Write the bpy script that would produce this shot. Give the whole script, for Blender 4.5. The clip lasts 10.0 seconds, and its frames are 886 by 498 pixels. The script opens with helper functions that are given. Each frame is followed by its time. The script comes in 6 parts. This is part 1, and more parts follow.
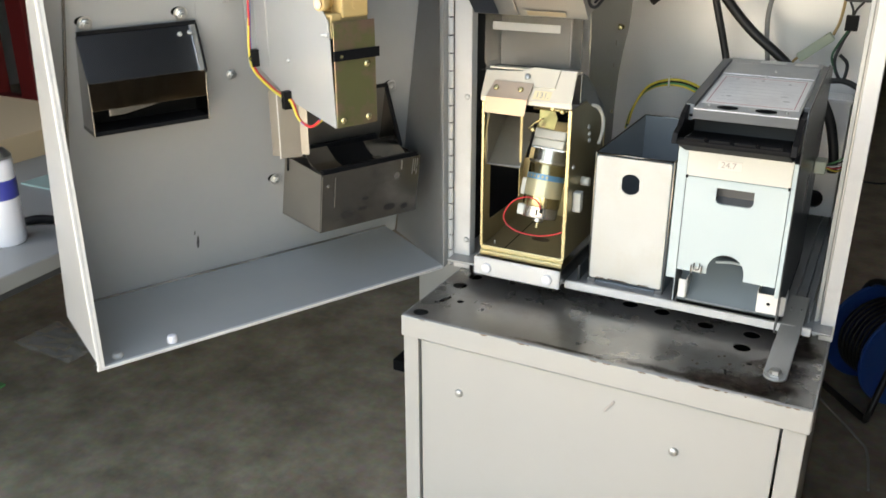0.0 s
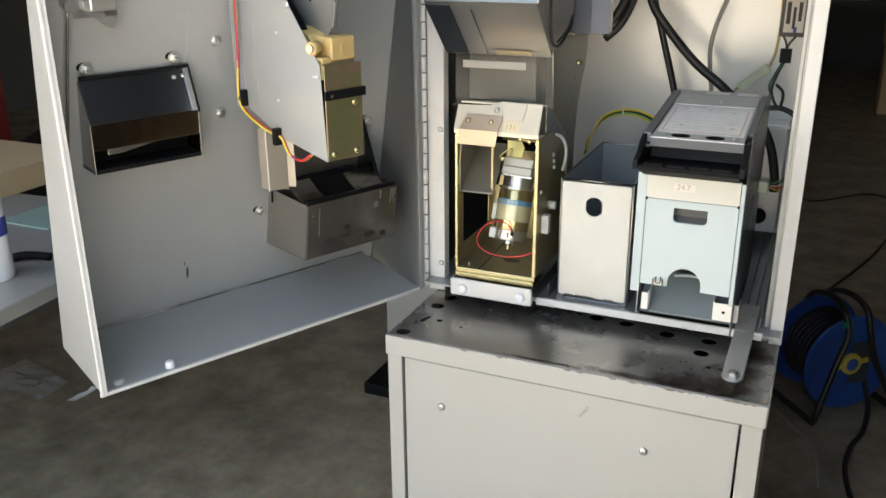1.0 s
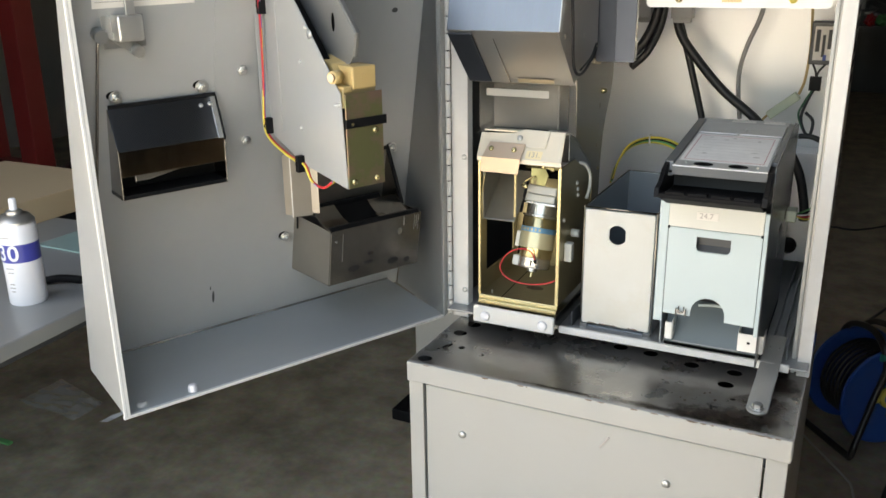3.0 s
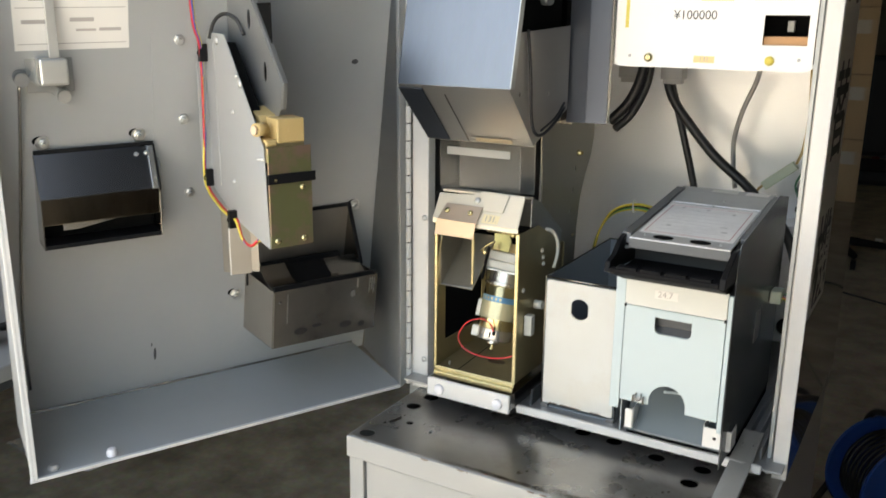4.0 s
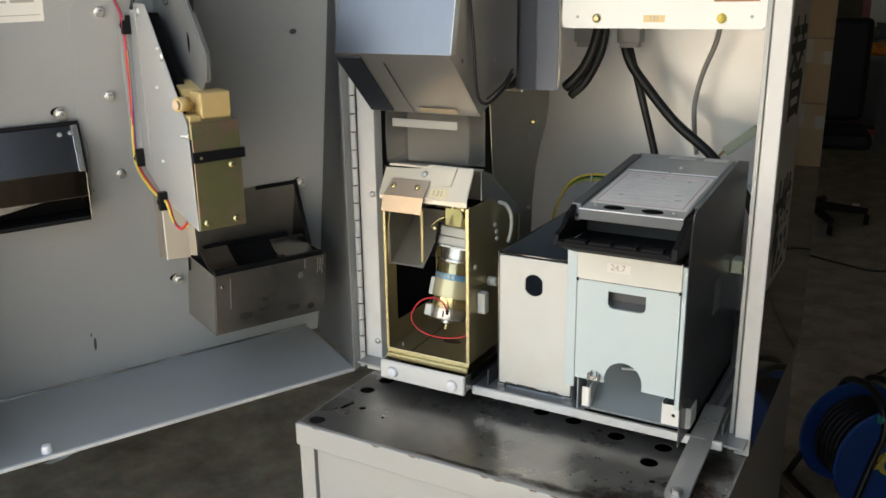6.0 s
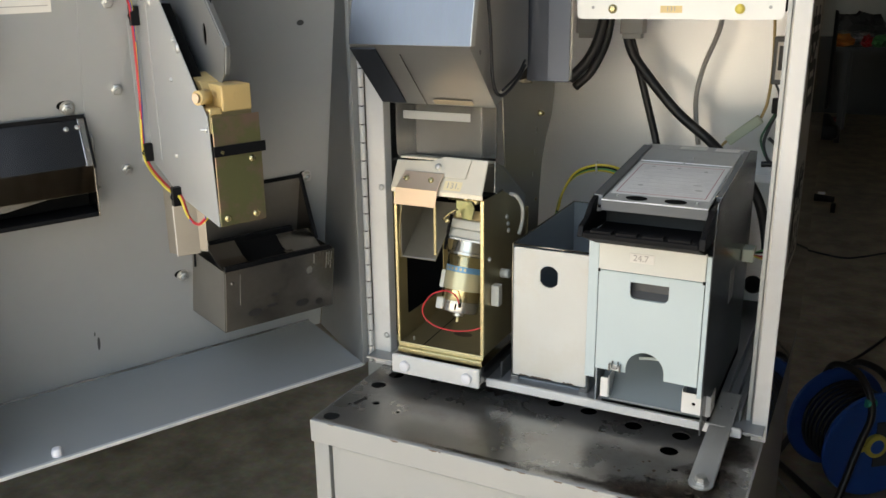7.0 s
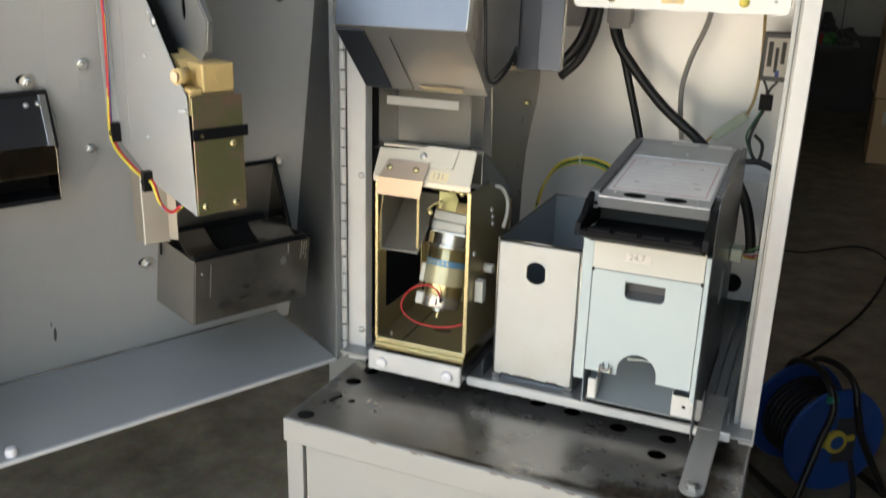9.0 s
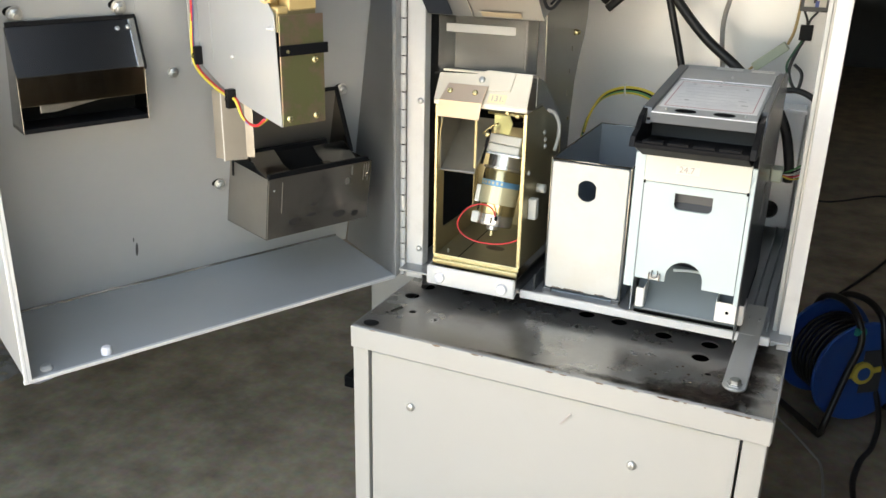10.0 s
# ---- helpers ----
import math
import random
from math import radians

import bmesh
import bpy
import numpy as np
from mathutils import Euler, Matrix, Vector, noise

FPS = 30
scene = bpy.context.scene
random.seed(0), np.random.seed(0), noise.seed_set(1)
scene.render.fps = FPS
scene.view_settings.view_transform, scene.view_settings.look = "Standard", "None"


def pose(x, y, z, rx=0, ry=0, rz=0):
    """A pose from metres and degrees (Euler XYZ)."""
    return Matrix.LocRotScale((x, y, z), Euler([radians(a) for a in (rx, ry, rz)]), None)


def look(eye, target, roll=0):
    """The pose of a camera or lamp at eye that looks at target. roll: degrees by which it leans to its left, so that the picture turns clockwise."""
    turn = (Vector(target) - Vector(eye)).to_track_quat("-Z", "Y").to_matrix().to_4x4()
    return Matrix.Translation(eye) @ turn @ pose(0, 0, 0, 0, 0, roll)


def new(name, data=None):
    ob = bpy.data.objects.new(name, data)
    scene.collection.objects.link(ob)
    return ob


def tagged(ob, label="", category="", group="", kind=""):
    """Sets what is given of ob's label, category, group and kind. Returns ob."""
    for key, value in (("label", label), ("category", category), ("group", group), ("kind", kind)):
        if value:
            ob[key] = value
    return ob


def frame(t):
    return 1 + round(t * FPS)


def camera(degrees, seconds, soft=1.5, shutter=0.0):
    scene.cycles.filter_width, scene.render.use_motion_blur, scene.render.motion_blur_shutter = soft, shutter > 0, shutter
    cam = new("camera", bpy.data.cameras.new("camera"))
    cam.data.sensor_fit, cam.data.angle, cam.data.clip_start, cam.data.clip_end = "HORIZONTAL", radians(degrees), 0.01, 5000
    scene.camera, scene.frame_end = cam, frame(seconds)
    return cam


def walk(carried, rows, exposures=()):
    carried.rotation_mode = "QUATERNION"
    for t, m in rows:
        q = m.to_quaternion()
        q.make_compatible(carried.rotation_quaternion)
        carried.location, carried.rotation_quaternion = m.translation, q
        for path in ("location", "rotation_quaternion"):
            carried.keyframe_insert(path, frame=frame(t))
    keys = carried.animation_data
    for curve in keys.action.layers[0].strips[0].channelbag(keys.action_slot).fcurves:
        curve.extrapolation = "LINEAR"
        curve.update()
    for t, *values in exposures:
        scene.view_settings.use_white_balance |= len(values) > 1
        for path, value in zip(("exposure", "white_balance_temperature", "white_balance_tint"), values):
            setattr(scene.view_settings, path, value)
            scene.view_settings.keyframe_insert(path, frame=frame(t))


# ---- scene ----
cam = camera(54.51, 10.0, shutter=0.22)
PATH = [
    (0, (0.6063, -1.0380, 1.2249), (-0.2496, 0.6064, 0.4743), -0.04),
    (0.1, (0.6048, -1.0571, 1.2327), (-0.2495, 0.5789, 0.4621), 0.19),
    (0.4, (0.6002, -1.1145, 1.2560), (-0.2564, 0.5402, 0.5292), 0.13),
    (0.5, (0.5987, -1.1336, 1.2638), (-0.2310, 0.5420, 0.5538), 0.65),
    (0.6, (0.5993, -1.1350, 1.2614), (-0.2109, 0.5523, 0.5566), 0.29),
    (0.9, (0.6010, -1.1391, 1.2543), (-0.1581, 0.5793, 0.5679), 0.12),
    (1, (0.6016, -1.1405, 1.2519), (-0.1560, 0.5768, 0.5612), -0.40),
    (1.1, (0.5972, -1.1407, 1.2491), (-0.1382, 0.5790, 0.5409), -0.13),
    (1.4, (0.5840, -1.1416, 1.2409), (-0.2148, 0.5369, 0.5029), -0.57),
    (1.5, (0.5797, -1.1418, 1.2381), (-0.2322, 0.5326, 0.5053), -0.27),
    (1.6, (0.5782, -1.1370, 1.2393), (-0.2319, 0.5386, 0.5071), -0.41),
    (1.9, (0.5737, -1.1227, 1.2429), (-0.1848, 0.5699, 0.4948), -0.24),
    (2, (0.5722, -1.1179, 1.2441), (-0.1951, 0.5587, 0.4695), -0.38),
    (2.1, (0.5719, -1.1235, 1.2476), (-0.1998, 0.5485, 0.4672), -0.77),
    (2.4, (0.5711, -1.1402, 1.2582), (-0.2405, 0.5521, 0.5673), 0.40),
    (2.5, (0.5708, -1.1458, 1.2617), (-0.2524, 0.5431, 0.5762), 0.81),
    (2.7, (0.5844, -1.1467, 1.2537), (-0.2190, 0.5563, 0.5797), -0.24),
    (3.8, (0.7257, -0.9988, 1.2564), (-0.2842, 0.6496, 0.7437), -0.77),
    (3.9, (0.7272, -0.9807, 1.2512), (-0.2705, 0.6669, 0.7128), -0.22),
    (4, (0.7287, -0.9626, 1.2460), (-0.2535, 0.7012, 0.7294), 0.57),
    (4.1, (0.7297, -0.9530, 1.2465), (-0.2430, 0.7216, 0.7469), 0.80),
    (4.4, (0.7330, -0.9241, 1.2479), (-0.1843, 0.7767, 0.7321), -0.73),
    (4.5, (0.7340, -0.9144, 1.2483), (-0.1867, 0.7958, 0.7715), -1.33),
    (4.6, (0.7350, -0.9093, 1.2509), (-0.1850, 0.8101, 0.8068), -1.60),
    (4.9, (0.7378, -0.8939, 1.2585), (-0.1669, 0.8198, 0.7637), -1.48),
    (5, (0.7388, -0.8888, 1.2610), (-0.1729, 0.8133, 0.7397), -0.81),
    (5.1, (0.7464, -0.8843, 1.2588), (-0.1829, 0.8023, 0.7187), 0.17),
    (5.4, (0.7693, -0.8709, 1.2522), (-0.1777, 0.7757, 0.6264), 0.16),
    (5.5, (0.7769, -0.8665, 1.2499), (-0.1777, 0.7853, 0.6496), -0.81),
    (5.6, (0.7713, -0.8707, 1.2461), (-0.1828, 0.7977, 0.6927), -1.30),
    (5.9, (0.7542, -0.8834, 1.2345), (-0.1990, 0.7818, 0.6700), -1.38),
    (6, (0.7485, -0.8876, 1.2307), (-0.1969, 0.7805, 0.6619), -0.79),
    (6.2, (0.7130, -0.8949, 1.2262), (-0.2242, 0.7772, 0.6557), -1.25),
    (7.3, (0.6761, -0.9282, 1.2362), (-0.1368, 0.8036, 0.6531), -0.62),
    (7.5, (0.6796, -0.9342, 1.2420), (-0.0992, 0.8190, 0.6764), -0.81),
    (7.6, (0.6668, -0.9251, 1.2434), (-0.1084, 0.8298, 0.6780), -0.86),
    (7.9, (0.6284, -0.8977, 1.2476), (-0.1606, 0.8535, 0.6901), 0.60),
    (8, (0.6157, -0.8886, 1.2490), (-0.1713, 0.8724, 0.7203), 0.61),
    (8.1, (0.6122, -0.8846, 1.2556), (-0.1783, 0.8770, 0.7342), 0.81),
    (8.4, (0.6017, -0.8726, 1.2753), (-0.1597, 0.8999, 0.7475), 0.96),
    (8.5, (0.5982, -0.8686, 1.2819), (-0.1463, 0.9005, 0.7197), 1.13),
    (8.6, (0.5997, -0.8733, 1.2711), (-0.1360, 0.9018, 0.7162), 1.38),
    (8.9, (0.6041, -0.8874, 1.2387), (-0.1457, 0.8731, 0.6570), 1.60),
    (9, (0.6056, -0.8921, 1.2279), (-0.1383, 0.8568, 0.6050), 1.60),
    (9.1, (0.6093, -0.9031, 1.2268), (-0.1152, 0.8336, 0.5493), 1.99),
    (9.4, (0.6204, -0.9359, 1.2235), (-0.1378, 0.7788, 0.5272), 1.61),
    (9.5, (0.6241, -0.9469, 1.2224), (-0.1413, 0.7631, 0.5224), 1.71),
    (9.6, (0.6182, -0.9583, 1.2161), (-0.1427, 0.7549, 0.5191), 1.40),
    (9.9, (0.6004, -0.9926, 1.1974), (-0.1796, 0.7049, 0.4833), 0.59),
    (10, (0.5945, -1.0041, 1.1911), (-0.1754, 0.7013, 0.4848), 1.30),
]
walk(cam, [(t, look(eye, target, roll)) for t, eye, target, roll in PATH], [(0.0, 3.63, 8250, 6.5), (0.5, 3.55, 8250, 6.5), (1.0, 3.41, 8250, 6.5), (1.5, 3.47, 8250, 6.5), (2.0, 3.55, 8250, 6.5), (2.5, 3.4, 8250, 6.5), (4.0, 3.45, 8250, 6.5), (4.5, 3.49, 8250, 6.5), (5.0, 3.62, 8250, 6.5), (5.5, 3.33, 8250, 6.5), (6.0, 3.18, 8250, 6.5), (7.5, 3.15, 8250, 6.5), (8.5, 3.12, 8250, 6.5), (9.0, 3.24, 8250, 6.5), (9.5, 3.35, 8250, 6.5), (10.0, 3.78, 8250, 6.5)])
# ---- world, light ----
world = bpy.data.worlds.new("world")
scene.world = world
world.use_nodes = True
wn = world.node_tree.nodes
sky = wn.new("ShaderNodeTexSky")
sky.sky_type = "NISHITA"
sky.sun_disc = False
sky.sun_elevation = radians(40)
sky.sun_rotation = radians(290)
sky.dust_density = 6.0
world.node_tree.links.new(sky.outputs[0], wn["Background"].inputs[0])
wn["Background"].inputs[1].default_value = 0.12

SUN = bpy.data.lights.new("sun", "SUN")
SUN.energy, SUN.angle, SUN.color = 1.6, radians(0.5), (1.0, 0.975, 0.94)
new("sun", SUN).matrix_world = look((-6.0, 2.2, 7.6), (0, 0, 0))


# ---- mesh helpers ----
def part(name, bm, material, parent=None, label="", bevel=0.0, smooth=False):
    bmesh.ops.recalc_face_normals(bm, faces=bm.faces)
    me = bpy.data.meshes.new(name)
    bm.to_mesh(me)
    bm.free()
    me.materials.append(material)
    if smooth:
        for p in me.polygons:
            p.use_smooth = True
    ob = new(name, me)
    ob.parent = parent
    if not bevel and not smooth and len(me.vertices) <= 24:
        bevel = 0.0005
    if bevel:
        m = ob.modifiers.new("edge", "BEVEL")
        m.width, m.segments, m.limit_method, m.angle_limit = bevel, 2, "ANGLE", radians(50)
    if label:
        tagged(ob, label)
    return ob


def thing(name, label, category, at=(0, 0, 0), group="", kind=""):
    ob = new(name)
    ob.empty_display_size = 0.02
    tagged(ob, label, category, group, kind)
    return ob


def add_box(bm, x0, x1, y0, y1, z0, z1, m=None):
    vs = [bm.verts.new((x, y, z)) for x in (x0, x1) for y in (y0, y1) for z in (z0, z1)]
    for q in ((0, 1, 3, 2), (4, 6, 7, 5), (0, 4, 5, 1), (2, 3, 7, 6), (0, 2, 6, 4), (1, 5, 7, 3)):
        bm.faces.new([vs[i] for i in q])
    if m is not None:
        bmesh.ops.transform(bm, matrix=m, verts=vs)
    return vs


def box(*a, m=None):
    bm = bmesh.new()
    add_box(bm, *a, m=m)
    return bm


def add_prism(bm, pts, place, a, b, m=None):
    """A flat outline pts of (p, q), thickened from a to b; place(p, q, r) gives the corner."""
    lo = [bm.verts.new(place(p, q, a)) for p, q in pts]
    hi = [bm.verts.new(place(p, q, b)) for p, q in pts]
    n = len(pts)
    bm.faces.new(lo)
    bm.faces.new(hi[::-1])
    for i in range(n):
        bm.faces.new((lo[i], lo[(i + 1) % n], hi[(i + 1) % n], hi[i]))
    if m is not None:
        bmesh.ops.transform(bm, matrix=m, verts=lo + hi)


def prism(pts, place, a, b, m=None):
    bm = bmesh.new()
    add_prism(bm, pts, place, a, b, m)
    return bm


def XZ(p, q, r):
    return (p, r, q)


def YZ(p, q, r):
    return (r, p, q)


def XY(p, q, r):
    return (p, q, r)


def add_tube(bm, pts, radius, seg=8, smooth=4, cap=True):
    """A round rod or cable along pts, through which it glides."""
    P = [Vector(p) for p in pts]
    if smooth > 1 and len(P) > 2:
        Q = []
        ext = [2 * P[0] - P[1]] + P + [2 * P[-1] - P[-2]]
        for i in range(1, len(ext) - 2):
            p0, p1, p2, p3 = ext[i - 1:i + 3]
            for k in range(smooth):
                t = k / smooth
                Q.append(0.5 * ((2 * p1) + (p2 - p0) * t + (2 * p0 - 5 * p1 + 4 * p2 - p3) * t * t + (3 * p1 - p0 - 3 * p2 + p3) * t ** 3))
        P = Q + [P[-1]]
    rings, up = [], None
    for i, p in enumerate(P):
        d = (P[min(i + 1, len(P) - 1)] - P[max(i - 1, 0)]).normalized()
        if up is None:
            up = d.orthogonal().normalized()
        up = (up - d * up.dot(d)).normalized()
        side = d.cross(up)
        r = radius[i * (len(radius) - 1) // (len(P) - 1)] if isinstance(radius, (list, tuple)) else radius
        rings.append([bm.verts.new(p + r * (math.cos(a) * up + math.sin(a) * side)) for a in (2 * math.pi * k / seg for k in range(seg))])
    for a, b in zip(rings, rings[1:]):
        for k in range(seg):
            bm.faces.new((a[k], a[(k + 1) % seg], b[(k + 1) % seg], b[k])).smooth = True
    if cap:
        bm.faces.new(rings[0][::-1])
        bm.faces.new(rings[-1])
    return [v for r in rings for v in r]


def tube(pts, radius, seg=8, smooth=4):
    bm = bmesh.new()
    add_tube(bm, pts, radius, seg, smooth)
    return bm


def rod(a, b, r, seg=16):
    return tube([a, b], r, seg, 1)


def lathe(profile, seg=32, m=None):
    """A turned shape about z from (radius, height) pairs."""
    bm = bmesh.new()
    rings = []
    for r, h in profile:
        rings.append([bm.verts.new((r * math.cos(2 * math.pi * k / seg), r * math.sin(2 * math.pi * k / seg), h)) for k in range(seg)])
    for a, b in zip(rings, rings[1:]):
        for k in range(seg):
            bm.faces.new((a[k], a[(k + 1) % seg], b[(k + 1) % seg], b[k])).smooth = True
    bm.faces.new(rings[0][::-1])
    bm.faces.new(rings[-1])
    bm.normal_update()
    for e in bm.edges:
        if e.calc_face_angle(0.0) > radians(40):
            e.smooth = False
    if m is not None:
        bmesh.ops.transform(bm, matrix=m, verts=bm.verts)
    return bm


def ring_pts(cx, cy, rx, ry=None, n=20, flat=0.0):
    """A round hole's outline; flat cuts its two sides."""
    ry = ry or rx
    out = []
    for k in range(n):
        a = 2 * math.pi * k / n
        x = rx * math.cos(a)
        if flat:
            x = max(-flat, min(flat, x))
        out.append((cx + x, cy + ry * math.sin(a)))
    return out


def rect_pts(x0, x1, y0, y1, r=0.0, n=4):
    if not r:
        return [(x0, y0), (x1, y0), (x1, y1), (x0, y1)]
    out = []
    for cx, cy, s in ((x1 - r, y0 + r, -90), (x1 - r, y1 - r, 0), (x0 + r, y1 - r, 90), (x0 + r, y0 + r, 180)):
        for k in range(n + 1):
            a = radians(s + 90 * k / n)
            out.append((cx + r * math.cos(a), cy + r * math.sin(a)))
    return out


def pierced(name, outer, holes, thick, m, material, parent=None, label=""):
    """A sheet with openings cut through it: outlines in its own plane, thick along its normal, laid by m."""
    cu = bpy.data.curves.new(name, "CURVE")
    cu.dimensions, cu.fill_mode, cu.extrude = "2D", "BOTH", thick / 2
    for pts in [outer] + list(holes):
        sp = cu.splines.new("POLY")
        sp.points.add(len(pts) - 1)
        for p, (x, y) in zip(sp.points, pts):
            p.co = (x, y, 0, 1)
        sp.use_cyclic_u = True
    tmp = bpy.data.objects.new("tmp", cu)
    me = bpy.data.meshes.new_from_object(tmp)
    bpy.data.objects.remove(tmp)
    bpy.data.curves.remove(cu)
    me.name = name
    bm = bmesh.new()
    bm.from_mesh(me)
    bmesh.ops.remove_doubles(bm, verts=bm.verts, dist=0.00005)
    for f in bm.faces:
        f.smooth = False
    bm.to_mesh(me)
    bm.free()
    me.transform(m)
    me.materials.clear()
    me.materials.append(material)
    ob = new(name, me)
    ob.parent = parent
    if label:
        tagged(ob, label)
    return ob


def lettering(name, text, size, m, material, parent, depth=0.0002, bold=0.0):
    cu = bpy.data.curves.new(name, "FONT")
    cu.body, cu.size, cu.align_x, cu.align_y, cu.extrude, cu.offset = text, size, "CENTER", "CENTER", depth, bold
    tmp = bpy.data.objects.new("tmp", cu)
    me = bpy.data.meshes.new_from_object(tmp)
    bpy.data.objects.remove(tmp)
    bpy.data.curves.remove(cu)
    me.name = name
    me.transform(m)
    me.materials.clear()
    me.materials.append(material)
    ob = new(name, me)
    ob.parent = parent
    return ob


FRONT = pose(0, 0, 0, 90, 0, 0)  # a sheet's x, y to world x, z, its face towards -y


def front_at(y):
    return Matrix.Translation((0, y, 0)) @ FRONT


def screw(at, way, r, material, parent, name="screw", h=None):
    """A domed cross-head screw: at on its seat, way out of it."""
    h = h or r * 0.7
    prof = [(r, 0), (r, h * 0.25), (r * 0.85, h * 0.7), (r * 0.5, h * 0.95), (r * 0.2, h)]
    m = Matrix.Translation(at) @ Vector(way).to_track_quat("Z", "Y").to_matrix().to_4x4()
    bm = lathe(prof, 14, m)
    for a in (20, 110):
        add_box(bm, -r * 0.55, r * 0.55, -r * 0.1, r * 0.1, h * 0.8, h * 1.06, m @ pose(0, 0, 0, 0, 0, a))
    return part(name, bm, material, parent)


# ---- materials ----
def mat(name, colour, rough=0.5, metal=0.0, second=None, amount=0.5, scale=6.0, fine=120.0, bump=0.05, rough_var=0.0, stain=None, stain_amt=0.0, stain_scale=3.0, stretch=(1, 1, 1), spec=0.5, coat=0.0, fine_amt=0, span=(0.25, 0.75)):
    mt = bpy.data.materials.new(name)
    mt.use_nodes = True
    N, L = mt.node_tree.nodes, mt.node_tree.links
    bs = N["Principled BSDF"]
    co = N.new("ShaderNodeTexCoord")
    mp = N.new("ShaderNodeMapping")
    mp.inputs["Scale"].default_value = stretch
    L.new(co.outputs["Object"], mp.inputs[0])
    def tex(s, detail=5.0, rough_=0.6):
        t = N.new("ShaderNodeTexNoise")
        t.inputs["Scale"].default_value, t.inputs["Detail"].default_value, t.inputs["Roughness"].default_value = s, detail, rough_
        L.new(mp.outputs[0], t.inputs["Vector"])
        return t
    def ramp(src, lo, hi):
        r = N.new("ShaderNodeMapRange")
        r.inputs["From Min"].default_value, r.inputs["From Max"].default_value = lo, hi
        L.new(src, r.inputs[0])
        return r.outputs[0]
    def blend(fac, a, b, mode="MIX"):
        x = N.new("ShaderNodeMix")
        x.data_type, x.blend_type = "RGBA", mode
        for i, v in ((0, fac), (6, a), (7, b)):
            if hasattr(v, "links"):
                L.new(v, x.inputs[i])
            else:
                x.inputs[i].default_value = v if i == 0 else (*v, 1)
        return x.outputs[2]
    big, small = tex(scale), tex(min(fine, 80.0), 2.0)
    second = second or tuple(c * 0.86 for c in colour)
    f1 = N.new("ShaderNodeMath")
    f1.operation = "MULTIPLY"
    L.new(ramp(big.outputs[0], *span), f1.inputs[0])
    f1.inputs[1].default_value = amount
    c = blend(f1.outputs[0], colour, second)
    if fine_amt:
        c = blend(fine_amt, c, small.outputs[1], "OVERLAY")
    if stain:
        st = tex(stain_scale, 8.0, 0.72)
        f2 = N.new("ShaderNodeMath")
        f2.operation = "MULTIPLY"
        L.new(ramp(st.outputs[0], 0.52, 0.82), f2.inputs[0])
        f2.inputs[1].default_value = stain_amt
        c = blend(f2.outputs[0], c, stain)
    L.new(c, bs.inputs["Base Color"])
    rr = N.new("ShaderNodeMapRange")
    rr.inputs["To Min"].default_value, rr.inputs["To Max"].default_value = max(0.02, rough - rough_var), rough + rough_var
    rr.inputs["From Min"].default_value, rr.inputs["From Max"].default_value = 0.3, 0.7
    L.new(tex(scale * 2.7).outputs[0], rr.inputs[0])
    L.new(rr.outputs[0], bs.inputs["Roughness"])
    bs.inputs["Metallic"].default_value = metal
    bs.inputs["Specular IOR Level"].default_value = spec
    bs.inputs["Coat Weight"].default_value = coat
    if bump:
        b = N.new("ShaderNodeBump")
        b.inputs["Strength"].default_value, b.inputs["Distance"].default_value = bump, 0.002
        L.new(small.outputs[0], b.inputs["Height"])
        L.new(b.outputs[0], bs.inputs["Normal"])
    return mt


def glass(name, colour, rough, alpha):
    mt = bpy.data.materials.new(name)
    mt.use_nodes = True
    bs = mt.node_tree.nodes["Principled BSDF"]
    bs.inputs["Base Color"].default_value = (*colour, 1)
    bs.inputs["Roughness"].default_value = rough
    bs.inputs["Alpha"].default_value = alpha
    return mt


M_CONCRETE = mat("concrete", (0.43, 0.365, 0.27), 0.55, second=(0.21, 0.175, 0.127), amount=1.0, scale=7.5, fine=45, bump=0.25, stain=(0.075, 0.07, 0.055), stain_amt=0.85, stain_scale=3.2, fine_amt=0.3, span=(0.33, 0.7))
M_PAVING = mat("sunlit_paving", (0.48, 0.475, 0.46), 0.8, scale=1.5, fine=40, bump=0.1)
M_WALL = mat("warehouse_wall", (0.28, 0.265, 0.24), 0.8, scale=1.0, fine=40, stain=(0.2, 0.18, 0.16), stain_amt=0.4, stain_scale=0.8)
M_CREAM = mat("cream_enamel", (0.405, 0.398, 0.373), 0.36, second=(0.375, 0.367, 0.342), scale=4, fine=260, bump=0.04, stain=(0.36, 0.31, 0.25), stain_amt=0.25, stain_scale=9)
M_GREY = mat("grey_silver_enamel", (0.39, 0.395, 0.388), 0.34, 0.15, second=(0.34, 0.345, 0.338), scale=4, fine=300, bump=0.0, rough_var=0.03, amount=0.8, fine_amt=0.03, stain=(0.33, 0.33, 0.32), stain_amt=0.35, stain_scale=7)
M_MIDGREY = mat("mid_grey_steel", (0.3, 0.305, 0.3), 0.3, 0.6, scale=6, fine=200, bump=0.02)
M_CHANNEL = mat("dark_brushed_steel", (0.08, 0.09, 0.112), 0.4, 0.9, scale=10, fine=200, bump=0.03, stretch=(6, 6, 0.12))
M_WHITE = mat("silvery_white_enamel", (0.9, 0.9, 0.895), 0.4, 0.42, rough_var=0.0, amount=0.4, second=(0.84, 0.835, 0.82), scale=3, fine=300, bump=0.02)
M_EDGE = mat("pale_enamel_edge", (0.68, 0.67, 0.645), 0.4, second=(0.6, 0.58, 0.55), scale=14, stain=(0.4, 0.35, 0.3), stain_amt=0.3, stain_scale=20)
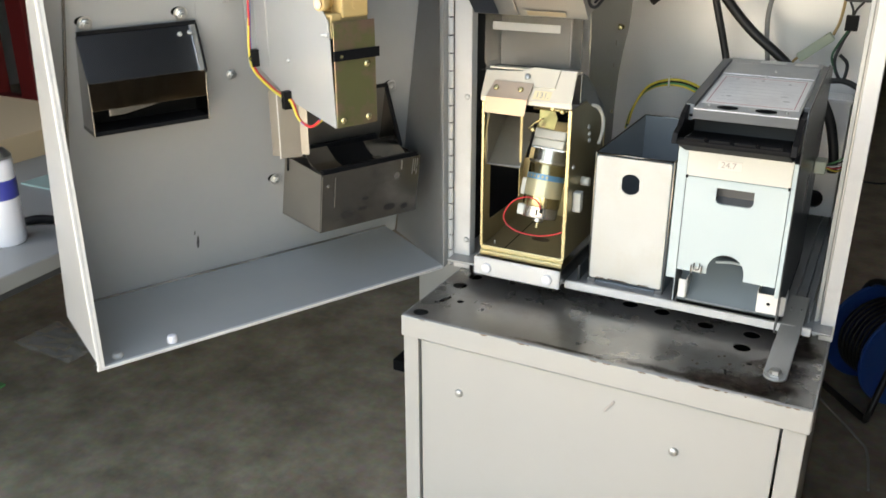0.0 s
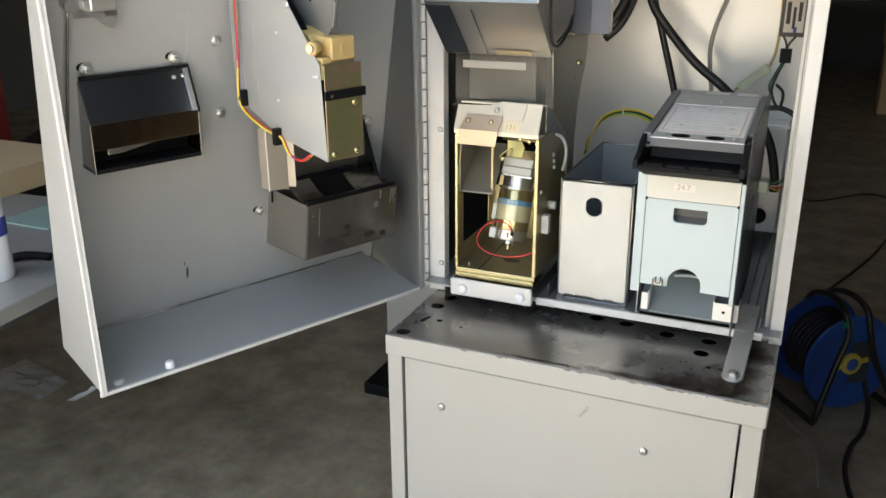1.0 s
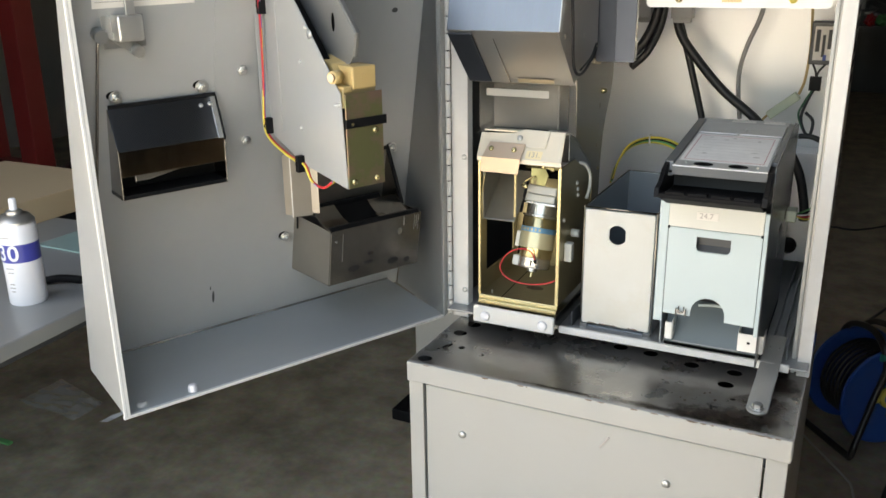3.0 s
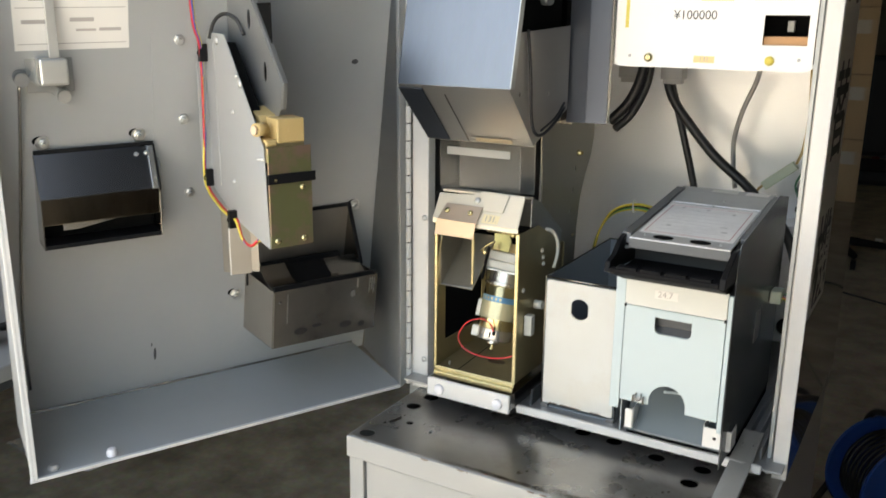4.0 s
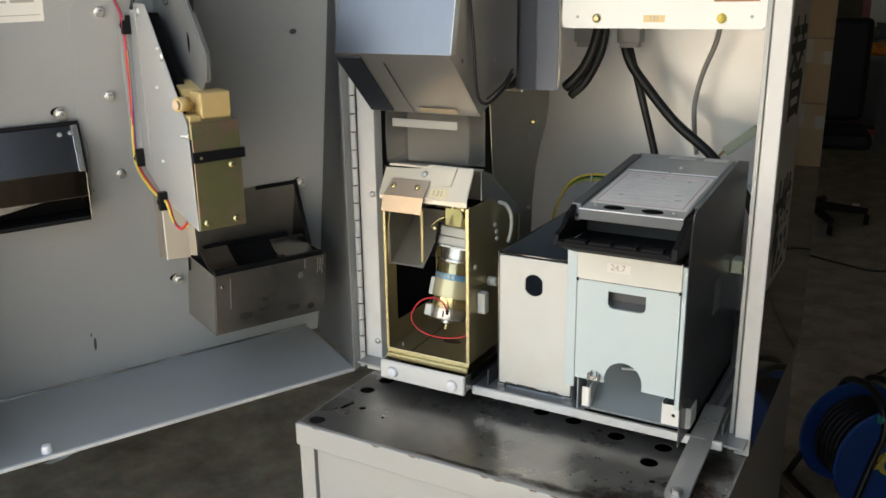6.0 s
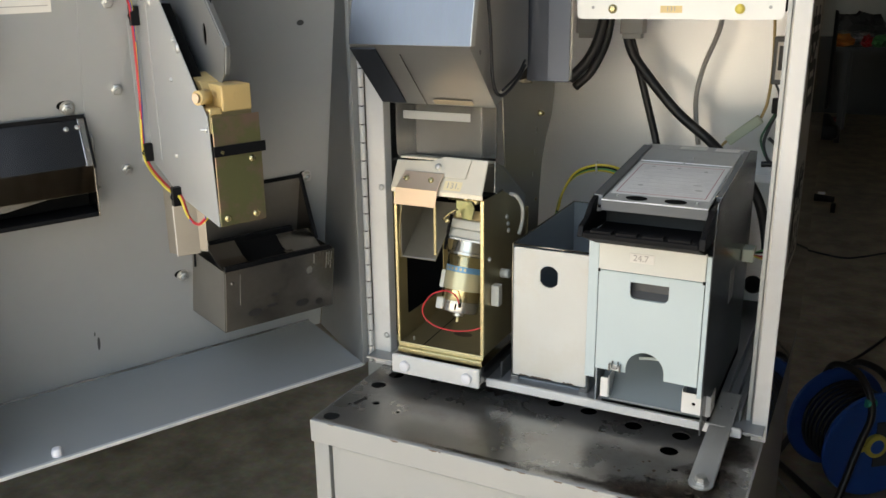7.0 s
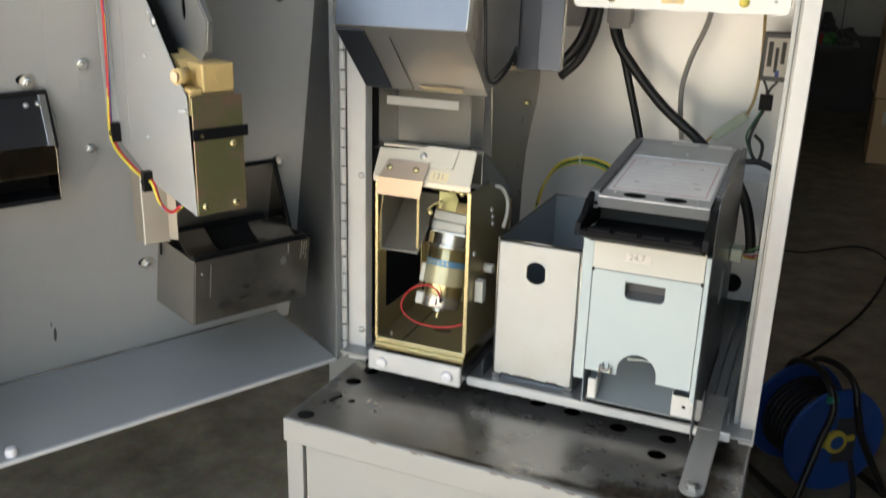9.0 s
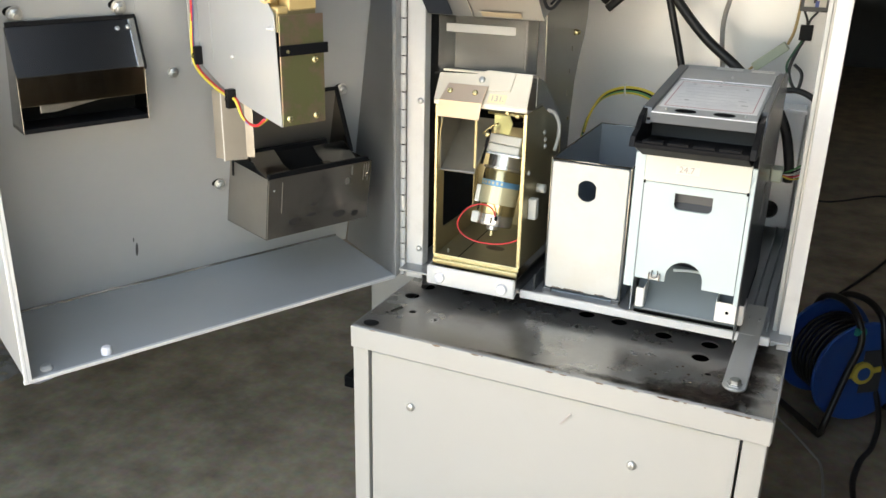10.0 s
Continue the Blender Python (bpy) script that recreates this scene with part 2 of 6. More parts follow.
M_STEEL = mat("bare_worn_steel", (0.42, 0.405, 0.38), 0.3, 0.87, second=(0.29, 0.275, 0.255), amount=0.9, scale=5, fine=180, bump=0.04, rough_var=0.1, stain=(0.13, 0.08, 0.05), stain_amt=0.55, stain_scale=8)
M_STAIN = mat("stainless_steel", (0.6, 0.575, 0.535), 0.24, 0.85, amount=0.25, scale=8, fine=160, bump=0.02, rough_var=0.0, stretch=(1, 1, 0.15))
M_STAIN_DARK = mat("dull_stainless_steel", (0.3, 0.28, 0.255), 0.16, 1.0, amount=0.3, scale=8, fine=160, bump=0.03, rough_var=0.0)
M_BRUSHED = mat("brushed_steel", (0.175, 0.192, 0.22), 0.34, 0.95, scale=10, fine=200, bump=0.05, rough_var=0.0, stretch=(6, 6, 0.12), fine_amt=0.06)
M_ZINC = mat("zinc_plate", (0.6, 0.6, 0.58), 0.35, 0.9, scale=12, fine=200, bump=0.03)
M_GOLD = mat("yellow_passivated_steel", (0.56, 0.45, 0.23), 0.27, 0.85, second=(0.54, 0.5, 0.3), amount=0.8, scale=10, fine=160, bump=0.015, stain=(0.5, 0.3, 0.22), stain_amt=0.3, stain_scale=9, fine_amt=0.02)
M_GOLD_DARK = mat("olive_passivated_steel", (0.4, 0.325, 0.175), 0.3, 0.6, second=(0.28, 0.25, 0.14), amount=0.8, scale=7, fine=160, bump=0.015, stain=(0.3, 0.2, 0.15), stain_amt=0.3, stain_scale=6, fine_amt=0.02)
M_IVORY = mat("ivory_plated_steel", (0.72, 0.655, 0.53), 0.3, 0.15, second=(0.64, 0.57, 0.45), scale=9, fine=200, bump=0.0)
M_COPPER = mat("pinkish_plated_steel", (0.5, 0.405, 0.295), 0.36, 0.6, second=(0.6, 0.42, 0.34), scale=20, fine=200)
M_HOPFRONT = mat("aged_white_plate", (0.65, 0.647, 0.61), 0.4, second=(0.58, 0.56, 0.5), amount=0.7, scale=9, fine=200, stain=(0.5, 0.4, 0.24), stain_amt=0.3, stain_scale=11)
M_SLATE = mat("slate_grey_sheet", (0.3, 0.335, 0.36), 0.32, 0.3, scale=5, fine=200)
M_DARKGREY = mat("dark_grey_enamel", (0.065, 0.068, 0.072), 0.34, 0.1, scale=5, fine=200, spec=0.3)
M_PALE = mat("pale_blue_enamel", (0.48, 0.56, 0.57), 0.42, second=(0.45, 0.53, 0.545), scale=4, fine=300, bump=0.02, stain=(0.45, 0.45, 0.42), stain_amt=0.15, stain_scale=14)
M_CREAMSTRIP = mat("cream_strip", (0.64, 0.635, 0.58), 0.4, scale=8)
M_BLACK = mat("black_plastic", (0.008, 0.008, 0.009), 0.45, scale=12, fine=200, spec=0.12, bump=0.0)
M_RUBBER = mat("black_cable_sheath", (0.02, 0.02, 0.021), 0.45, scale=20)
# near-black: paints shade into recesses, also colours seams and holes
M_GAPSHADE = mat("gap_and_shade_black", (0.006, 0.006, 0.006), 0.8, spec=0.05, bump=0.0)
M_BLUE = mat("blue_plastic", (0.02, 0.095, 0.36), 0.33, second=(0.015, 0.06, 0.25), scale=6, fine=160, stain=(0.1, 0.1, 0.12), stain_amt=0.3, stain_scale=14)
M_YELLOW = mat("yellow_plastic", (0.7, 0.56, 0.1), 0.35)
M_YWIRE = mat("yellow_wire", (0.75, 0.58, 0.08), 0.4)
M_RED = mat("red_wire", (0.6, 0.03, 0.04), 0.4)
M_REDPAINT = mat("red_paint", (0.17, 0.014, 0.013), 0.5, scale=5)
M_BLUEWIRE = mat("blue_wire", (0.06, 0.1, 0.4), 0.4)
M_GREENWIRE = mat("green_wire", (0.1, 0.35, 0.12), 0.4)
M_WHITEWIRE = mat("white_wire", (0.7, 0.69, 0.64), 0.4)
M_GREYWIRE = mat("grey_wire", (0.4, 0.39, 0.37), 0.4)
M_NYLON = mat("milky_nylon", (0.62, 0.66, 0.5), 0.4)
M_TAN = mat("tan_plastic", (0.52, 0.37, 0.16), 0.45, second=(0.45, 0.32, 0.14), scale=20)
M_PAPER = mat("paper_label", (0.74, 0.71, 0.66), 0.6, second=(0.7, 0.66, 0.6), scale=10)
M_INK = mat("dark_ink", (0.05, 0.05, 0.05), 0.6)
M_INKPALE = mat("faded_ink", (0.42, 0.38, 0.35), 0.6)
M_SIGNRED = mat("red_sticker", (0.7, 0.04, 0.05), 0.35)
M_ORANGE = mat("amber_sticker", (0.78, 0.58, 0.28), 0.5)
M_PALEAMBER = mat("pale_amber_sticker", (0.84, 0.72, 0.45), 0.5)
M_CARD = mat("cardboard", (0.66, 0.46, 0.27), 0.8, second=(0.6, 0.41, 0.235), scale=3, fine=80, bump=0.06)
M_TABLE = mat("grey_laminate", (0.25, 0.247, 0.235), 0.35, scale=3, stain=(0.3, 0.29, 0.27), stain_amt=0.4, stain_scale=4)
M_CANWHITE = mat("white_can_print", (0.84, 0.82, 0.84), 0.3)
M_CANBLUE = mat("blue_can_print", (0.05, 0.06, 0.32), 0.3)
M_OLIVEPLATE = mat("olive_rainbow_plate", (0.27, 0.27, 0.13), 0.28, 0.7, second=(0.4, 0.25, 0.2), amount=0.85, scale=26, fine=160, bump=0.01, stain=(0.2, 0.3, 0.16), stain_amt=0.9, stain_scale=18, fine_amt=0.03, span=(0.46, 0.62))
M_COIL = mat("pale_motor_wrap", (0.62, 0.56, 0.36), 0.26, 0.4, scale=10, bump=0.0)
M_CLEAR = glass("clear_plastic", (0.3, 0.28, 0.24), 0.1, 0.14)
M_OLIVE = mat("dull_olive_stainless", (0.29, 0.27, 0.222), 0.36, 0.7, scale=8, fine=160, bump=0.03)
M_CASE = mat("orange_plastic", (0.75, 0.26, 0.04), 0.45, second=(0.5, 0.15, 0.03), scale=12)
M_SILVERBAG = mat("silver_film", (0.8, 0.8, 0.8), 0.25, 0.5, second=(0.3, 0.3, 0.31), amount=1.0, scale=14, bump=0.0, span=(0.4, 0.6))
M_BAG = glass("clear_bag", (0.85, 0.85, 0.84), 0.2, 0.32)


M_MOUTHRIB = mat("dull_black_plastic", (0.007, 0.007, 0.008), 0.6, scale=12, spec=0.1, bump=0.0)
M_LIDPLATE = mat("grey_plated_lid", (0.44, 0.44, 0.42), 0.36, 0.3, scale=9, fine=120, bump=0.02, stain=(0.18, 0.175, 0.165), stain_amt=0.4, stain_scale=16)
M_LIDFRONT = mat("dark_plated_edge", (0.1, 0.1, 0.1), 0.5, 0.0, scale=9)
M_SHEET = mat("greyed_paper_sheet", (0.86, 0.83, 0.79), 0.45, second=(0.76, 0.725, 0.69), amount=0.9, scale=14, stain=(0.5, 0.47, 0.44), stain_amt=0.5, stain_scale=30)
M_FADEDRED = mat("faded_red_print", (0.5, 0.2, 0.18), 0.5, scale=10)
M_FAINTINK = mat("faint_print", (0.7, 0.665, 0.63), 0.6)
M_OLIVEFLOOR = mat("worn_olive_floor", (0.34, 0.27, 0.15), 0.33, 0.45, second=(0.24, 0.19, 0.1), amount=0.9, scale=9, bump=0.01, stain=(0.16, 0.11, 0.07), stain_amt=0.5, stain_scale=12)
M_BROWNSTEEL = mat("brownish_stainless", (0.33, 0.3, 0.26), 0.36, 0.6, second=(0.26, 0.235, 0.2), amount=0.8, scale=9, bump=0.01)
M_RAIL = mat("charcoal_grey_enamel", (0.12, 0.122, 0.125), 0.36, 0.2, scale=7)
M_SHELF = mat("dull_grey_shelf_steel", (0.42, 0.42, 0.415), 0.36, 0.5, second=(0.3, 0.3, 0.295), amount=0.8, scale=6, stain=(0.2, 0.18, 0.16), stain_amt=0.4, stain_scale=10)
M_WHITEPLATE = mat("white_zinc_plate", (0.78, 0.775, 0.75), 0.34, 0.2, scale=12, fine=200, bump=0.02)
M_DULLAMBER = mat("dull_amber_strip", (0.42, 0.33, 0.21), 0.5)
M_CHUTE = mat("smoky_stainless", (0.4, 0.37, 0.31), 0.3, 0.7, second=(0.27, 0.25, 0.2), amount=0.9, scale=12, bump=0.01)


# ---- the hall ----
def hall():
    part("floor", box(-60, 60, -80, 24, -0.1, 0.0), M_CONCRETE)
    tagged(bpy.data.objects["floor"], "stained grey concrete workshop floor", "floor", kind="structure")
    tagged(part("pavement", box(-60, 60, -80, -0.95, 0.0, 0.02), M_PAVING), "sunlit pale concrete yard outside the doorway", "pavement", kind="structure")
    for name, b in (("wall_west", (-5.2, -5.0, -0.95, 16, 0, 4.2)), ("wall_east", (4.0, 4.2, -0.95, 16, 0, 4.2)), ("wall_north", (-5.2, 4.2, 16, 16.2, 0, 4.2))):
        tagged(part(name, box(*b), M_WALL), "dim grey workshop wall", "wall", kind="structure")
    # added out of view: jambs and lintel limit the daylight
    bm = bmesh.new()
    add_box(bm, -5.2, -1.8, -0.95, -0.80, 0, 4.2)
    add_box(bm, 0.83, 4.2, -0.95, -0.80, 0, 4.2)
    add_box(bm, -1.8, 0.83, -0.95, -0.80, 2.75, 4.2)
    tagged(part("unseen_wall_south", bm, M_WALL), "unseen grey wall with a doorway sized to shape the daylight", "wall", kind="structure")
    tagged(part("ceiling", box(-5.2, 4.2, -0.95, 16.2, 4.2, 4.4), M_WALL), "dim grey workshop ceiling", "ceiling", kind="structure")


hall()


# ---- the base cabinet ----
BZ = 0.63
M_RUSTY = mat("rusty_steel", (0.15, 0.105, 0.075), 0.42, 0.7, second=(0.1, 0.06, 0.04), amount=1.0, scale=60, span=(0.35, 0.65))
M_RUSTSOFT = mat("thin_rust_film", (0.075, 0.048, 0.034), 0.5, 0.35, second=(0.03, 0.022, 0.018), amount=1.0, scale=45, span=(0.3, 0.7))
N_, L_ = M_RUSTSOFT.node_tree.nodes, M_RUSTSOFT.node_tree.links
rc, rn, rd = N_.new("ShaderNodeTexCoord"), N_.new("ShaderNodeTexNoise"), N_.new("ShaderNodeVectorMath")
rn.inputs["Scale"].default_value, rn.inputs["Detail"].default_value, rn.inputs["Roughness"].default_value = 38.0, 8.0, 0.7
L_.new(rc.outputs["Object"], rn.inputs["Vector"])
# the film thins out towards the edge of each patch
rd.operation = "DISTANCE"
rs = N_.new("ShaderNodeVectorMath")
rs.operation = "MULTIPLY"
rs.inputs[1].default_value = (1, 1, 0)
L_.new(rc.outputs["Generated"], rs.inputs[0])
L_.new(rs.outputs[0], rd.inputs[0])
rd.inputs[1].default_value = (0.5, 0.5, 0.0)
rm = N_.new("ShaderNodeMath")
rm.operation = "SUBTRACT"
L_.new(rn.outputs[0], rm.inputs[0])
L_.new(rd.outputs["Value"], rm.inputs[1])
rg = N_.new("ShaderNodeMapRange")
rg.inputs["From Min"].default_value, rg.inputs["From Max"].default_value, rg.inputs["To Max"].default_value = 0.05, 0.42, 0.45
L_.new(rm.outputs[0], rg.inputs[0])
L_.new(rg.outputs[0], N_["Principled BSDF"].inputs["Alpha"])
M_RUST = mat("brown_rust", (0.12, 0.07, 0.04), 0.8, scale=40)


def base_cabinet():
    t = thing("base_cabinet", "cream enamelled steel base cabinet with a worn bare steel top", "cabinet")
    holes = [ring_pts(x, y, r) for x, y, r in ((0.028, 0.135, 0.012), (0.035, 0.179, 0.0125), (0.018, 0.018, 0.012), (0.422, 0.177, 0.0125), (0.489, 0.176, 0.0125), (0.483, 0.129, 0.0125), (0.30, 0.196, 0.0125), (0.352, 0.192, 0.0125))]
    holes += [ring_pts(0.056, 0.080, 0.006), ring_pts(0.022, 0.060, 0.003), ring_pts(0.100, 0.068, 0.003), ring_pts(0.500, 0.085, 0.005), ring_pts(0.475, 0.052, 0.003), ring_pts(0.545, 0.045, 0.003)]
    holes.append([(0.024, 0.066), (0.031, 0.062), (0.038, 0.088), (0.031, 0.092)])
    pierced("top_plate", [(-0.002, 0.001), (0.591, 0.001), (0.591, 0.690), (-0.002, 0.690)], holes, 0.002, Matrix.Translation((0, 0, BZ - 0.001)), M_STEEL, t, "worn bare steel top plate with punched holes and rust")
    # black sheet below the holes paints the cabinet's inner shade
    part("hole_floor_shade", box(0.006, 0.574, 0.006, 0.68, BZ - 0.03, BZ - 0.028), M_GAPSHADE, t)
    # the folded front lip
    part("top_lip", box(-0.004, 0.593, -0.007, 0.001, BZ - 0.034, BZ + 0.0005), M_CREAM, t, "cream lip with chipped paint", bevel=0.0015)
    part("side_lip", box(-0.005, -0.002, 0.001, 0.69, BZ - 0.034, BZ - 0.0005), M_CREAM, t, bevel=0.001)
    part("side_lip", box(0.591, 0.594, 0.001, 0.69, BZ - 0.034, BZ - 0.0005), M_CREAM, t, bevel=0.001)
    for x0, x1 in ((-0.004, 0.022), (0.561, 0.590)):
        part("front_post", box(x0, x1, 0.0, 0.02, 0.02, BZ - 0.034), M_CREAM, t, bevel=0.0012)
    part("side_panel", box(-0.004, -0.002, 0.02, 0.69, 0.02, BZ - 0.034), M_CREAM, t)
    part("side_panel", box(0.588, 0.590, 0.02, 0.69, 0.02, BZ - 0.034), M_CREAM, t)
    part("back_panel", box(-0.002, 0.588, 0.686, 0.69, 0.02, BZ - 0.034), M_CREAM, t)
    part("upper_rail", box(0.022, 0.561, 0.012, 0.02, BZ - 0.06, BZ - 0.034), M_DARKGREY, t)
    part("plinth", box(0.01, 0.57, 0.01, 0.68, 0.0, 0.02), M_DARKGREY, t)
    rnd = random.Random(11)
    patches = ((0.30, -0.006, 0.55, 0.022), (0.40, 0.0, 0.56, 0.045), (0.44, 0.0, 0.589, 0.07), (0.50, 0.02, 0.589, 0.14), (0.53, 0.09, 0.589, 0.20), (0.16, -0.004, 0.36, 0.010))
    for k, (xa, ya, xb, yb) in enumerate(patches):
        part("rust_patch", box(xa, xb, max(ya, 0.0015), yb, BZ + 0.0001, BZ + 0.0003 + 0.0001 * k), M_RUSTSOFT, t)
    for k in range(14):
        cx, cy, r = rnd.uniform(0.40, 0.57), rnd.uniform(0.006, 0.12), rnd.uniform(0.001, 0.0028)
        ring = [(cx + r * rnd.uniform(0.5, 1.3) * math.cos(a), cy + r * rnd.uniform(0.5, 1.2) * math.sin(a)) for a in (2 * math.pi * i / 9 for i in range(9))]
        part("rust_speck", prism(ring, XY, BZ, BZ + 0.0012), M_RUSTY, t)
    for k in range(26):
        x = rnd.uniform(0.01, 0.57) if k < 16 else rnd.uniform(0.36, 0.575)
        w, h = rnd.uniform(0.003, 0.016), rnd.uniform(0.0008, 0.0022)
        c = prism([(x, BZ + 0.0004), (x + w, BZ + 0.0004), (x + w * 0.8, BZ - h * 0.6), (x + w * 0.45, BZ - h), (x + w * 0.2, BZ - h * 0.5)], XZ, -0.0073, -0.0068)
        part("paint_chip", c, M_RUST, t)
    p = part("front_panel", box(0.0265, 0.5575, 0.002, 0.006, 0.05, BZ - 0.0395), M_CREAM, t, "cream removable front panel with two screws", bevel=0.0015)
    for x in (0.093, 0.427):
        screw((x, 0.002, 0.513), (0, -1, 0), 0.0068, M_ZINC, p)
    b = box(0.33, 0.333, -0.0003, 0.0014, 0.548, 0.572)
    bmesh.ops.rotate(b, cent=(0.33, 0, 0.56), matrix=Matrix.Rotation(radians(35), 3, "Y"), verts=b.verts)
    part("scratch_and_glint", b, M_INKPALE, p)
    return t


base_cabinet()


# ---- the changer's upper cabinet ----
CF, CB, CT = 0.203, 0.70, 1.62  # front, back, top


def changer_cabinet():
    t = thing("changer_cabinet", "open light grey steel money changer cabinet, interior exposed", "cabinet")
    part("back_panel", box(-0.016, 0.594, CB - 0.002, CB, BZ, CT), M_WHITE, t, "white enamelled inner back")
    part("side_wall", box(-0.018, -0.016, CF, CB, BZ, CT), M_WHITE, t)
    # added black sheet, shade painted over the white left wall
    part("wall_shade", box(-0.016, -0.0145, CF + 0.022, CB - 0.002, BZ + 0.006, 1.1), M_BLACK, t, "added black sheet that paints shade on the inner side wall")
    s = part("side_wall", box(0.594, 0.596, CF + 0.002, CB, BZ, CT), mat("glossy_grey_side", (0.2, 0.2, 0.19), 0.07, 0.0, scale=3, bump=0.0, rough_var=0.02, coat=0.8), t, "glossy grey outer side with dark lettering")
    sign = part("sign_plate", box(0.5962, 0.5966, 0.213, 0.363, 0.862, 1.5), mat("sign_plate_white", (0.66, 0.65, 0.62), 0.3, scale=4, bump=0.0), s)
    for ch, z in (("両", 1.325), ("替", 1.125), ("機", 0.925)):
        lettering("character", ch, 0.135, Matrix.Translation((0.5967, 0.288, z)) @ pose(0, 0, 0, 90, 0, 90), M_INK, s, 0.0001, 0.002)
    part("roof", box(-0.018, 0.596, CF, CB, CT, CT + 0.002), M_WHITE, t)
    # front frame
    pr = part("front_post", box(0.577, 0.5965, CF - 0.001, CF + 0.001, BZ + 0.001, CT), M_EDGE, t, "pale grey front post", bevel=0.0008)
    part("post_return", box(0.568, 0.5735, CF + 0.007, CF + 0.022, BZ + 0.001, CT), M_GREY, t)
    part("post_groove", box(0.5735, 0.577, CF + 0.012, CF + 0.022, BZ + 0.001, CT), M_MIDGREY, t, "grey groove beside the post")
    part("post_return", box(0.5945, 0.5965, CF + 0.001, CF + 0.004, BZ + 0.001, CT), M_EDGE, t)
    pl = part("front_post", box(-0.018, 0.0125, CF - 0.001, CF + 0.001, BZ + 0.001, CT), M_EDGE, t, "pale grey front post with hinge screws", bevel=0.0008)
    part("post_return", box(0.0105, 0.0125, CF + 0.001, CF + 0.02, BZ + 0.001, CT), M_EDGE, t)
    for z in (0.685, 0.932, 1.18, 1.43):
        screw((0.006, CF - 0.001, z), (0, -1, 0), 0.005, M_ZINC, pl)
    # the shelf with its raised front rim
    part("shelf", box(-0.016, 0.594, 0.172, CB - 0.002, 0.6525, 0.656), M_SHELF, t, "dull steel shelf", bevel=0.0)
    part("shelf_rim", box(0.1985, 0.568, 0.165, 0.172, 0.649, 0.662), M_EDGE, t, "pale front rim of the shelf", bevel=0.002)
    part("shelf_end", box(-0.016, 0.0125, 0.204, 0.215, 0.6305, 0.642), M_EDGE, t)
    # slide rails beside the bill unit
    for x in (0.534, 0.548, 0.560):
        part("slide_rail", box(x, x + 0.002, 0.2, 0.69, 0.656, 0.672), M_SHELF, t)
    part("slide_rail", box(0.212, 0.215, 0.19, 0.6, 0.656, 0.682), M_DARKGREY, t)
    # piano hinge
    h = part("hinge_leaf", box(-0.026, -0.018, 0.1975, 0.199, BZ + 0.006, CT), M_MIDGREY, t)
    part("hinge_pin", rod((-0.0205, 0.1945, BZ + 0.006), (-0.0205, 0.1945, 1.5), 0.0022, 8), M_BLACK, h)
    bm_z = BZ + 0.008
    while bm_z < 1.5:
        part("knuckle", rod((-0.0205, 0.1945, bm_z), (-0.0205, 0.1945, bm_z + 0.0258), 0.0046, 12), M_EDGE, h)
        bm_z += 0.028
    return t


changer_cabinet()

# ---- the door ----
TH = radians(241.9)
DM = Matrix(((math.cos(TH), -math.sin(TH), 0, -0.023), (math.sin(TH), math.cos(TH), 0, 0.172), (-0.026, 0, 1.02, 0.638), (0, 0, 0, 1)))
# local: U from hinge to free edge, N out of the open side, W up


def dn(w):
    return -0.205 + 0.26 * w


def UN(p, q, r):
    return (p, q, r)


def NW(p, q, r):
    return (r, p, q)


def UW(p, q, r):
    return (p, r, q)


SLOPE_TOP = 0.70


def bolt(u, w, parent, r=0.0074, length=0.012, washer=True):
    """A nut on a welded stud, out of the door's sheet."""
    n0 = dn(w)
    way = Vector((0, 1, -0.26)).normalized()
    base = Vector((u, n0, w))
    bm = tube([base, base + way * length], r * 0.5, 8, 1)
    m = Matrix.Translation(base) @ way.to_track_quat("Z", "Y").to_matrix().to_4x4()
    nut = lathe([(r * 1.35, 0), (r * 1.35, 0.001)] if washer else [(r, 0), (r, 0.001)], 14, m)
    me = bpy.data.meshes.new("x")
    for b2 in (nut, lathe([(r, 0.001), (r, 0.006), (r * 0.8, 0.007)], 6, m)):
        b2.to_mesh(me)
        bm.from_mesh(me)
        b2.free()
    bpy.data.meshes.remove(me)
    bmesh.ops.transform(bm, matrix=DM, verts=bm.verts)
    return part("stud_nut", bm, M_ZINC, parent)


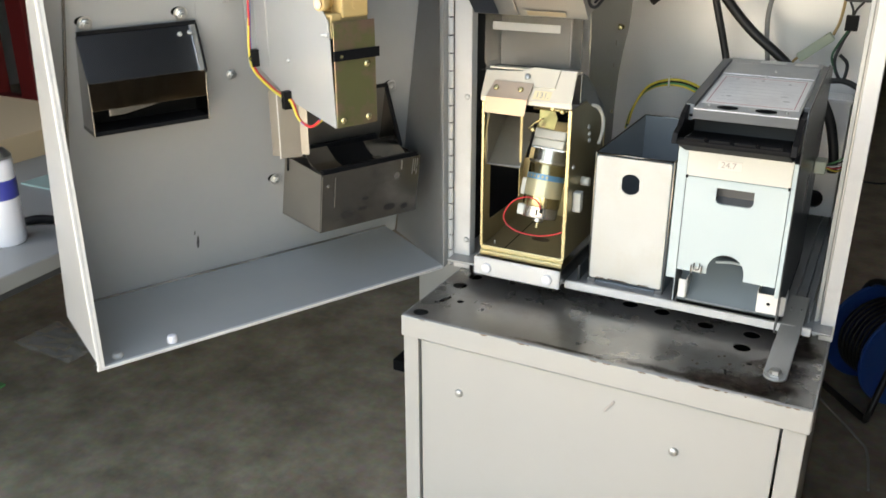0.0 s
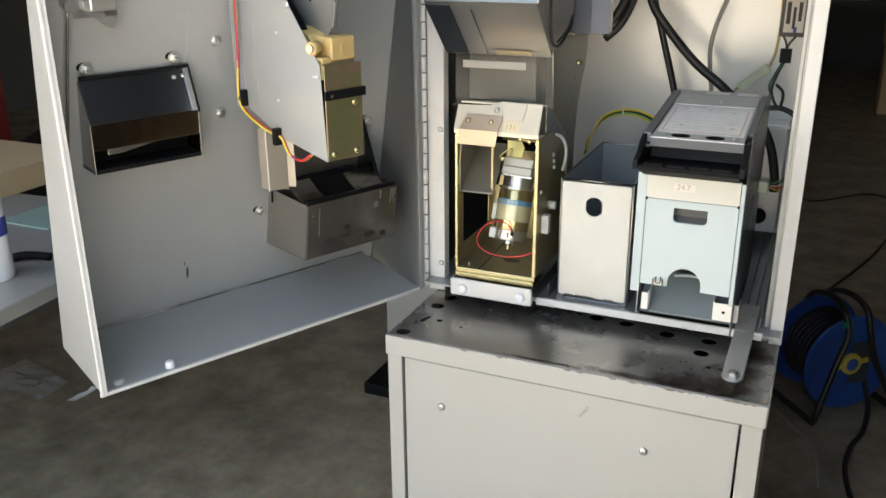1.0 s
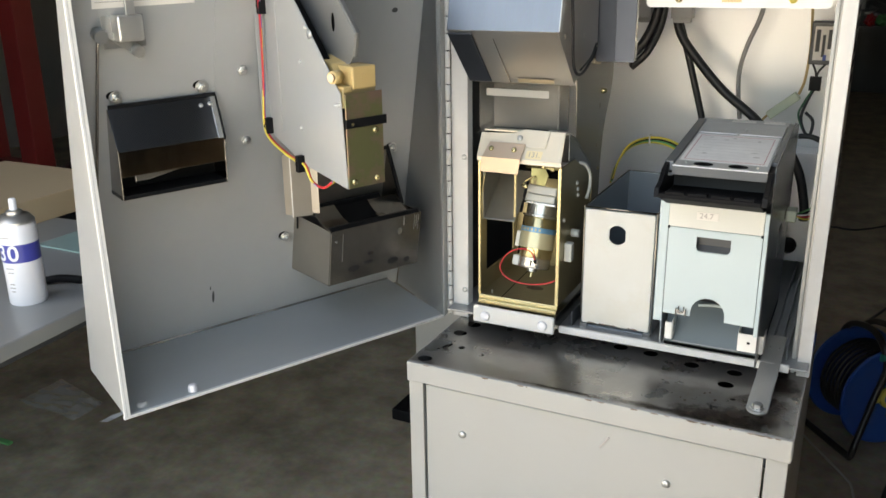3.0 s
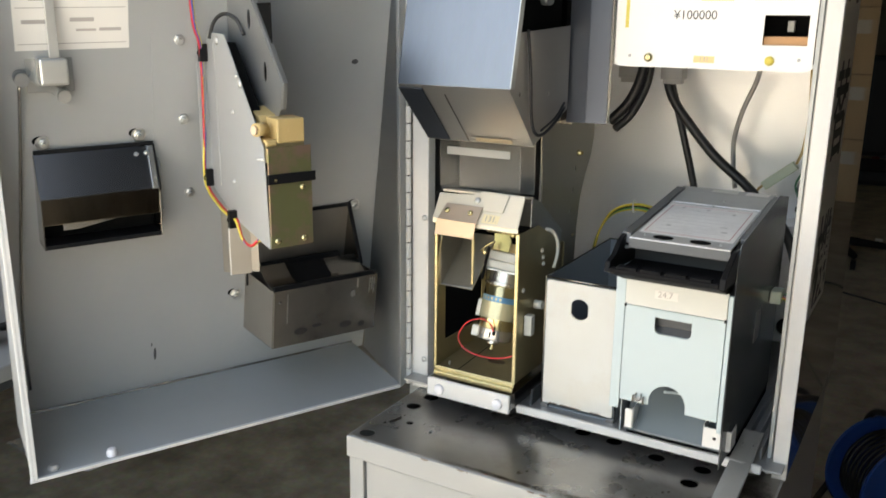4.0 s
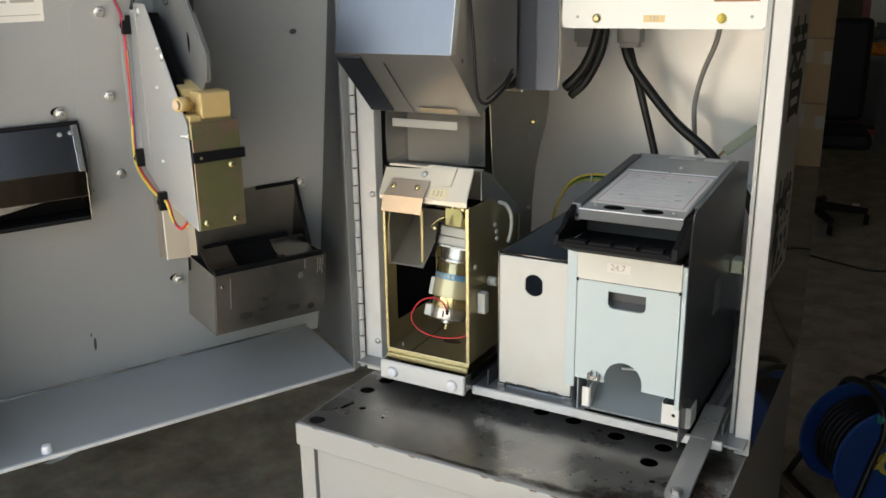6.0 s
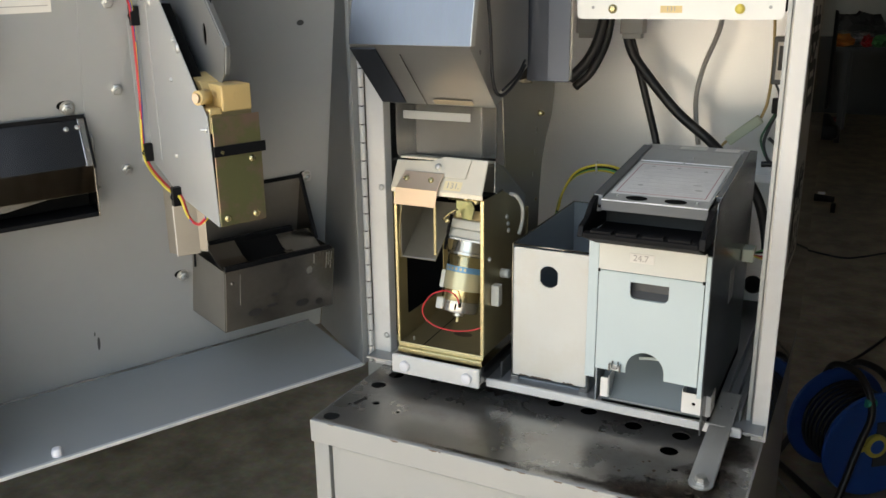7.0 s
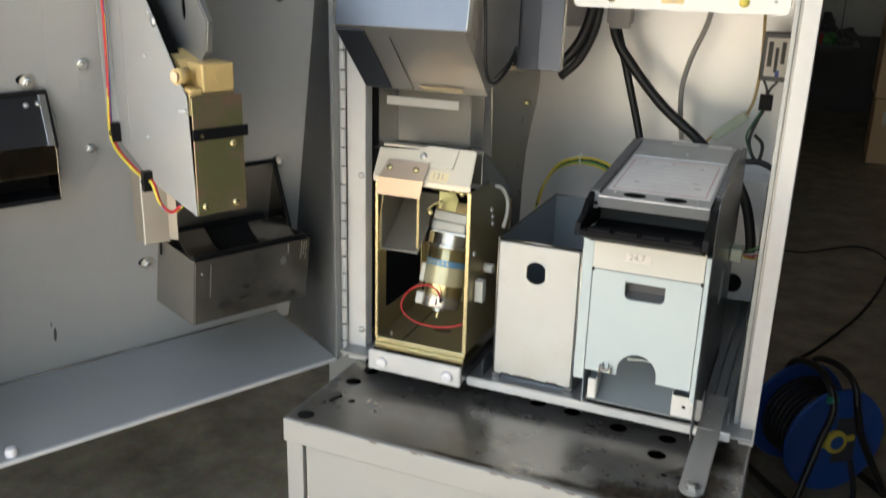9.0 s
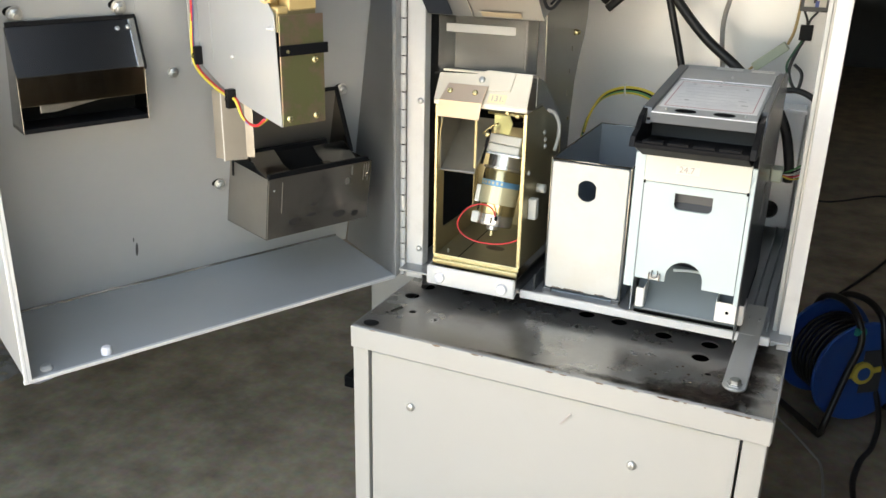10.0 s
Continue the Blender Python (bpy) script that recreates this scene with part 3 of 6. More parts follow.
def changer_door():
    t = thing("changer_door", "open silver-grey steel changer door, inside with fittings", "door")
    T = SLOPE_TOP
    nT = dn(T)
    th = 0.002
    sh = part("door_sheet", prism([(-0.205, 0.0), (nT, T), (nT, 0.98), (nT - th, 0.98), (nT - th, T), (-0.205 - th, 0.0)], NW, -0.028, 0.572, DM), M_GREY, t, "silver-grey sloping door sheet")
    part("bottom_flange", prism([(-0.2, 0.013), (0.0, 0.0), (0.0, 0.002), (-0.2, 0.015)], NW, -0.003, 0.572, DM), M_GREY, t)
    # brighter strip puts the crease's highlight into the colour
    part("crease_highlight", prism([(-0.2005, 0.012), (-0.1975, 0.0150), (-0.1955, 0.0148), (-0.1985, 0.0180)], NW, -0.003, 0.571, DM), M_STAIN, t, "bright line added as the crease's highlight")
    part("free_flange", prism([(-0.2 - th, 0.0), (0, 0), (0, 0.98), (nT - th, 0.98), (nT - th, T)], NW, 0.572, 0.574, DM), M_GREY, t)
    bm = bmesh.new()
    vs = [bm.verts.new(v) for v in ((-0.028, -0.2, 0), (0, 0, 0), (0, 0, 0.98), (-0.006, nT, 0.98), (-0.006, nT, T))]
    bm.faces.new(vs)
    bmesh.ops.solidify(bm, geom=bm.faces[:], thickness=0.0015)
    bmesh.ops.transform(bm, matrix=DM, verts=bm.verts)
    part("hinge_flange", bm, M_GREY, t)
    # rim edges, bare at the corners
    part("rim", box(0.0, 0.578, -0.006, 0.0, -0.0015, 0.0035, m=DM), M_EDGE, t, "pale worn rim", bevel=0.0008)
    part("rim", box(0.568, 0.577, -0.006, 0.0, 0.0, 0.98, m=DM), M_EDGE, t, "pale worn rim", bevel=0.0008)
    part("hinge_lip", prism([(-0.029, -0.02), (0.0, 0.0), (0.0, 0.0015), (-0.029, -0.0185)], UN, 0.0, 0.98, DM), M_GREY, t)
    part("top_flange", box(-0.006, 0.572, nT, 0.0, 0.978, 0.98, m=DM), M_GREY, t)
    for u, w in ((0.227, 0.161), (0.193, 0.161), (0.306, 0.35), (0.315, 0.463), (0.321, 0.574), (0.02, 0.291), (0.379, 0.444), (0.506, 0.443)):
        bolt(u, w, sh)
        # flat black oval off each stud, painted as the nut's shadow
        bm = prism(ring_pts(u + 0.003, w + 0.003, 0.0105, 0.0065, 14), UW, 0.0, 0.0008)
        for v in bm.verts:
            v.co.y += dn(v.co.z)
        bmesh.ops.transform(bm, matrix=DM, verts=bm.verts)
        part("stud_shade", bm, M_GAPSHADE, sh)
    # embossed plate under the coin unit
    bm = prism(rect_pts(0.2, 0.358, 0.34, 0.588, 0.012), UW, 0.0, 0.0012)
    for v in bm.verts:
        v.co.y += dn(v.co.z)
    bmesh.ops.transform(bm, matrix=DM, verts=bm.verts)
    part("backing_plate", bm, M_GREY, t)
    # small oblong hole and a paint scar
    for (u, w, a, b) in ((0.044, 0.532, 0.006, 0.004), (0.361, 0.076, 0.0022, 0.012), (0.366, 0.094, 0.001, 0.004)):
        bm = prism(ring_pts(u, w, a, b, 10), UW, 0.0, 0.0006)
        for v in bm.verts:
            v.co.y += dn(v.co.z)
        bmesh.ops.transform(bm, matrix=DM, verts=bm.verts)
        part("scar", bm, M_INK, t)
    # paper form
    bm = prism([(0.388, 0.565), (0.388, 0.69), (0.53, 0.69), (0.53, 0.565)], UW, 0.0, 0.0006)
    for v in bm.verts:
        v.co.y += dn(v.co.z)
    bmesh.ops.transform(bm, matrix=DM, verts=bm.verts)
    pp = part("paper_form", bm, M_PAPER, t, "white printed paper form")
    lines = [(0.392, 0.526, w, 0.001) for w in (0.5725, 0.617, 0.662)]
    lines += [(a, b, w, h) for a, b, w, h in ((0.432, 0.462, 0.600, 0.005), (0.398, 0.426, 0.588, 0.004), (0.430, 0.455, 0.588, 0.003), (0.49, 0.52, 0.598, 0.005), (0.43, 0.466, 0.632, 0.005), (0.49, 0.515, 0.636, 0.006), (0.49, 0.51, 0.626, 0.005), (0.43, 0.47, 0.676, 0.005))]
    for a, b, w, h in lines:
        bm = prism([(a, w), (a, w + h), (b, w + h), (b, w)], UW, 0.0006, 0.0009)
        for v in bm.verts:
            v.co.y += dn(v.co.z)
        bmesh.ops.transform(bm, matrix=DM, verts=bm.verts)
        part("print_line", bm, M_INKPALE, pp)
    return t


door = changer_door()


def on_door(bm):
    bmesh.ops.transform(bm, matrix=DM, verts=bm.verts)
    return bm


M_LID = mat("dark_polished_stainless", (0.2, 0.205, 0.22), 0.25, 1.0, amount=0.3, scale=8, fine=160, bump=0.01, rough_var=0.0)


M_WAVY = mat("wavy_polished_stainless", (0.52, 0.47, 0.4), 0.13, 1.0, second=(0.3, 0.265, 0.22), amount=0.9, scale=14, fine=22, bump=0.35, rough_var=0.0, stain=(0.1, 0.09, 0.07), stain_amt=0.7, stain_scale=9, stretch=(1, 1, 0.4))
M_DULLBACK = mat("dull_grey_stainless", (0.4, 0.375, 0.34), 0.3, 0.8, second=(0.27, 0.25, 0.225), amount=0.8, scale=9, bump=0.01)
M_SMUDGEDARK = mat("dark_grease", (0.05, 0.047, 0.047), 0.4, 0.5, scale=30)
M_FRONTDARK = mat("smudged_dark_stainless", (0.33, 0.305, 0.28), 0.24, 0.9, second=(0.22, 0.203, 0.185), amount=0.8, scale=14, bump=0.02, fine=40, rough_var=0.0, stain=(0.06, 0.055, 0.055), stain_amt=0.7, stain_scale=20)


def reject_box():
    """The folded stainless box with a slanted lid."""
    t = thing("coin_guard_box", "dark stainless steel folded box bolted to the door", "box")
    u0, u1 = 0.36, 0.52
    def nn(w, d):
        return dn(w) + d
    prof = [(nn(0.430, 0.006), 0.430), (nn(0.370, 0.046), 0.370), (nn(0.335, 0.046), 0.335)]
    th = 0.0015
    lid = [(prof[0][0], prof[0][1]), prof[1], (prof[1][0] - 0.001, prof[1][1] - th * 1.5), (prof[0][0], prof[0][1] - th * 1.5)]
    part("lid", on_door(prism(lid, NW, u0, u1)), M_LID, t, "scratched dark stainless lid")
    n1, n2 = prof[1][0], nn(0.302, 0.05)
    front = [(n1, 0.371), (n1 - 0.003, 0.334), (n1 - 0.0045, 0.334), (n1 - th, 0.371)]
    part("front_face", on_door(prism(front, NW, u0, u1)), M_WAVY, t, "mirror-bright wavy front strip")
    low = [(n2 + 0.008, 0.3), (n2 + 0.008, 0.306), (nn(0.302, 0.0), 0.306), (nn(0.302, 0.0), 0.3)]
    # black sheet inside the box, its shade given as colour
    part("box_shade", on_door(box(u0 + 0.002, u1 - 0.002, nn(0.32, 0.004), nn(0.32, 0.008), 0.307, 0.37)), M_GAPSHADE, t)
    part("bottom_strip", on_door(prism(low, NW, u0, u1)), M_BLACK, t)
    side = [(nn(0.428, 0), 0.428), (n1, 0.372), (n2 + 0.01, 0.3), (nn(0.3, 0), 0.3)]
    part("side_plate", on_door(prism(side, NW, u1 - 0.0015, u1)), M_STAIN_DARK, t)
    part("side_plate", on_door(prism(side, NW, u0, u0 + 0.0015)), M_STAIN_DARK, t)
    # pale wedge added in place of a reflection in the box
    part("inner_reflection", on_door(prism([(u0 + 0.03, 0.331), (u0 + 0.11, 0.318), (u1 - 0.03, 0.318), (u1 - 0.03, 0.331)], UW, nn(0.32, 0.02), nn(0.32, 0.024))), M_STAIN, t)
    part("side_hook", on_door(tube([(u0 - 0.001, nn(0.4, 0.0), 0.41), (u0 - 0.007, nn(0.4, 0.012), 0.40), (u0 - 0.008, nn(0.35, 0.012), 0.335), (u0 - 0.014, nn(0.33, 0.004), 0.329)], 0.0022, 6, 3)), M_MIDGREY, t)
    part("lid_rim", on_door(prism([(prof[0][0] + 0.001, prof[0][1] + 0.001), (prof[1][0] + 0.002, prof[1][1] + 0.001), (prof[1][0], prof[1][1] - 0.004), (prof[0][0], prof[0][1] - 0.004)], NW, u0 - 0.0015, u0 + 0.0015)), M_BLACK, t)
    # paler strip imitates the reflection at the lid's fold
    part("lid_reflection", on_door(prism([(prof[0][0] + 0.0012, prof[0][1] + 0.0004), (prof[1][0] + 0.0012, prof[1][1] + 0.0004), (prof[1][0] + 0.0004, prof[1][1] - 0.001), (prof[0][0] + 0.0004, prof[0][1] - 0.001)], NW, u0 + 0.0016, u0 + 0.010)), M_STAIN, t, "bright strip painted as the reflection at the lid's fold")
    for u, w in ((u0 + 0.026, 0.418), (u0 + 0.012, 0.419)):
        screw(DM @ Vector((u, dn(w) + 0.016, w)), DM.to_3x3() @ Vector((0, 0.75, 0.65)), 0.0035, M_ZINC, t, "rivet")
    part("lid_top_edge", on_door(box(u0, u1, prof[0][0], prof[0][0] + 0.003, prof[0][1] - 0.001, prof[0][1] + 0.004)), M_BLACK, t)
    for u in (u0 + 0.03, u1 - 0.04):
        part("tab", on_door(box(u - 0.008, u + 0.008, dn(0.29) + 0.001, dn(0.29) + 0.003, 0.288, 0.302)), M_STAIN_DARK, t)
    for u in (u0 + 0.02, u1 - 0.01):
        screw(DM @ Vector((u, dn(0.44), 0.442)), DM.to_3x3() @ Vector((0, 1, 0.2)), 0.006, M_ZINC, t)


reject_box()


def payout_pocket():
    t = thing("payout_pocket", "dull stainless steel payout pocket box on the door", "box")
    u0, u1 = 0.030, 0.211
    nf = -0.029
    th = 0.0015
    part("front_face", on_door(prism([(nf + 0.008, 0.198), (nf - 0.010, 0.100), (nf - 0.0115, 0.100), (nf + 0.0065, 0.198)], NW, u0, u1)), M_FRONTDARK, t, "dark stainless front with smudges", bevel=0.0004)
    part("floor_plate", on_door(prism([(nf - 0.010, 0.100), (dn(0.093), 0.093), (dn(0.093), 0.095), (nf - 0.010, 0.102)], NW, u0, u1)), M_STAIN_DARK, t)
    side = [(nf + 0.007, 0.198), (nf - 0.011, 0.100), (dn(0.093), 0.093), (dn(0.2), 0.2)]
    part("side_plate", on_door(prism(side, NW, u1 - th, u1)), M_BROWNSTEEL, t)
    part("side_plate", on_door(prism(side, NW, u0, u0 + th)), M_STAIN_DARK, t)
    back = [(dn(0.105) + 0.002, 0.105), (dn(0.296) + 0.002, 0.296), (dn(0.296) + 0.0005, 0.296), (dn(0.105) + 0.0005, 0.105)]
    part("back_plate", on_door(prism(back, NW, 0.03, u1)), M_DULLBACK, t)
    # sloping lip inside the mouth
    part("inner_slope", on_door(prism([(nf - 0.022, 0.184), (dn(0.2) + 0.05, 0.212), (dn(0.2) + 0.05, 0.2135), (nf - 0.022, 0.1855)], NW, u0 + 0.062, u1 - 0.03)), M_BLACK, t)
    part("mouth_plate", on_door(prism([(nf - 0.022, 0.186), (dn(0.2) + 0.05, 0.212), (dn(0.2) + 0.05, 0.2135), (nf - 0.022, 0.1875)], NW, u0 + 0.004, u0 + 0.0615)), M_STAIN_DARK, t)
    part("mouth_edging", on_door(prism([(nf + 0.005, 0.196), (nf - 0.0025, 0.196), (nf - 0.005, 0.203), (nf + 0.003, 0.2035)], NW, u0 + 0.004, u1 - 0.004)), M_BLACK, t, "black edging of the mouth")
    part("mouth_back", on_door(prism([(dn(0.2) + 0.026, 0.2), (dn(0.2) + 0.034, 0.2), (dn(0.21) + 0.022, 0.214), (dn(0.21) + 0.014, 0.214)], NW, u0 + 0.02, u1 - 0.02)), M_BLACK, t)
    part("mouth_divider", on_door(box(u0 + 0.052, u0 + 0.066, nf - 0.055, nf - 0.002, 0.188, 0.196)), M_STAIN_DARK, t)
    part("corner_flap", on_door(prism([(nf + 0.004, 0.199), (nf - 0.03, 0.206), (nf - 0.06, 0.222), (nf - 0.06, 0.2205), (nf - 0.03, 0.2045), (nf + 0.004, 0.1975)], NW, u1 - 0.045, u1 - 0.002)), M_STAIN_DARK, t)
    for u in (u0 + 0.006, u1 - 0.012):
        screw(DM @ Vector((u, nf + 0.004, 0.178)), DM.to_3x3() @ Vector((0, 1, 0.2)), 0.003, M_STAIN_DARK, t, "rivet")
    def on_front(ring, material, name, d=0.0006):
        bm = prism(ring, UW, 0.0, d)
        for v in bm.verts:
            v.co.y += nf + 0.0082 + (v.co.z - 0.198) * 0.1837
        part(name, on_door(bm), material, t)
    for u, w, a, b in ((0.163, 0.122, 0.011, 0.006), (0.135, 0.127, 0.009, 0.003), (0.084, 0.118, 0.011, 0.006), (0.131, 0.143, 0.006, 0.003), (0.055, 0.113, 0.006, 0.005)):
        on_front(ring_pts(u, w, a, b, 14), M_SMUDGEDARK, "grease_smudge", 0.0003)
    on_front([(0.076, 0.1645), (0.0695, 0.166), (0.0685, 0.172), (0.071, 0.1765), (0.0755, 0.176), (0.0785, 0.171)], M_DULLBACK, "bare_spot")
    # thin pale upright strips paint bright reflections on the dark front
    on_front([(0.0645, 0.180), (0.0655, 0.196), (0.0675, 0.196), (0.067, 0.180)], M_DULLBACK, "scratch_and_glint")
    for u, w0 in ((0.044, 0.168), (0.040, 0.172), (0.036, 0.166)):
        on_front([(u, w0), (u - 0.001, 0.194), (u + 0.0008, 0.194), (u + 0.0014, w0)], M_DULLBACK, "scratch_and_glint")
    # two longer strips, likewise reflections given as colour
    for u, w0, w1 in ((0.2098, 0.102, 0.196), (0.187, 0.140, 0.190)):
        on_front([(u - 0.0007, w0), (u - 0.0007, w1), (u + 0.0007, w1), (u + 0.0007, w0)], M_DULLBACK, "reflected_line")
    part("black_lining", on_door(box(u0 + 0.004, u1 - 0.02, nf - 0.05, nf - 0.01, 0.150, 0.152)), M_BLACK, t)
    part("side_wing", on_door(prism([(dn(0.296) + 0.002, 0.296), (dn(0.2) + 0.07, 0.2), (dn(0.2), 0.2)], NW, 0.03, 0.0315)), M_STAIN_DARK, t)
    part("black_edging", on_door(prism([(dn(0.296) + 0.004, 0.297), (dn(0.2) + 0.074, 0.2), (dn(0.2) + 0.066, 0.2), (dn(0.296) - 0.001, 0.290)], NW, 0.0285, 0.033)), M_BLACK, t)
    part("black_edging", on_door(box(0.03, 0.1, dn(0.294) + 0.002, dn(0.294) + 0.005, 0.291, 0.297)), M_BLACK, t)


payout_pocket()


def coin_mech():
    t = thing("coin_mechanism", "grey plated coin acceptor unit with olive and tan parts", "coin mechanism")
    pl = [(-0.045, 0.583), (0.03, 0.581), (0.167, 0.449), (0.176, 0.322), (0.06, 0.333), (0.03, 0.338), (-0.06, 0.365), (-0.06, 0.56)]
    cover = part("cover_plate", on_door(prism(pl, NW, 0.282, 0.2835)), M_GREY, t, "silver-grey side cover plate", bevel=0.0005)
    part("plate_flange", on_door(box(0.282, 0.297, -0.062, -0.0605, 0.365, 0.56)), M_GREY, t)
    far = [(-0.045, 0.69), (-0.01, 0.69), (0.160, 0.523), (0.152, 0.492), (0.11, 0.45), (-0.045, 0.45)]
    m = DM @ Matrix(((0, 0, 1, 0.252), (1, 0, 0, 0), (0, 1, 0, 0), (0, 0, 0, 1)))
    pierced("rear_plate", far, [ring_pts(0.045, 0.600, 0.006, 0.013), ring_pts(0.100, 0.535, 0.006, 0.013)], 0.0015, m, M_MIDGREY, t, "grey steel rear plate with two oval holes")
    part("rear_plate_fold", on_door(prism([(-0.01, 0.69), (0.160, 0.523), (0.152, 0.492), (0.1535, 0.492), (0.1615, 0.5245), (-0.008, 0.692)], NW, 0.245, 0.2515)), M_MIDGREY, t)
    # black backing paints shade behind the two oval holes
    part("hole_shade", on_door(box(0.2465, 0.2478, 0.03, 0.115, 0.515, 0.62)), M_GAPSHADE, t)
    part("olive_plate", on_door(box(0.2235, 0.2815, 0.174, 0.176, 0.322, 0.449)), M_OLIVEPLATE, t, "olive passivated front plate with rainbow stains", bevel=0.0006)
    part("olive_side", on_door(box(0.2235, 0.225, 0.12, 0.174, 0.33, 0.445)), M_GOLD_DARK, t)
    part("olive_block", on_door(box(0.23, 0.281, 0.12, 0.17, 0.43, 0.455)), M_GOLD_DARK, t)
    part("black_band", on_door(box(0.219, 0.283, 0.1762, 0.179, 0.404, 0.416)), M_BLACK, t)
    for u, w in ((0.236, 0.397), (0.236, 0.331), (0.273, 0.409), (0.272, 0.331)):
        screw(DM @ Vector((u, 0.176, w)), DM.to_3x3() @ Vector((0, 1, 0)), 0.0045, M_GOLD, t)
    bm = box(0.2295, 0.266, 0.128, 0.172, 0.453, 0.4825, m=None)
    part("solenoid_block", on_door(bm), M_TAN, t, "tan plastic solenoid block", bevel=0.002)
    part("solenoid_side", on_door(box(0.266, 0.281, 0.1, 0.171, 0.45, 0.458)), M_TAN, t, bevel=0.002)
    part("solenoid_yoke", on_door(prism([(0.09, 0.452), (0.09, 0.492), (0.13, 0.484), (0.145, 0.47), (0.145, 0.452)], NW, 0.25, 0.275)), M_TAN, t, bevel=0.001)
    part("solenoid_pin", on_door(rod((0.246, 0.172, 0.468), (0.246, 0.173, 0.468), 0.006)), M_TAN, t)
    part("plunger", on_door(rod((0.275, 0.152, 0.470), (0.2895, 0.158, 0.470), 0.0085)), M_TAN, t)
    part("plunger_tip", on_door(rod((0.2895, 0.158, 0.470), (0.2925, 0.1592, 0.470), 0.0055)), M_COPPER, t)
    # black blocks stand in for the shade between the plates
    part("body_shade", on_door(prism([(-0.04, 0.57), (0.02, 0.57), (0.14, 0.46), (0.165, 0.44), (0.165, 0.335), (-0.04, 0.37)], NW, 0.264, 0.2815)), M_GAPSHADE, t)
    part("core_shade", on_door(prism([(-0.04, 0.50), (0.03, 0.50), (0.10, 0.45), (0.165, 0.44), (0.165, 0.335), (-0.04, 0.37)], NW, 0.253, 0.2635)), M_GAPSHADE, t)
    part("top_loop", on_door(tube([(0.285, -0.03, 0.575), (0.28, -0.02, 0.597), (0.272, 0.0, 0.607), (0.262, 0.02, 0.60), (0.256, 0.032, 0.58)], 0.0027, 8, 5)), M_RUBBER, t, "black loop of cable")
    for n, w, r in ((-0.003, 0.572, 0.0062), (0.089, 0.521, 0.0062), (0.056, 0.482, 0.003), (0.164, 0.434, 0.003), (0.047, 0.388, 0.003), (0.078, 0.53, 0.003)):
        screw(DM @ Vector((0.2835, n, w)), DM.to_3x3() @ Vector((1, 0, 0)), r, M_ZINC, t, h=0.003)
    part("stub_pin", on_door(rod((0.2835, 0.164, 0.434), (0.289, 0.158, 0.434), 0.0016, 8)), M_ZINC, t)
    part("cover_fold", on_door(prism([(-0.018, 0.572), (-0.0165, 0.572), (-0.0165, 0.372), (-0.018, 0.372)], NW, 0.2835, 0.2845)), M_GREY, t)
    # stainless bracket underneath
    def sheet(a, b, w0, w1, th=0.0015):
        d = Vector((b[0] - a[0], b[1] - a[1])).normalized() * th
        return on_door(prism([a, b, (b[0] - d.y, b[1] + d.x), (a[0] - d.y, a[1] + d.x)], UN, w0, w1))
    L1, F1, F2, R1 = (0.2815, -0.034), (0.2745, -0.0225), (0.2445, -0.0145), (0.2365, -0.004)
    part("lower_bracket", sheet(F1, L1, 0.2400, 0.335), M_BROWNSTEEL, t, "brownish stainless lower bracket")
    part("lower_bracket_face", sheet(F2, F1, 0.2365, 0.335), M_BROWNSTEEL, t)
    part("lower_bracket_end", sheet(R1, F2, 0.2400, 0.335), M_BROWNSTEEL, t)
    # pale rods paint the highlight along the bracket's folds
    for q, z, r in ((F1, 0.236, 0.0014), (F2, 0.2375, 0.0011)):
        part("bracket_highlight", on_door(rod((q[0], q[1], z), (q[0], q[1], 0.335), r, 6)), M_EDGE, t)
    part("hanging_rod", on_door(rod((0.213, dn(0.2) + 0.02, 0.238), (0.213, dn(0.17) + 0.02, 0.178), 0.0016)), M_BLACK, t)


coin_mech()


def harness():
    t = thing("wire_harness", "red, yellow and blue wire harness clipped along the coin unit", "cable")
    pts = [(0.312, -0.02, 0.70), (0.306, -0.03, 0.60), (0.293, -0.05, 0.56), (0.293, -0.055, 0.46), (0.295, -0.06, 0.39), (0.293, -0.05, 0.362), (0.291, -0.0, 0.345), (0.289, 0.035, 0.338), (0.287, 0.055, 0.335), (0.287, 0.075, 0.315), (0.287, 0.11, 0.312), (0.284, 0.135, 0.325)]
    # each wire: its turn about the bundle, and how fast it winds
    for m, a0, wind, r in ((M_RED, 0.2, 0.42, 0.0019), (M_BLUEWIRE, 1.4, 0.3, 0.0018), (M_YWIRE, 3.6, -0.62, 0.0018), (M_WHITEWIRE, 2.6, 0.3, 0.0011)):
        q = [(u + 0.0017 * math.cos(a0 + i * wind), n + 0.0012 * math.sin(a0 + i * wind), w) for i, (u, n, w) in enumerate(pts if m != M_WHITEWIRE else pts[:9])]
        part("wire", on_door(tube(q, r, 6, 5)), m, t)
    for n, w in ((-0.052, 0.555), (-0.057, 0.378), (0.045, 0.336)):
        part("clip", on_door(box(0.2838, 0.295, n - 0.005, n + 0.005, w - 0.012, w + 0.012)), M_BLACK, t, "black adhesive cable clip")
        part("cable_tie", on_door(tube([(0.291 + 0.006 * math.cos(a), n, w + 0.006 * math.sin(a)) for a in (0, 1.3, 2.6, 3.9, 5.2, 6.3)], 0.001, 5, 2)), M_BLACK, t)


harness()


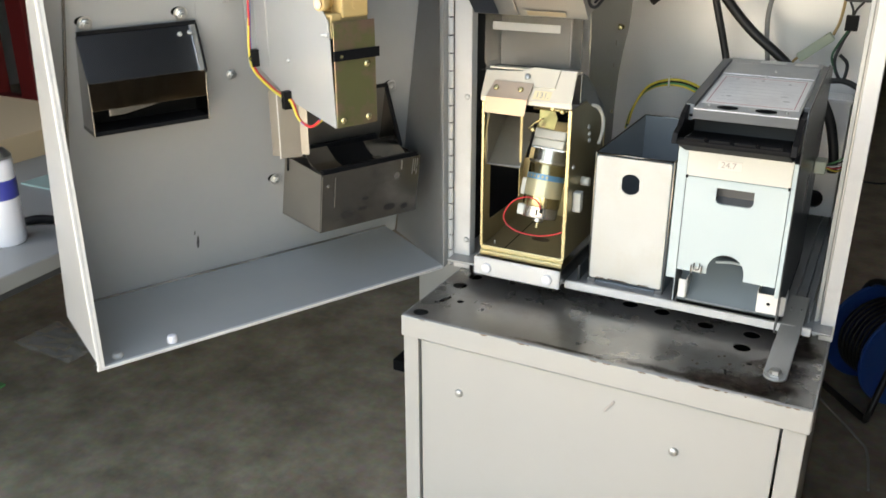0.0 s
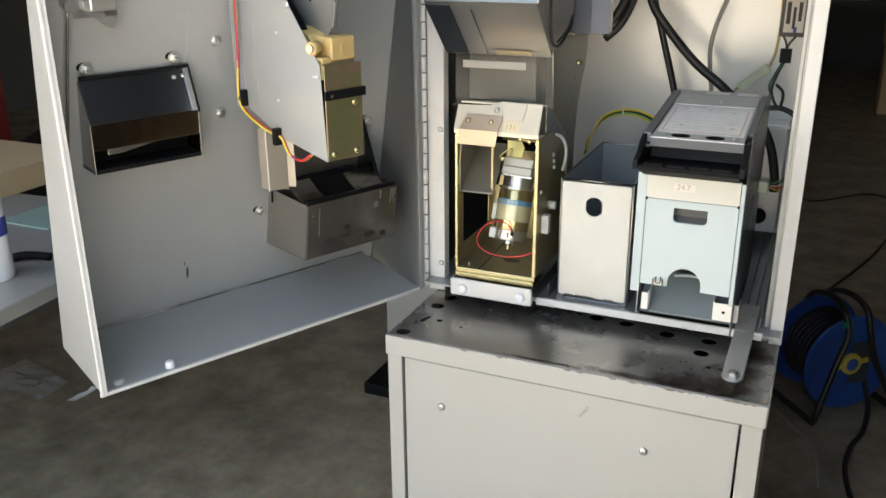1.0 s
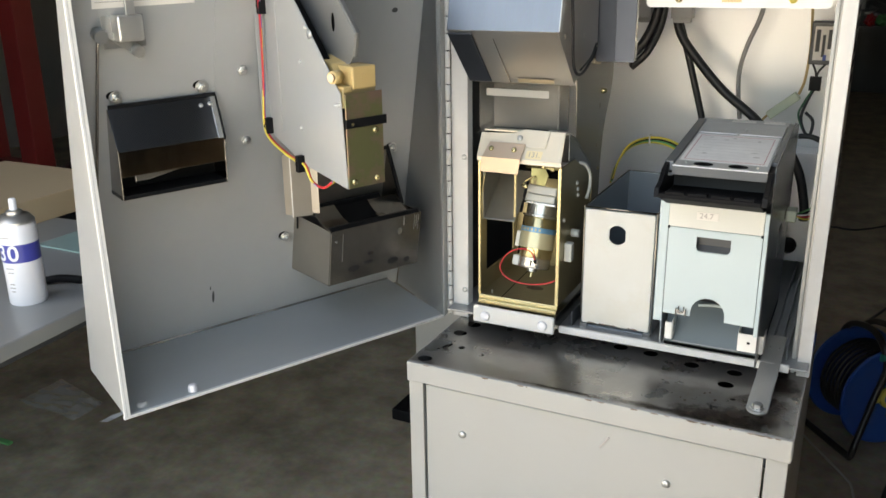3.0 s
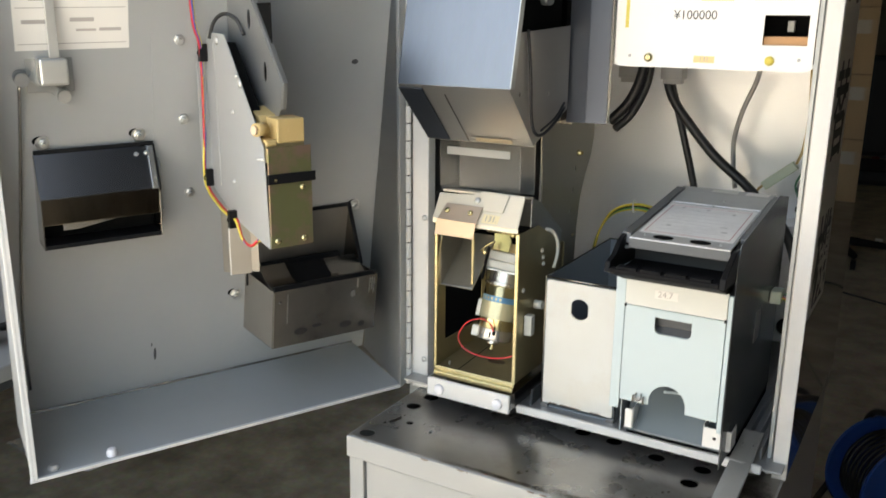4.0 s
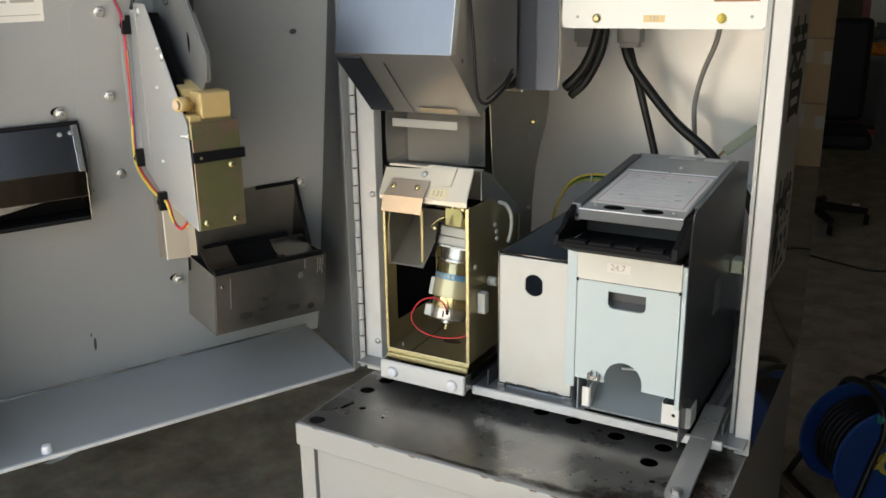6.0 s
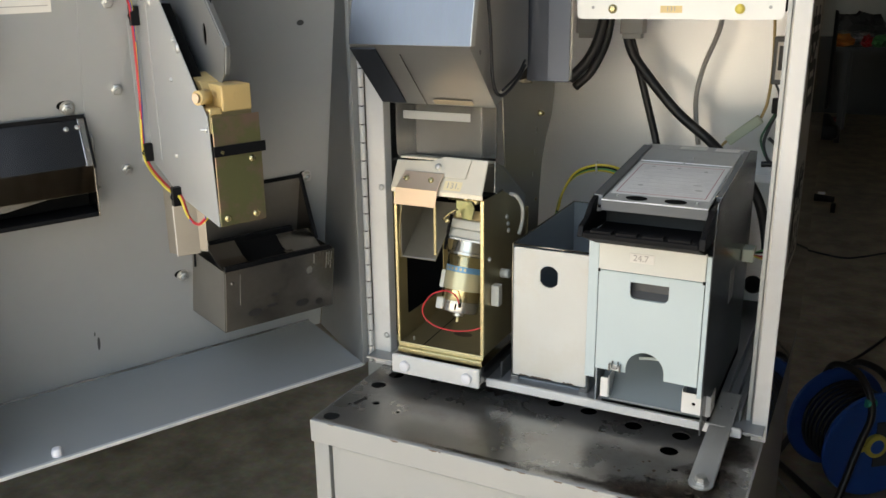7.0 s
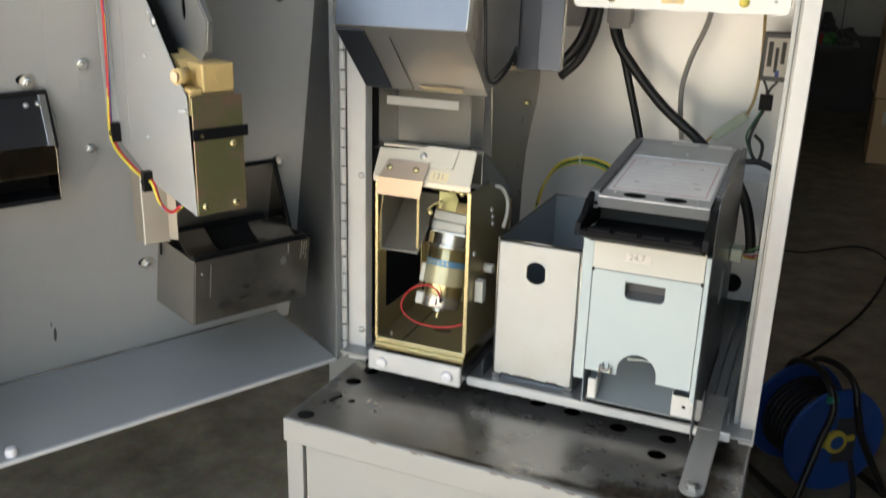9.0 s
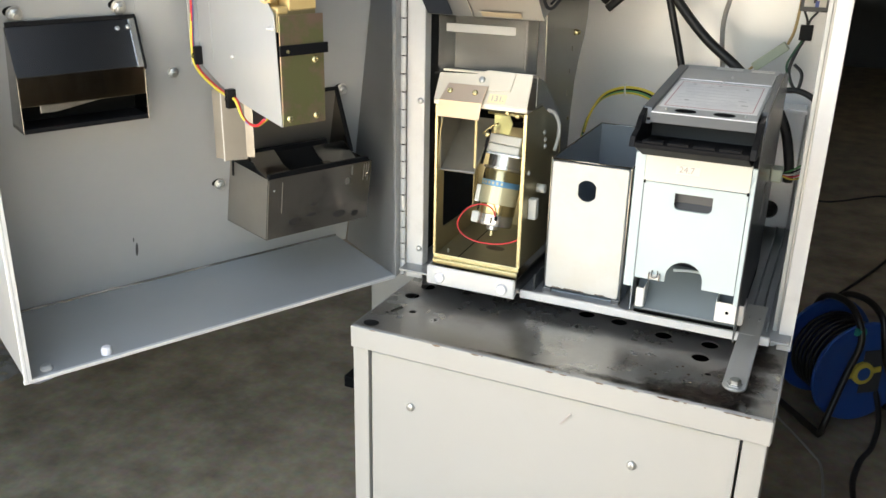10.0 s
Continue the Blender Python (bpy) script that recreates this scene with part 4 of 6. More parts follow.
def door_bits():
    t = thing("lock_bracket", "grey steel lock bracket with a bolt on the door", "bracket")
    part("lock_body", on_door(box(0.472, 0.507, dn(0.54), dn(0.54) + 0.035, 0.522, 0.556)), M_ZINC, t, "dull cast lock body", bevel=0.003)
    part("lock_plate", on_door(box(0.462, 0.520, dn(0.54) + 0.001, dn(0.54) + 0.004, 0.512, 0.566)), M_MIDGREY, t)
    part("lock_bolt", on_door(rod((0.478, dn(0.51), 0.511), (0.478, dn(0.51) + 0.03, 0.506), 0.008)), M_ZINC, t)
    part("lock_cam", on_door(prism([(0.48, 0.502), (0.52, 0.53), (0.515, 0.538), (0.475, 0.513)], UW, dn(0.52) + 0.012, dn(0.52) + 0.016)), M_MIDGREY, t)
    part("lock_arm", on_door(box(0.481, 0.493, dn(0.56) + 0.022, dn(0.56) + 0.028, 0.556, 0.78)), M_ZINC, t, "dull flat locking bar")
    part("rod_guide", on_door(rod((0.528, dn(0.54) + 0.008, 0.534), (0.528, dn(0.54) + 0.03, 0.53), 0.009)), M_MIDGREY, t)
    part("lock_rod", on_door(tube([(0.53, dn(0.54) + 0.02, 0.534), (0.535, dn(0.45) + 0.016, 0.45), (0.553, dn(0.2) + 0.02, 0.2), (0.553, dn(0.1) + 0.02, 0.07)], 0.002, 6, 3)), M_STAIN_DARK, t)
    w = thing("white_bumper", "small white plastic bumper on the door's bottom flange", "bumper")
    part("bumper_cap", on_door(lathe([(0.007, 0.002), (0.0075, 0.008), (0.006, 0.013), (0.003, 0.014)], 14, pose(0.468, -0.016, 0))), M_CANWHITE, w)
    g = thing("grey_grommet", "small grey grommet on the door's bottom flange", "grommet")
    part("grommet_ring", on_door(lathe([(0.008, 0.002), (0.0085, 0.006), (0.006, 0.009), (0.003, 0.0095)], 14, pose(0.545, -0.02, 0))), M_GREYWIRE, g)


door_bits()


# ---- coin payout unit in its yellow passivated frame ----
def coin_unit():
    tr = thing("unit_tray", "pale folded steel tray with two white buttons", "tray")
    part("tray_front", box(0.049, 0.198, 0.141, 0.147, 0.654, 0.6855), M_EDGE, tr, bevel=0.003)
    part("tray_plate", box(0.0515, 0.196, 0.147, 0.44, 0.6565, 0.660), M_STAIN_DARK, tr)
    part("tray_side", box(0.1955, 0.198, 0.147, 0.44, 0.660, 0.684), M_STAIN_DARK, tr)
    part("tray_side", box(0.049, 0.0515, 0.147, 0.44, 0.660, 0.684), M_EDGE, tr)
    # black block under the tray, shade painted as a solid
    part("tray_shade", box(0.07, 0.18, 0.215, 0.44, 0.636, 0.6565), M_GAPSHADE, tr)
    for x in (0.073, 0.178):
        part("white_button", lathe([(0.0088, 0), (0.0088, 0.002), (0.0075, 0.0045), (0.003, 0.0058)], 18, Matrix.Translation((x, 0.141, 0.6685)) @ pose(0, 0, 0, 90, 0, 0)), M_CANWHITE, tr, "white plastic push button")

    t = thing("coin_payout_unit", "yellow passivated steel coin payout unit with a small motor", "coin unit")
    x0, x1, yf, yb, z0, zt = 0.053, 0.197, 0.160, 0.335, 0.6855, 0.938
    part("base_plate", prism([(yf, z0 + 0.010), (yb, z0 + 0.018), (yb, z0 + 0.0205), (yf, z0 + 0.0125)], YZ, x0 + 0.002, x1 - 0.002), M_OLIVEFLOOR, t, "olive passivated base plate")
    part("base_seam", prism([(yf + 0.004, z0 + 0.0132), (yb - 0.02, z0 + 0.0204), (yb - 0.02, z0 + 0.0199), (yf + 0.004, z0 + 0.0127)], YZ, x0 + 0.040, x0 + 0.0415), M_GAPSHADE, t)
    part("front_sill", box(x0, x1, yf - 0.002, yf, z0 + 0.007, z0 + 0.0150), M_GOLD, t, "shiny yellow front sill", bevel=0.001)
    part("sill_step", box(x0 + 0.001, x1 - 0.001, yf - 0.0065, yf - 0.0022, z0 - 0.001, z0 + 0.0075), M_GOLD, t, "rainbow-stained lower sill step", bevel=0.001)
    for x in (x0 + 0.018, x1 - 0.009):
        part("base_stud", rod((x, yf + 0.016, z0 + 0.013), (x, yf + 0.016, z0 + 0.0195), 0.0016, 8), M_ZINC, t)
    outline = [(yf, z0 + 0.013), (yf, zt), (0.232, zt), (0.325, zt - 0.045), (0.335, z0 + 0.013)]
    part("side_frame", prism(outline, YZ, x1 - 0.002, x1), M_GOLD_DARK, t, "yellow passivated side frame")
    part("side_edge", box(x1 - 0.0045, x1 + 0.0008, yf - 0.0015, yf + 0.002, z0 + 0.014, zt), M_GOLD, t)
    part("side_edge", box(x0 - 0.001, x0 + 0.003, yf - 0.0015, yf + 0.002, z0 + 0.014, zt), M_GOLD, t)
    part("edge_hook", box(x0 - 0.001, x0 + 0.010, yf - 0.0012, yf + 0.001, zt - 0.004, zt + 0.003), M_GOLD, t)
    m = Matrix(((0, 0, 1, x0 + 0.001), (1, 0, 0, 0), (0, 1, 0, 0), (0, 0, 0, 1)))
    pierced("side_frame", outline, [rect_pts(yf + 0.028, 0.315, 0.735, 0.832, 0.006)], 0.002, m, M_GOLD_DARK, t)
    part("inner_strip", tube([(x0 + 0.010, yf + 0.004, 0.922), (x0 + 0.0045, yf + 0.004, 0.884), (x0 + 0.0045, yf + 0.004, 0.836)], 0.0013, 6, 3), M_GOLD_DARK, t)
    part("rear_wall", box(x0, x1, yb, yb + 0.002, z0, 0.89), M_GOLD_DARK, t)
    # black slab paints shade under the rear lid
    part("upper_shade", box(x0 + 0.01, x1 - 0.01, 0.262, 0.32, 0.893, 0.903), M_GAPSHADE, t)
    # the ivory cover that leans back over the front
    slope = 0.73
    def on_cover(x, z, d=0.0):
        return Vector((x, 0.146 + (z - 0.949) * slope - 0.81 * d, z + 0.59 * d))
    top = [(0.0545, 0.949), (0.2005, 0.949), (0.197, 0.9925), (0.128, 0.9935), (0.112, 0.987), (0.052, 0.985)]
    bm = bmesh.new()
    lo = [bm.verts.new(on_cover(x, z)) for x, z in top]
    hi = [bm.verts.new(on_cover(x, z, -0.003)) for x, z in top]
    bm.faces.new(lo)
    bm.faces.new(hi[::-1])
    for i in range(6):
        bm.faces.new((lo[i], lo[(i + 1) % 6], hi[(i + 1) % 6], hi[i]))
    cover = part("front_cover", bm, M_IVORY, t, "ivory plated front cover", bevel=0.0012)
    def cover_strip(name, pts, d, material, lab="", d0=0.0002):
        b = bmesh.new()
        a = [b.verts.new(on_cover(x, z, d)) for x, z in pts]
        c = [b.verts.new(on_cover(x, z, d0)) for x, z in pts]
        b.faces.new(a)
        b.faces.new(c[::-1])
        for i in range(len(pts)):
            b.faces.new((a[i], a[(i + 1) % len(pts)], c[(i + 1) % len(pts)], c[i]))
        return part(name, b, material, cover, lab)
    cover_strip("raised_panel", [(0.088, 0.965), (0.170, 0.967), (0.172, 0.991), (0.129, 0.9925), (0.112, 0.9862), (0.09, 0.9852)], 0.0022, M_IVORY)
    part("cover_skirt", prism([(0.0545, 0.942), (0.2005, 0.942), (0.2005, 0.9505), (0.0545, 0.9505)], XZ, 0.1475, 0.1495), M_IVORY, t)
    part("top_deck", prism([(0.176, 0.990), (0.215, 0.985), (0.215, 0.982), (0.176, 0.987)], YZ, 0.056, 0.194), M_IVORY, t)
    part("rear_lid", prism([(0.205, 0.986), (0.235, 0.975), (0.326, 0.912), (0.326, 0.909), (0.235, 0.971), (0.205, 0.982)], YZ, 0.058, 0.196), M_MIDGREY, t, "grey sloping rear lid")
    part("lid_side", prism([(0.205, 0.982), (0.235, 0.971), (0.326, 0.909), (0.326, 0.880), (0.235, 0.940), (0.205, 0.940)], YZ, 0.1935, 0.195), M_MIDGREY, t)
    b = bmesh.new()
    rows = [[(0.062, 0.139, 0.926), (0.130, 0.139, 0.926)], [(0.066, 0.141, 0.9505), (0.1335, 0.141, 0.9505)], [on_cover(0.0735, 0.9705, 0.0045), on_cover(0.1365, 0.9705, 0.0045)]]
    lo = [[b.verts.new(v) for v in r] for r in rows]
    hi = [[b.verts.new(v.co + Vector((0, 0.0014, -0.0006))) for v in r] for r in lo]
    for g, h in zip(lo, lo[1:]):
        b.faces.new((g[0], g[1], h[1], h[0]))
    for g, h in zip(hi, hi[1:]):
        b.faces.new((g[0], h[0], h[1], g[1]))
    ring_lo, ring_hi = [[r[0][0], r[0][1], r[1][1], r[2][1], r[2][0], r[1][0]] for r in (lo, hi)]
    for i in range(6):
        b.faces.new((ring_lo[i], ring_lo[(i + 1) % 6], ring_hi[(i + 1) % 6], ring_hi[i]))
    part("copper_tab", b, M_COPPER, t, "pinkish plated tab with two screws", bevel=0.0006)
    for x in (0.079, 0.119):
        screw(on_cover(x, 0.9605, 0.0048), (0, -0.85, 0.5), 0.0045, M_GOLD, t)
    screw(on_cover(0.123, 0.979, 0.0022), (0, -0.81, 0.59), 0.005, M_ZINC, t)
    cover_strip("amber_label", [(0.1385, 0.9515), (0.166, 0.9515), (0.167, 0.963), (0.1395, 0.963)], 0.0004, M_PALEAMBER, "amber number sticker")
    lettering("number", "131.", 0.0125, Matrix.Translation(on_cover(0.153, 0.9572, 0.0008)) @ pose(0, 0, 0, 54, 0, 0), M_INKPALE, t, 0.0001)
    # slanted stainless chute behind the tab, with the brass strip beside it
    part("chute_floor", prism([(0.170, 0.836), (0.252, 0.905), (0.254, 0.905), (0.172, 0.834)], YZ, 0.058, 0.1135), M_CHUTE, t, "smoky sloping chute floor")
    part("chute_lip", rod((0.057, 0.170, 0.837), (0.1145, 0.170, 0.838), 0.0011, 6), M_MIDGREY, t)
    part("chute_side", prism([(0.168, 0.834), (0.168, 0.926), (0.255, 0.926), (0.255, 0.900)], YZ, 0.0565, 0.058), M_CHUTE, t)
    part("mid_strip", box(0.1135, 0.1175, 0.166, 0.169, 0.846, 0.926), M_GOLD_DARK, t, "brassy vertical strip")
    part("green_plate", prism([(0.119, 0.858), (0.140, 0.868), (0.150, 0.905), (0.142, 0.922), (0.119, 0.922)], XZ, 0.232, 0.234), M_OLIVEPLATE, t, "olive plate beside the gearbox")
    part("brass_arm", tube([(0.119, 0.186, 0.896), (0.130, 0.187, 0.907), (0.143, 0.188, 0.914)], 0.0015, 6, 3), M_GOLD, t)
    for x, y, z in ((0.127, 0.185, 0.896), (0.156, 0.19, 0.931), (0.172, 0.19, 0.928)):
        screw((x, y, z), (0, -1, 0), 0.0045, M_GOLD, t)
    part("cross_rod", rod((0.120, 0.205, 0.926), (0.194, 0.205, 0.926), 0.003), M_GOLD, t)
    # motor leaning back, its shaft end low
    mm = Matrix.Translation((0.1315, 0.206, 0.727)) @ pose(0, 0, 0, -17, 3, 0)
    def on_motor(prof, seg=30):
        return lathe(prof, seg, mm)
    mt = part("motor_body", on_motor([(0.0288, 0.035), (0.0303, 0.037), (0.0303, 0.104), (0.0288, 0.106)]), mat("brassy_motor_can", (0.62, 0.52, 0.28), 0.2, 0.9, scale=10, bump=0.0), t, "brassy motor can with a printed wrap", smooth=False)
    part("motor_wrap", on_motor([(0.0305, 0.052), (0.0307, 0.0522), (0.0307, 0.0795), (0.0305, 0.0797)]), M_COIL, mt)
    part("motor_stripe", on_motor([(0.0305, 0.0798), (0.0308, 0.080), (0.0308, 0.0885), (0.0305, 0.0887)]), mat("blue_print", (0.1, 0.26, 0.42), 0.3, 0.3), mt)
    for h0, h1 in ((0.072, 0.0735), (0.066, 0.067), (0.062, 0.0632)):
        part("print_bar", on_motor([(0.0272, h0), (0.0274, h0 + 0.0001), (0.0274, h1), (0.0272, h1 + 0.0001)]), M_INKPALE, mt)
    for k in range(6):
        a = radians(-134 + 13 * k)
        part("print_mark", box(-0.0018, 0.0018, -0.0313, -0.0308, 0.0822, 0.0864, m=mm @ pose(0, 0, 0, 0, 0, math.degrees(a) + 90)), M_COIL, mt)
    part("motor_end", on_motor([(0.012, 0.0165), (0.0282, 0.0175), (0.0296, 0.0195), (0.0296, 0.035), (0.0288, 0.0355)]), M_STAIN, mt, "bright steel end cap")
    part("end_slot", box(0.004, 0.0065, -0.0302, -0.0294, 0.022, 0.031, m=mm), M_GAPSHADE, mt)
    part("motor_boss", on_motor([(0.007, 0.009), (0.009, 0.0105), (0.009, 0.017)]), M_STAIN, mt)
    part("motor_shaft", on_motor([(0.003, 0.0), (0.003, 0.009)], 12), M_GOLD, mt)
    part("brush_cover", box(-0.0315, -0.0195, -0.0225, -0.009, 0.018, 0.036, m=mm), M_CREAMSTRIP, mt, bevel=0.002)
    part("brush_cover", box(-0.0365, -0.0285, -0.010, 0.006, 0.050, 0.078, m=mm), M_CREAMSTRIP, mt, bevel=0.002)
    part("gearbox_ring", on_motor([(0.0299, 0.106), (0.0322, 0.107), (0.0322, 0.1105), (0.0282, 0.1115)]), M_STAIN, mt)
    part("gearbox_collar", on_motor([(0.0266, 0.1112), (0.0266, 0.128), (0.020, 0.129)]), M_STAIN, mt, "bright gearbox collar")
    part("gearbox_plate", box(-0.031, 0.031, -0.030, 0.030, 0.128, 0.1315, m=mm), M_STAIN, mt)
    part("gearbox_block", box(-0.028, 0.028, -0.028, 0.030, 0.1317, 0.145, m=mm), M_CREAMSTRIP, mt, "cream plastic gearbox block", bevel=0.002)
    part("gearbox_block", box(-0.026, 0.028, -0.026, 0.030, 0.1455, 0.160, m=mm), M_CREAMSTRIP, mt, bevel=0.002)
    part("gear_lever", tube([(0.108, 0.214, 0.842), (0.114, 0.212, 0.868), (0.121, 0.212, 0.898)], 0.0026, 8, 3), M_BLACK, t)
    part("red_wire", tube([(0.147, 0.183, 0.766), (0.144, 0.182, 0.777), (0.137, 0.181, 0.784), (0.121, 0.184, 0.785), (0.100, 0.184, 0.776), (0.086, 0.184, 0.758), (0.083, 0.184, 0.742), (0.094, 0.184, 0.729), (0.115, 0.184, 0.7225), (0.143, 0.184, 0.7225), (0.168, 0.185, 0.728), (0.187, 0.186, 0.737)], 0.0013, 6, 5), M_RED, t, "looped red motor wire")
    part("wire_boot", rod((0.147, 0.183, 0.762), (0.147, 0.184, 0.769), 0.0026, 8), M_BLACK, t)
    part("floor_slot", prism(ring_pts(0.134, 0.222, 0.016, 0.008, 14), lambda p, q, r: (p, q, z0 + 0.0125 + (q - yf) * 0.0457 + r), 0.0, 0.0006), M_RUSTY, t)
    # parts on the outer side of the frame
    part("nylon_block", box(x1 + 0.0005, x1 + 0.013, 0.186, 0.200, 0.772, 0.804), M_CREAMSTRIP, t, bevel=0.001)
    part("nylon_wheel", rod((x1 + 0.0005, 0.225, 0.812), (x1 + 0.014, 0.225, 0.812), 0.007), M_CREAMSTRIP, t)
    part("side_hose", tube([(x1 - 0.004, 0.262, 0.926), (x1 + 0.006, 0.27, 0.922), (x1 + 0.013, 0.275, 0.906), (x1 + 0.014, 0.275, 0.884), (x1 + 0.010, 0.272, 0.862)], 0.003, 8, 4), M_CREAMSTRIP, t, "cream hose on the frame's side")
    for y, z in ((0.245, 0.895), (0.25, 0.883), (0.252, 0.872), (0.18, 0.846)):
        screw((x1, y, z), (1, 0, 0), 0.004, M_ZINC, t)


coin_unit()


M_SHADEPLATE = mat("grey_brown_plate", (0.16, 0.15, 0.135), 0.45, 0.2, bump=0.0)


def clear_hood():
    t = thing("clear_guide_hood", "clear plastic coin guide hood", "guide")
    t.location = (-0.012, -0.012, 0.004)
    part("hood_front", prism([(0.048, 0.985), (0.055, 0.978), (0.112, 0.978), (0.12, 0.984), (0.185, 0.984), (0.19, 0.99), (0.19, 1.06), (0.048, 1.06)], XZ, 0.210, 0.212), M_CLEAR, t)
    part("hood_side", box(0.186, 0.189, 0.213, 0.26, 0.985, 1.06), M_CLEAR, t)
    part("hood_side", box(0.048, 0.05, 0.213, 0.26, 0.985, 1.06), M_CLEAR, t)
    part("hood_lip", prism([(0.05, 0.976), (0.112, 0.976), (0.12, 0.983), (0.185, 0.983), (0.185, 0.986), (0.119, 0.986), (0.111, 0.979), (0.05, 0.979)], XZ, 0.194, 0.2098), M_CLEAR, t)
    part("tape_strip", box(0.062, 0.172, 0.2085, 0.2095, 1.038, 1.050), mat("grey_tape", (0.45, 0.43, 0.39), 0.5), t, "pale tape strip")
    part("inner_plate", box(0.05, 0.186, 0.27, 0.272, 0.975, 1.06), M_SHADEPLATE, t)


clear_hood()


def guide_plate():
    t = thing("tall_guide_plate", "dull olive stainless plate beside the coin guide", "plate")
    t.location = (-0.005, 0.018, 0.002)
    pts = [(0.218, 1.09), (0.442, 1.09), (0.44, 1.05), (0.43, 1.02), (0.405, 0.985), (0.388, 0.95), (0.378, 0.90), (0.372, 0.80), (0.24, 0.87)]
    m = Matrix(((0, 0, 1, 0.197), (1, 0, 0, 0), (0, 1, 0, 0), (0, 0, 0, 1)))
    pierced("plate_sheet", pts, [rect_pts(0.358, 0.363, 1.0, 1.009), rect_pts(0.352, 0.357, 0.965, 0.973), rect_pts(0.346, 0.351, 0.93, 0.938)], 0.0015, m, M_OLIVE, t)
    screw((0.198, 0.368, 1.03), (1, 0, 0), 0.005, M_GOLD, t, h=0.009)
    screw((0.198, 0.36, 0.89), (1, 0, 0), 0.003, M_GOLD, t)


guide_plate()


def upper_chute():
    t = thing("upper_chute_box", "brushed stainless box with a slanted underside and a red sticker", "box")
    t.location = (0.005, 0.003, 0.013)
    x0, x1 = 0.028, 0.208
    ze, zl = 1.143, 1.055
    yf, yl = 0.080, 0.168
    # the front leans back a little towards the top
    slant = 0.215
    zt = 1.5
    def yfz(z):
        return yf + (z - ze) * slant
    part("front_face", prism([(yf, ze), (yfz(zt), zt), (yfz(zt) + 0.0015, zt), (yf + 0.0015, ze)], YZ, x0, x1), M_BRUSHED, t, "brushed steel front face")
    part("underside", prism([(yf, ze), (yl, zl), (yl + 0.001, zl + 0.0015), (yf + 0.001, ze + 0.0015)], YZ, x0, x1 - 0.002), mat("dull_underside_steel", (0.45, 0.43, 0.4), 0.28, 0.8, scale=7, bump=0.01), t, "dull slanted steel underside")
    part("underside_rib", prism([(yf + 0.01, ze - 0.012), (yl - 0.003, zl + 0.001), (yl - 0.003, zl - 0.0005), (yf + 0.01, ze - 0.0135)], YZ, 0.10, 0.1015), M_STAIN_DARK, t)
    part("underside_step", prism([(yf + 0.002, ze - 0.004), (yl - 0.004, zl + 0.0035), (yl - 0.004, zl + 0.001), (yf + 0.002, ze - 0.0065)], YZ, x0, x0 + 0.04), M_CHANNEL, t)
    part("amber_strip", prism([(yl - 0.012, zl + 0.0095), (yl - 0.005, zl + 0.0025), (yl - 0.0055, zl + 0.002), (yl - 0.0125, zl + 0.009)], YZ, 0.115, 0.175), M_DULLAMBER, t)
    part("left_side", prism([(yf, ze), (yfz(zt), zt), (0.30, zt), (0.30, zl + 0.02), (yl, zl)], YZ, x0, x0 + 0.0015), M_STAIN, t)
    # right edge strip and recessed side
    part("edge_strip", prism([(yf - 0.001, ze), (yfz(zt) - 0.001, zt), (yfz(zt) + 0.012, zt), (yf + 0.012, ze)], YZ, x1 - 0.0005, x1 + 0.001), M_ZINC, t, "bright folded edge")
    m = Matrix(((0, 0, 1, x1 - 0.006), (1, 0, 0, 0), (0, 1, 0, 0), (0, 0, 0, 1)))
    pierced("right_side", [(yf + 0.002, ze), (yfz(1.215), 1.215), (0.292, 1.225), (0.292, 1.1), (yl, zl)], [rect_pts(0.12, 0.125, 1.13, 1.136), rect_pts(0.215, 0.219, 1.125, 1.131)], 0.0015, m, mat("dull_side_steel", (0.5, 0.47, 0.43), 0.38, 0.7, scale=7, bump=0.01), t, "stainless side plate with small holes")
    # black block in place of the hollow's shade
    part("chute_shade", box(x0 + 0.01, x1 - 0.02, 0.14, 0.29, 1.19, 1.48), M_GAPSHADE, t)
    part("back_plate", box(x0, x1, 0.30, 0.302, zl + 0.02, zt), M_STAIN_DARK, t)
    part("top_plate", box(x0, x1, yfz(zt), 0.30, zt, zt + 0.0015), M_BRUSHED, t)
    part("side_cable", tube([(x1 - 0.002, 0.135, 1.22), (x1 - 0.001, 0.145, 1.16), (x1 - 0.001, 0.155, 1.09), (x1 + 0.004, 0.175, 1.072), (x1 + 0.004, 0.23, 1.088), (x1 + 0.002, 0.262, 1.105)], 0.0024, 8, 5), M_RUBBER, t, "black cable along the side plate")
    part("side_cable", tube([(x1 + 0.002, 0.18, 1.078), (x1 + 0.005, 0.225, 1.094), (x1 + 0.002, 0.262, 1.112)], 0.0018, 8, 5), M_RUBBER, t)
    part("wing_nut", rod((x1 - 0.006, 0.19, 1.262), (x1 + 0.006, 0.188, 1.262), 0.009), M_MIDGREY, t)
    part("wing_wire", tube([(x1 - 0.002, 0.19, 1.262), (x1 - 0.008, 0.2, 1.29), (x1 - 0.01, 0.21, 1.34)], 0.003, 8, 4), M_GREYWIRE, t)
    # red sticker
    def strip(name, a, b, z0, z1, d, material, parent, lab=""):
        return part(name, prism([(yfz(z0) - d, z0), (yfz(z1) - d, z1), (yfz(z1) - 0.0001, z1), (yfz(z0) - 0.0001, z0)], YZ, a, b), material, parent, lab)
    r = strip("red_sticker", 0.058, 0.162, 1.279, 1.36, 0.0004, M_SIGNRED, t, "red warning sticker with white print")
    strip("print_bar", 0.063, 0.157, 1.303, 1.308, 0.0006, M_PAPER, r)
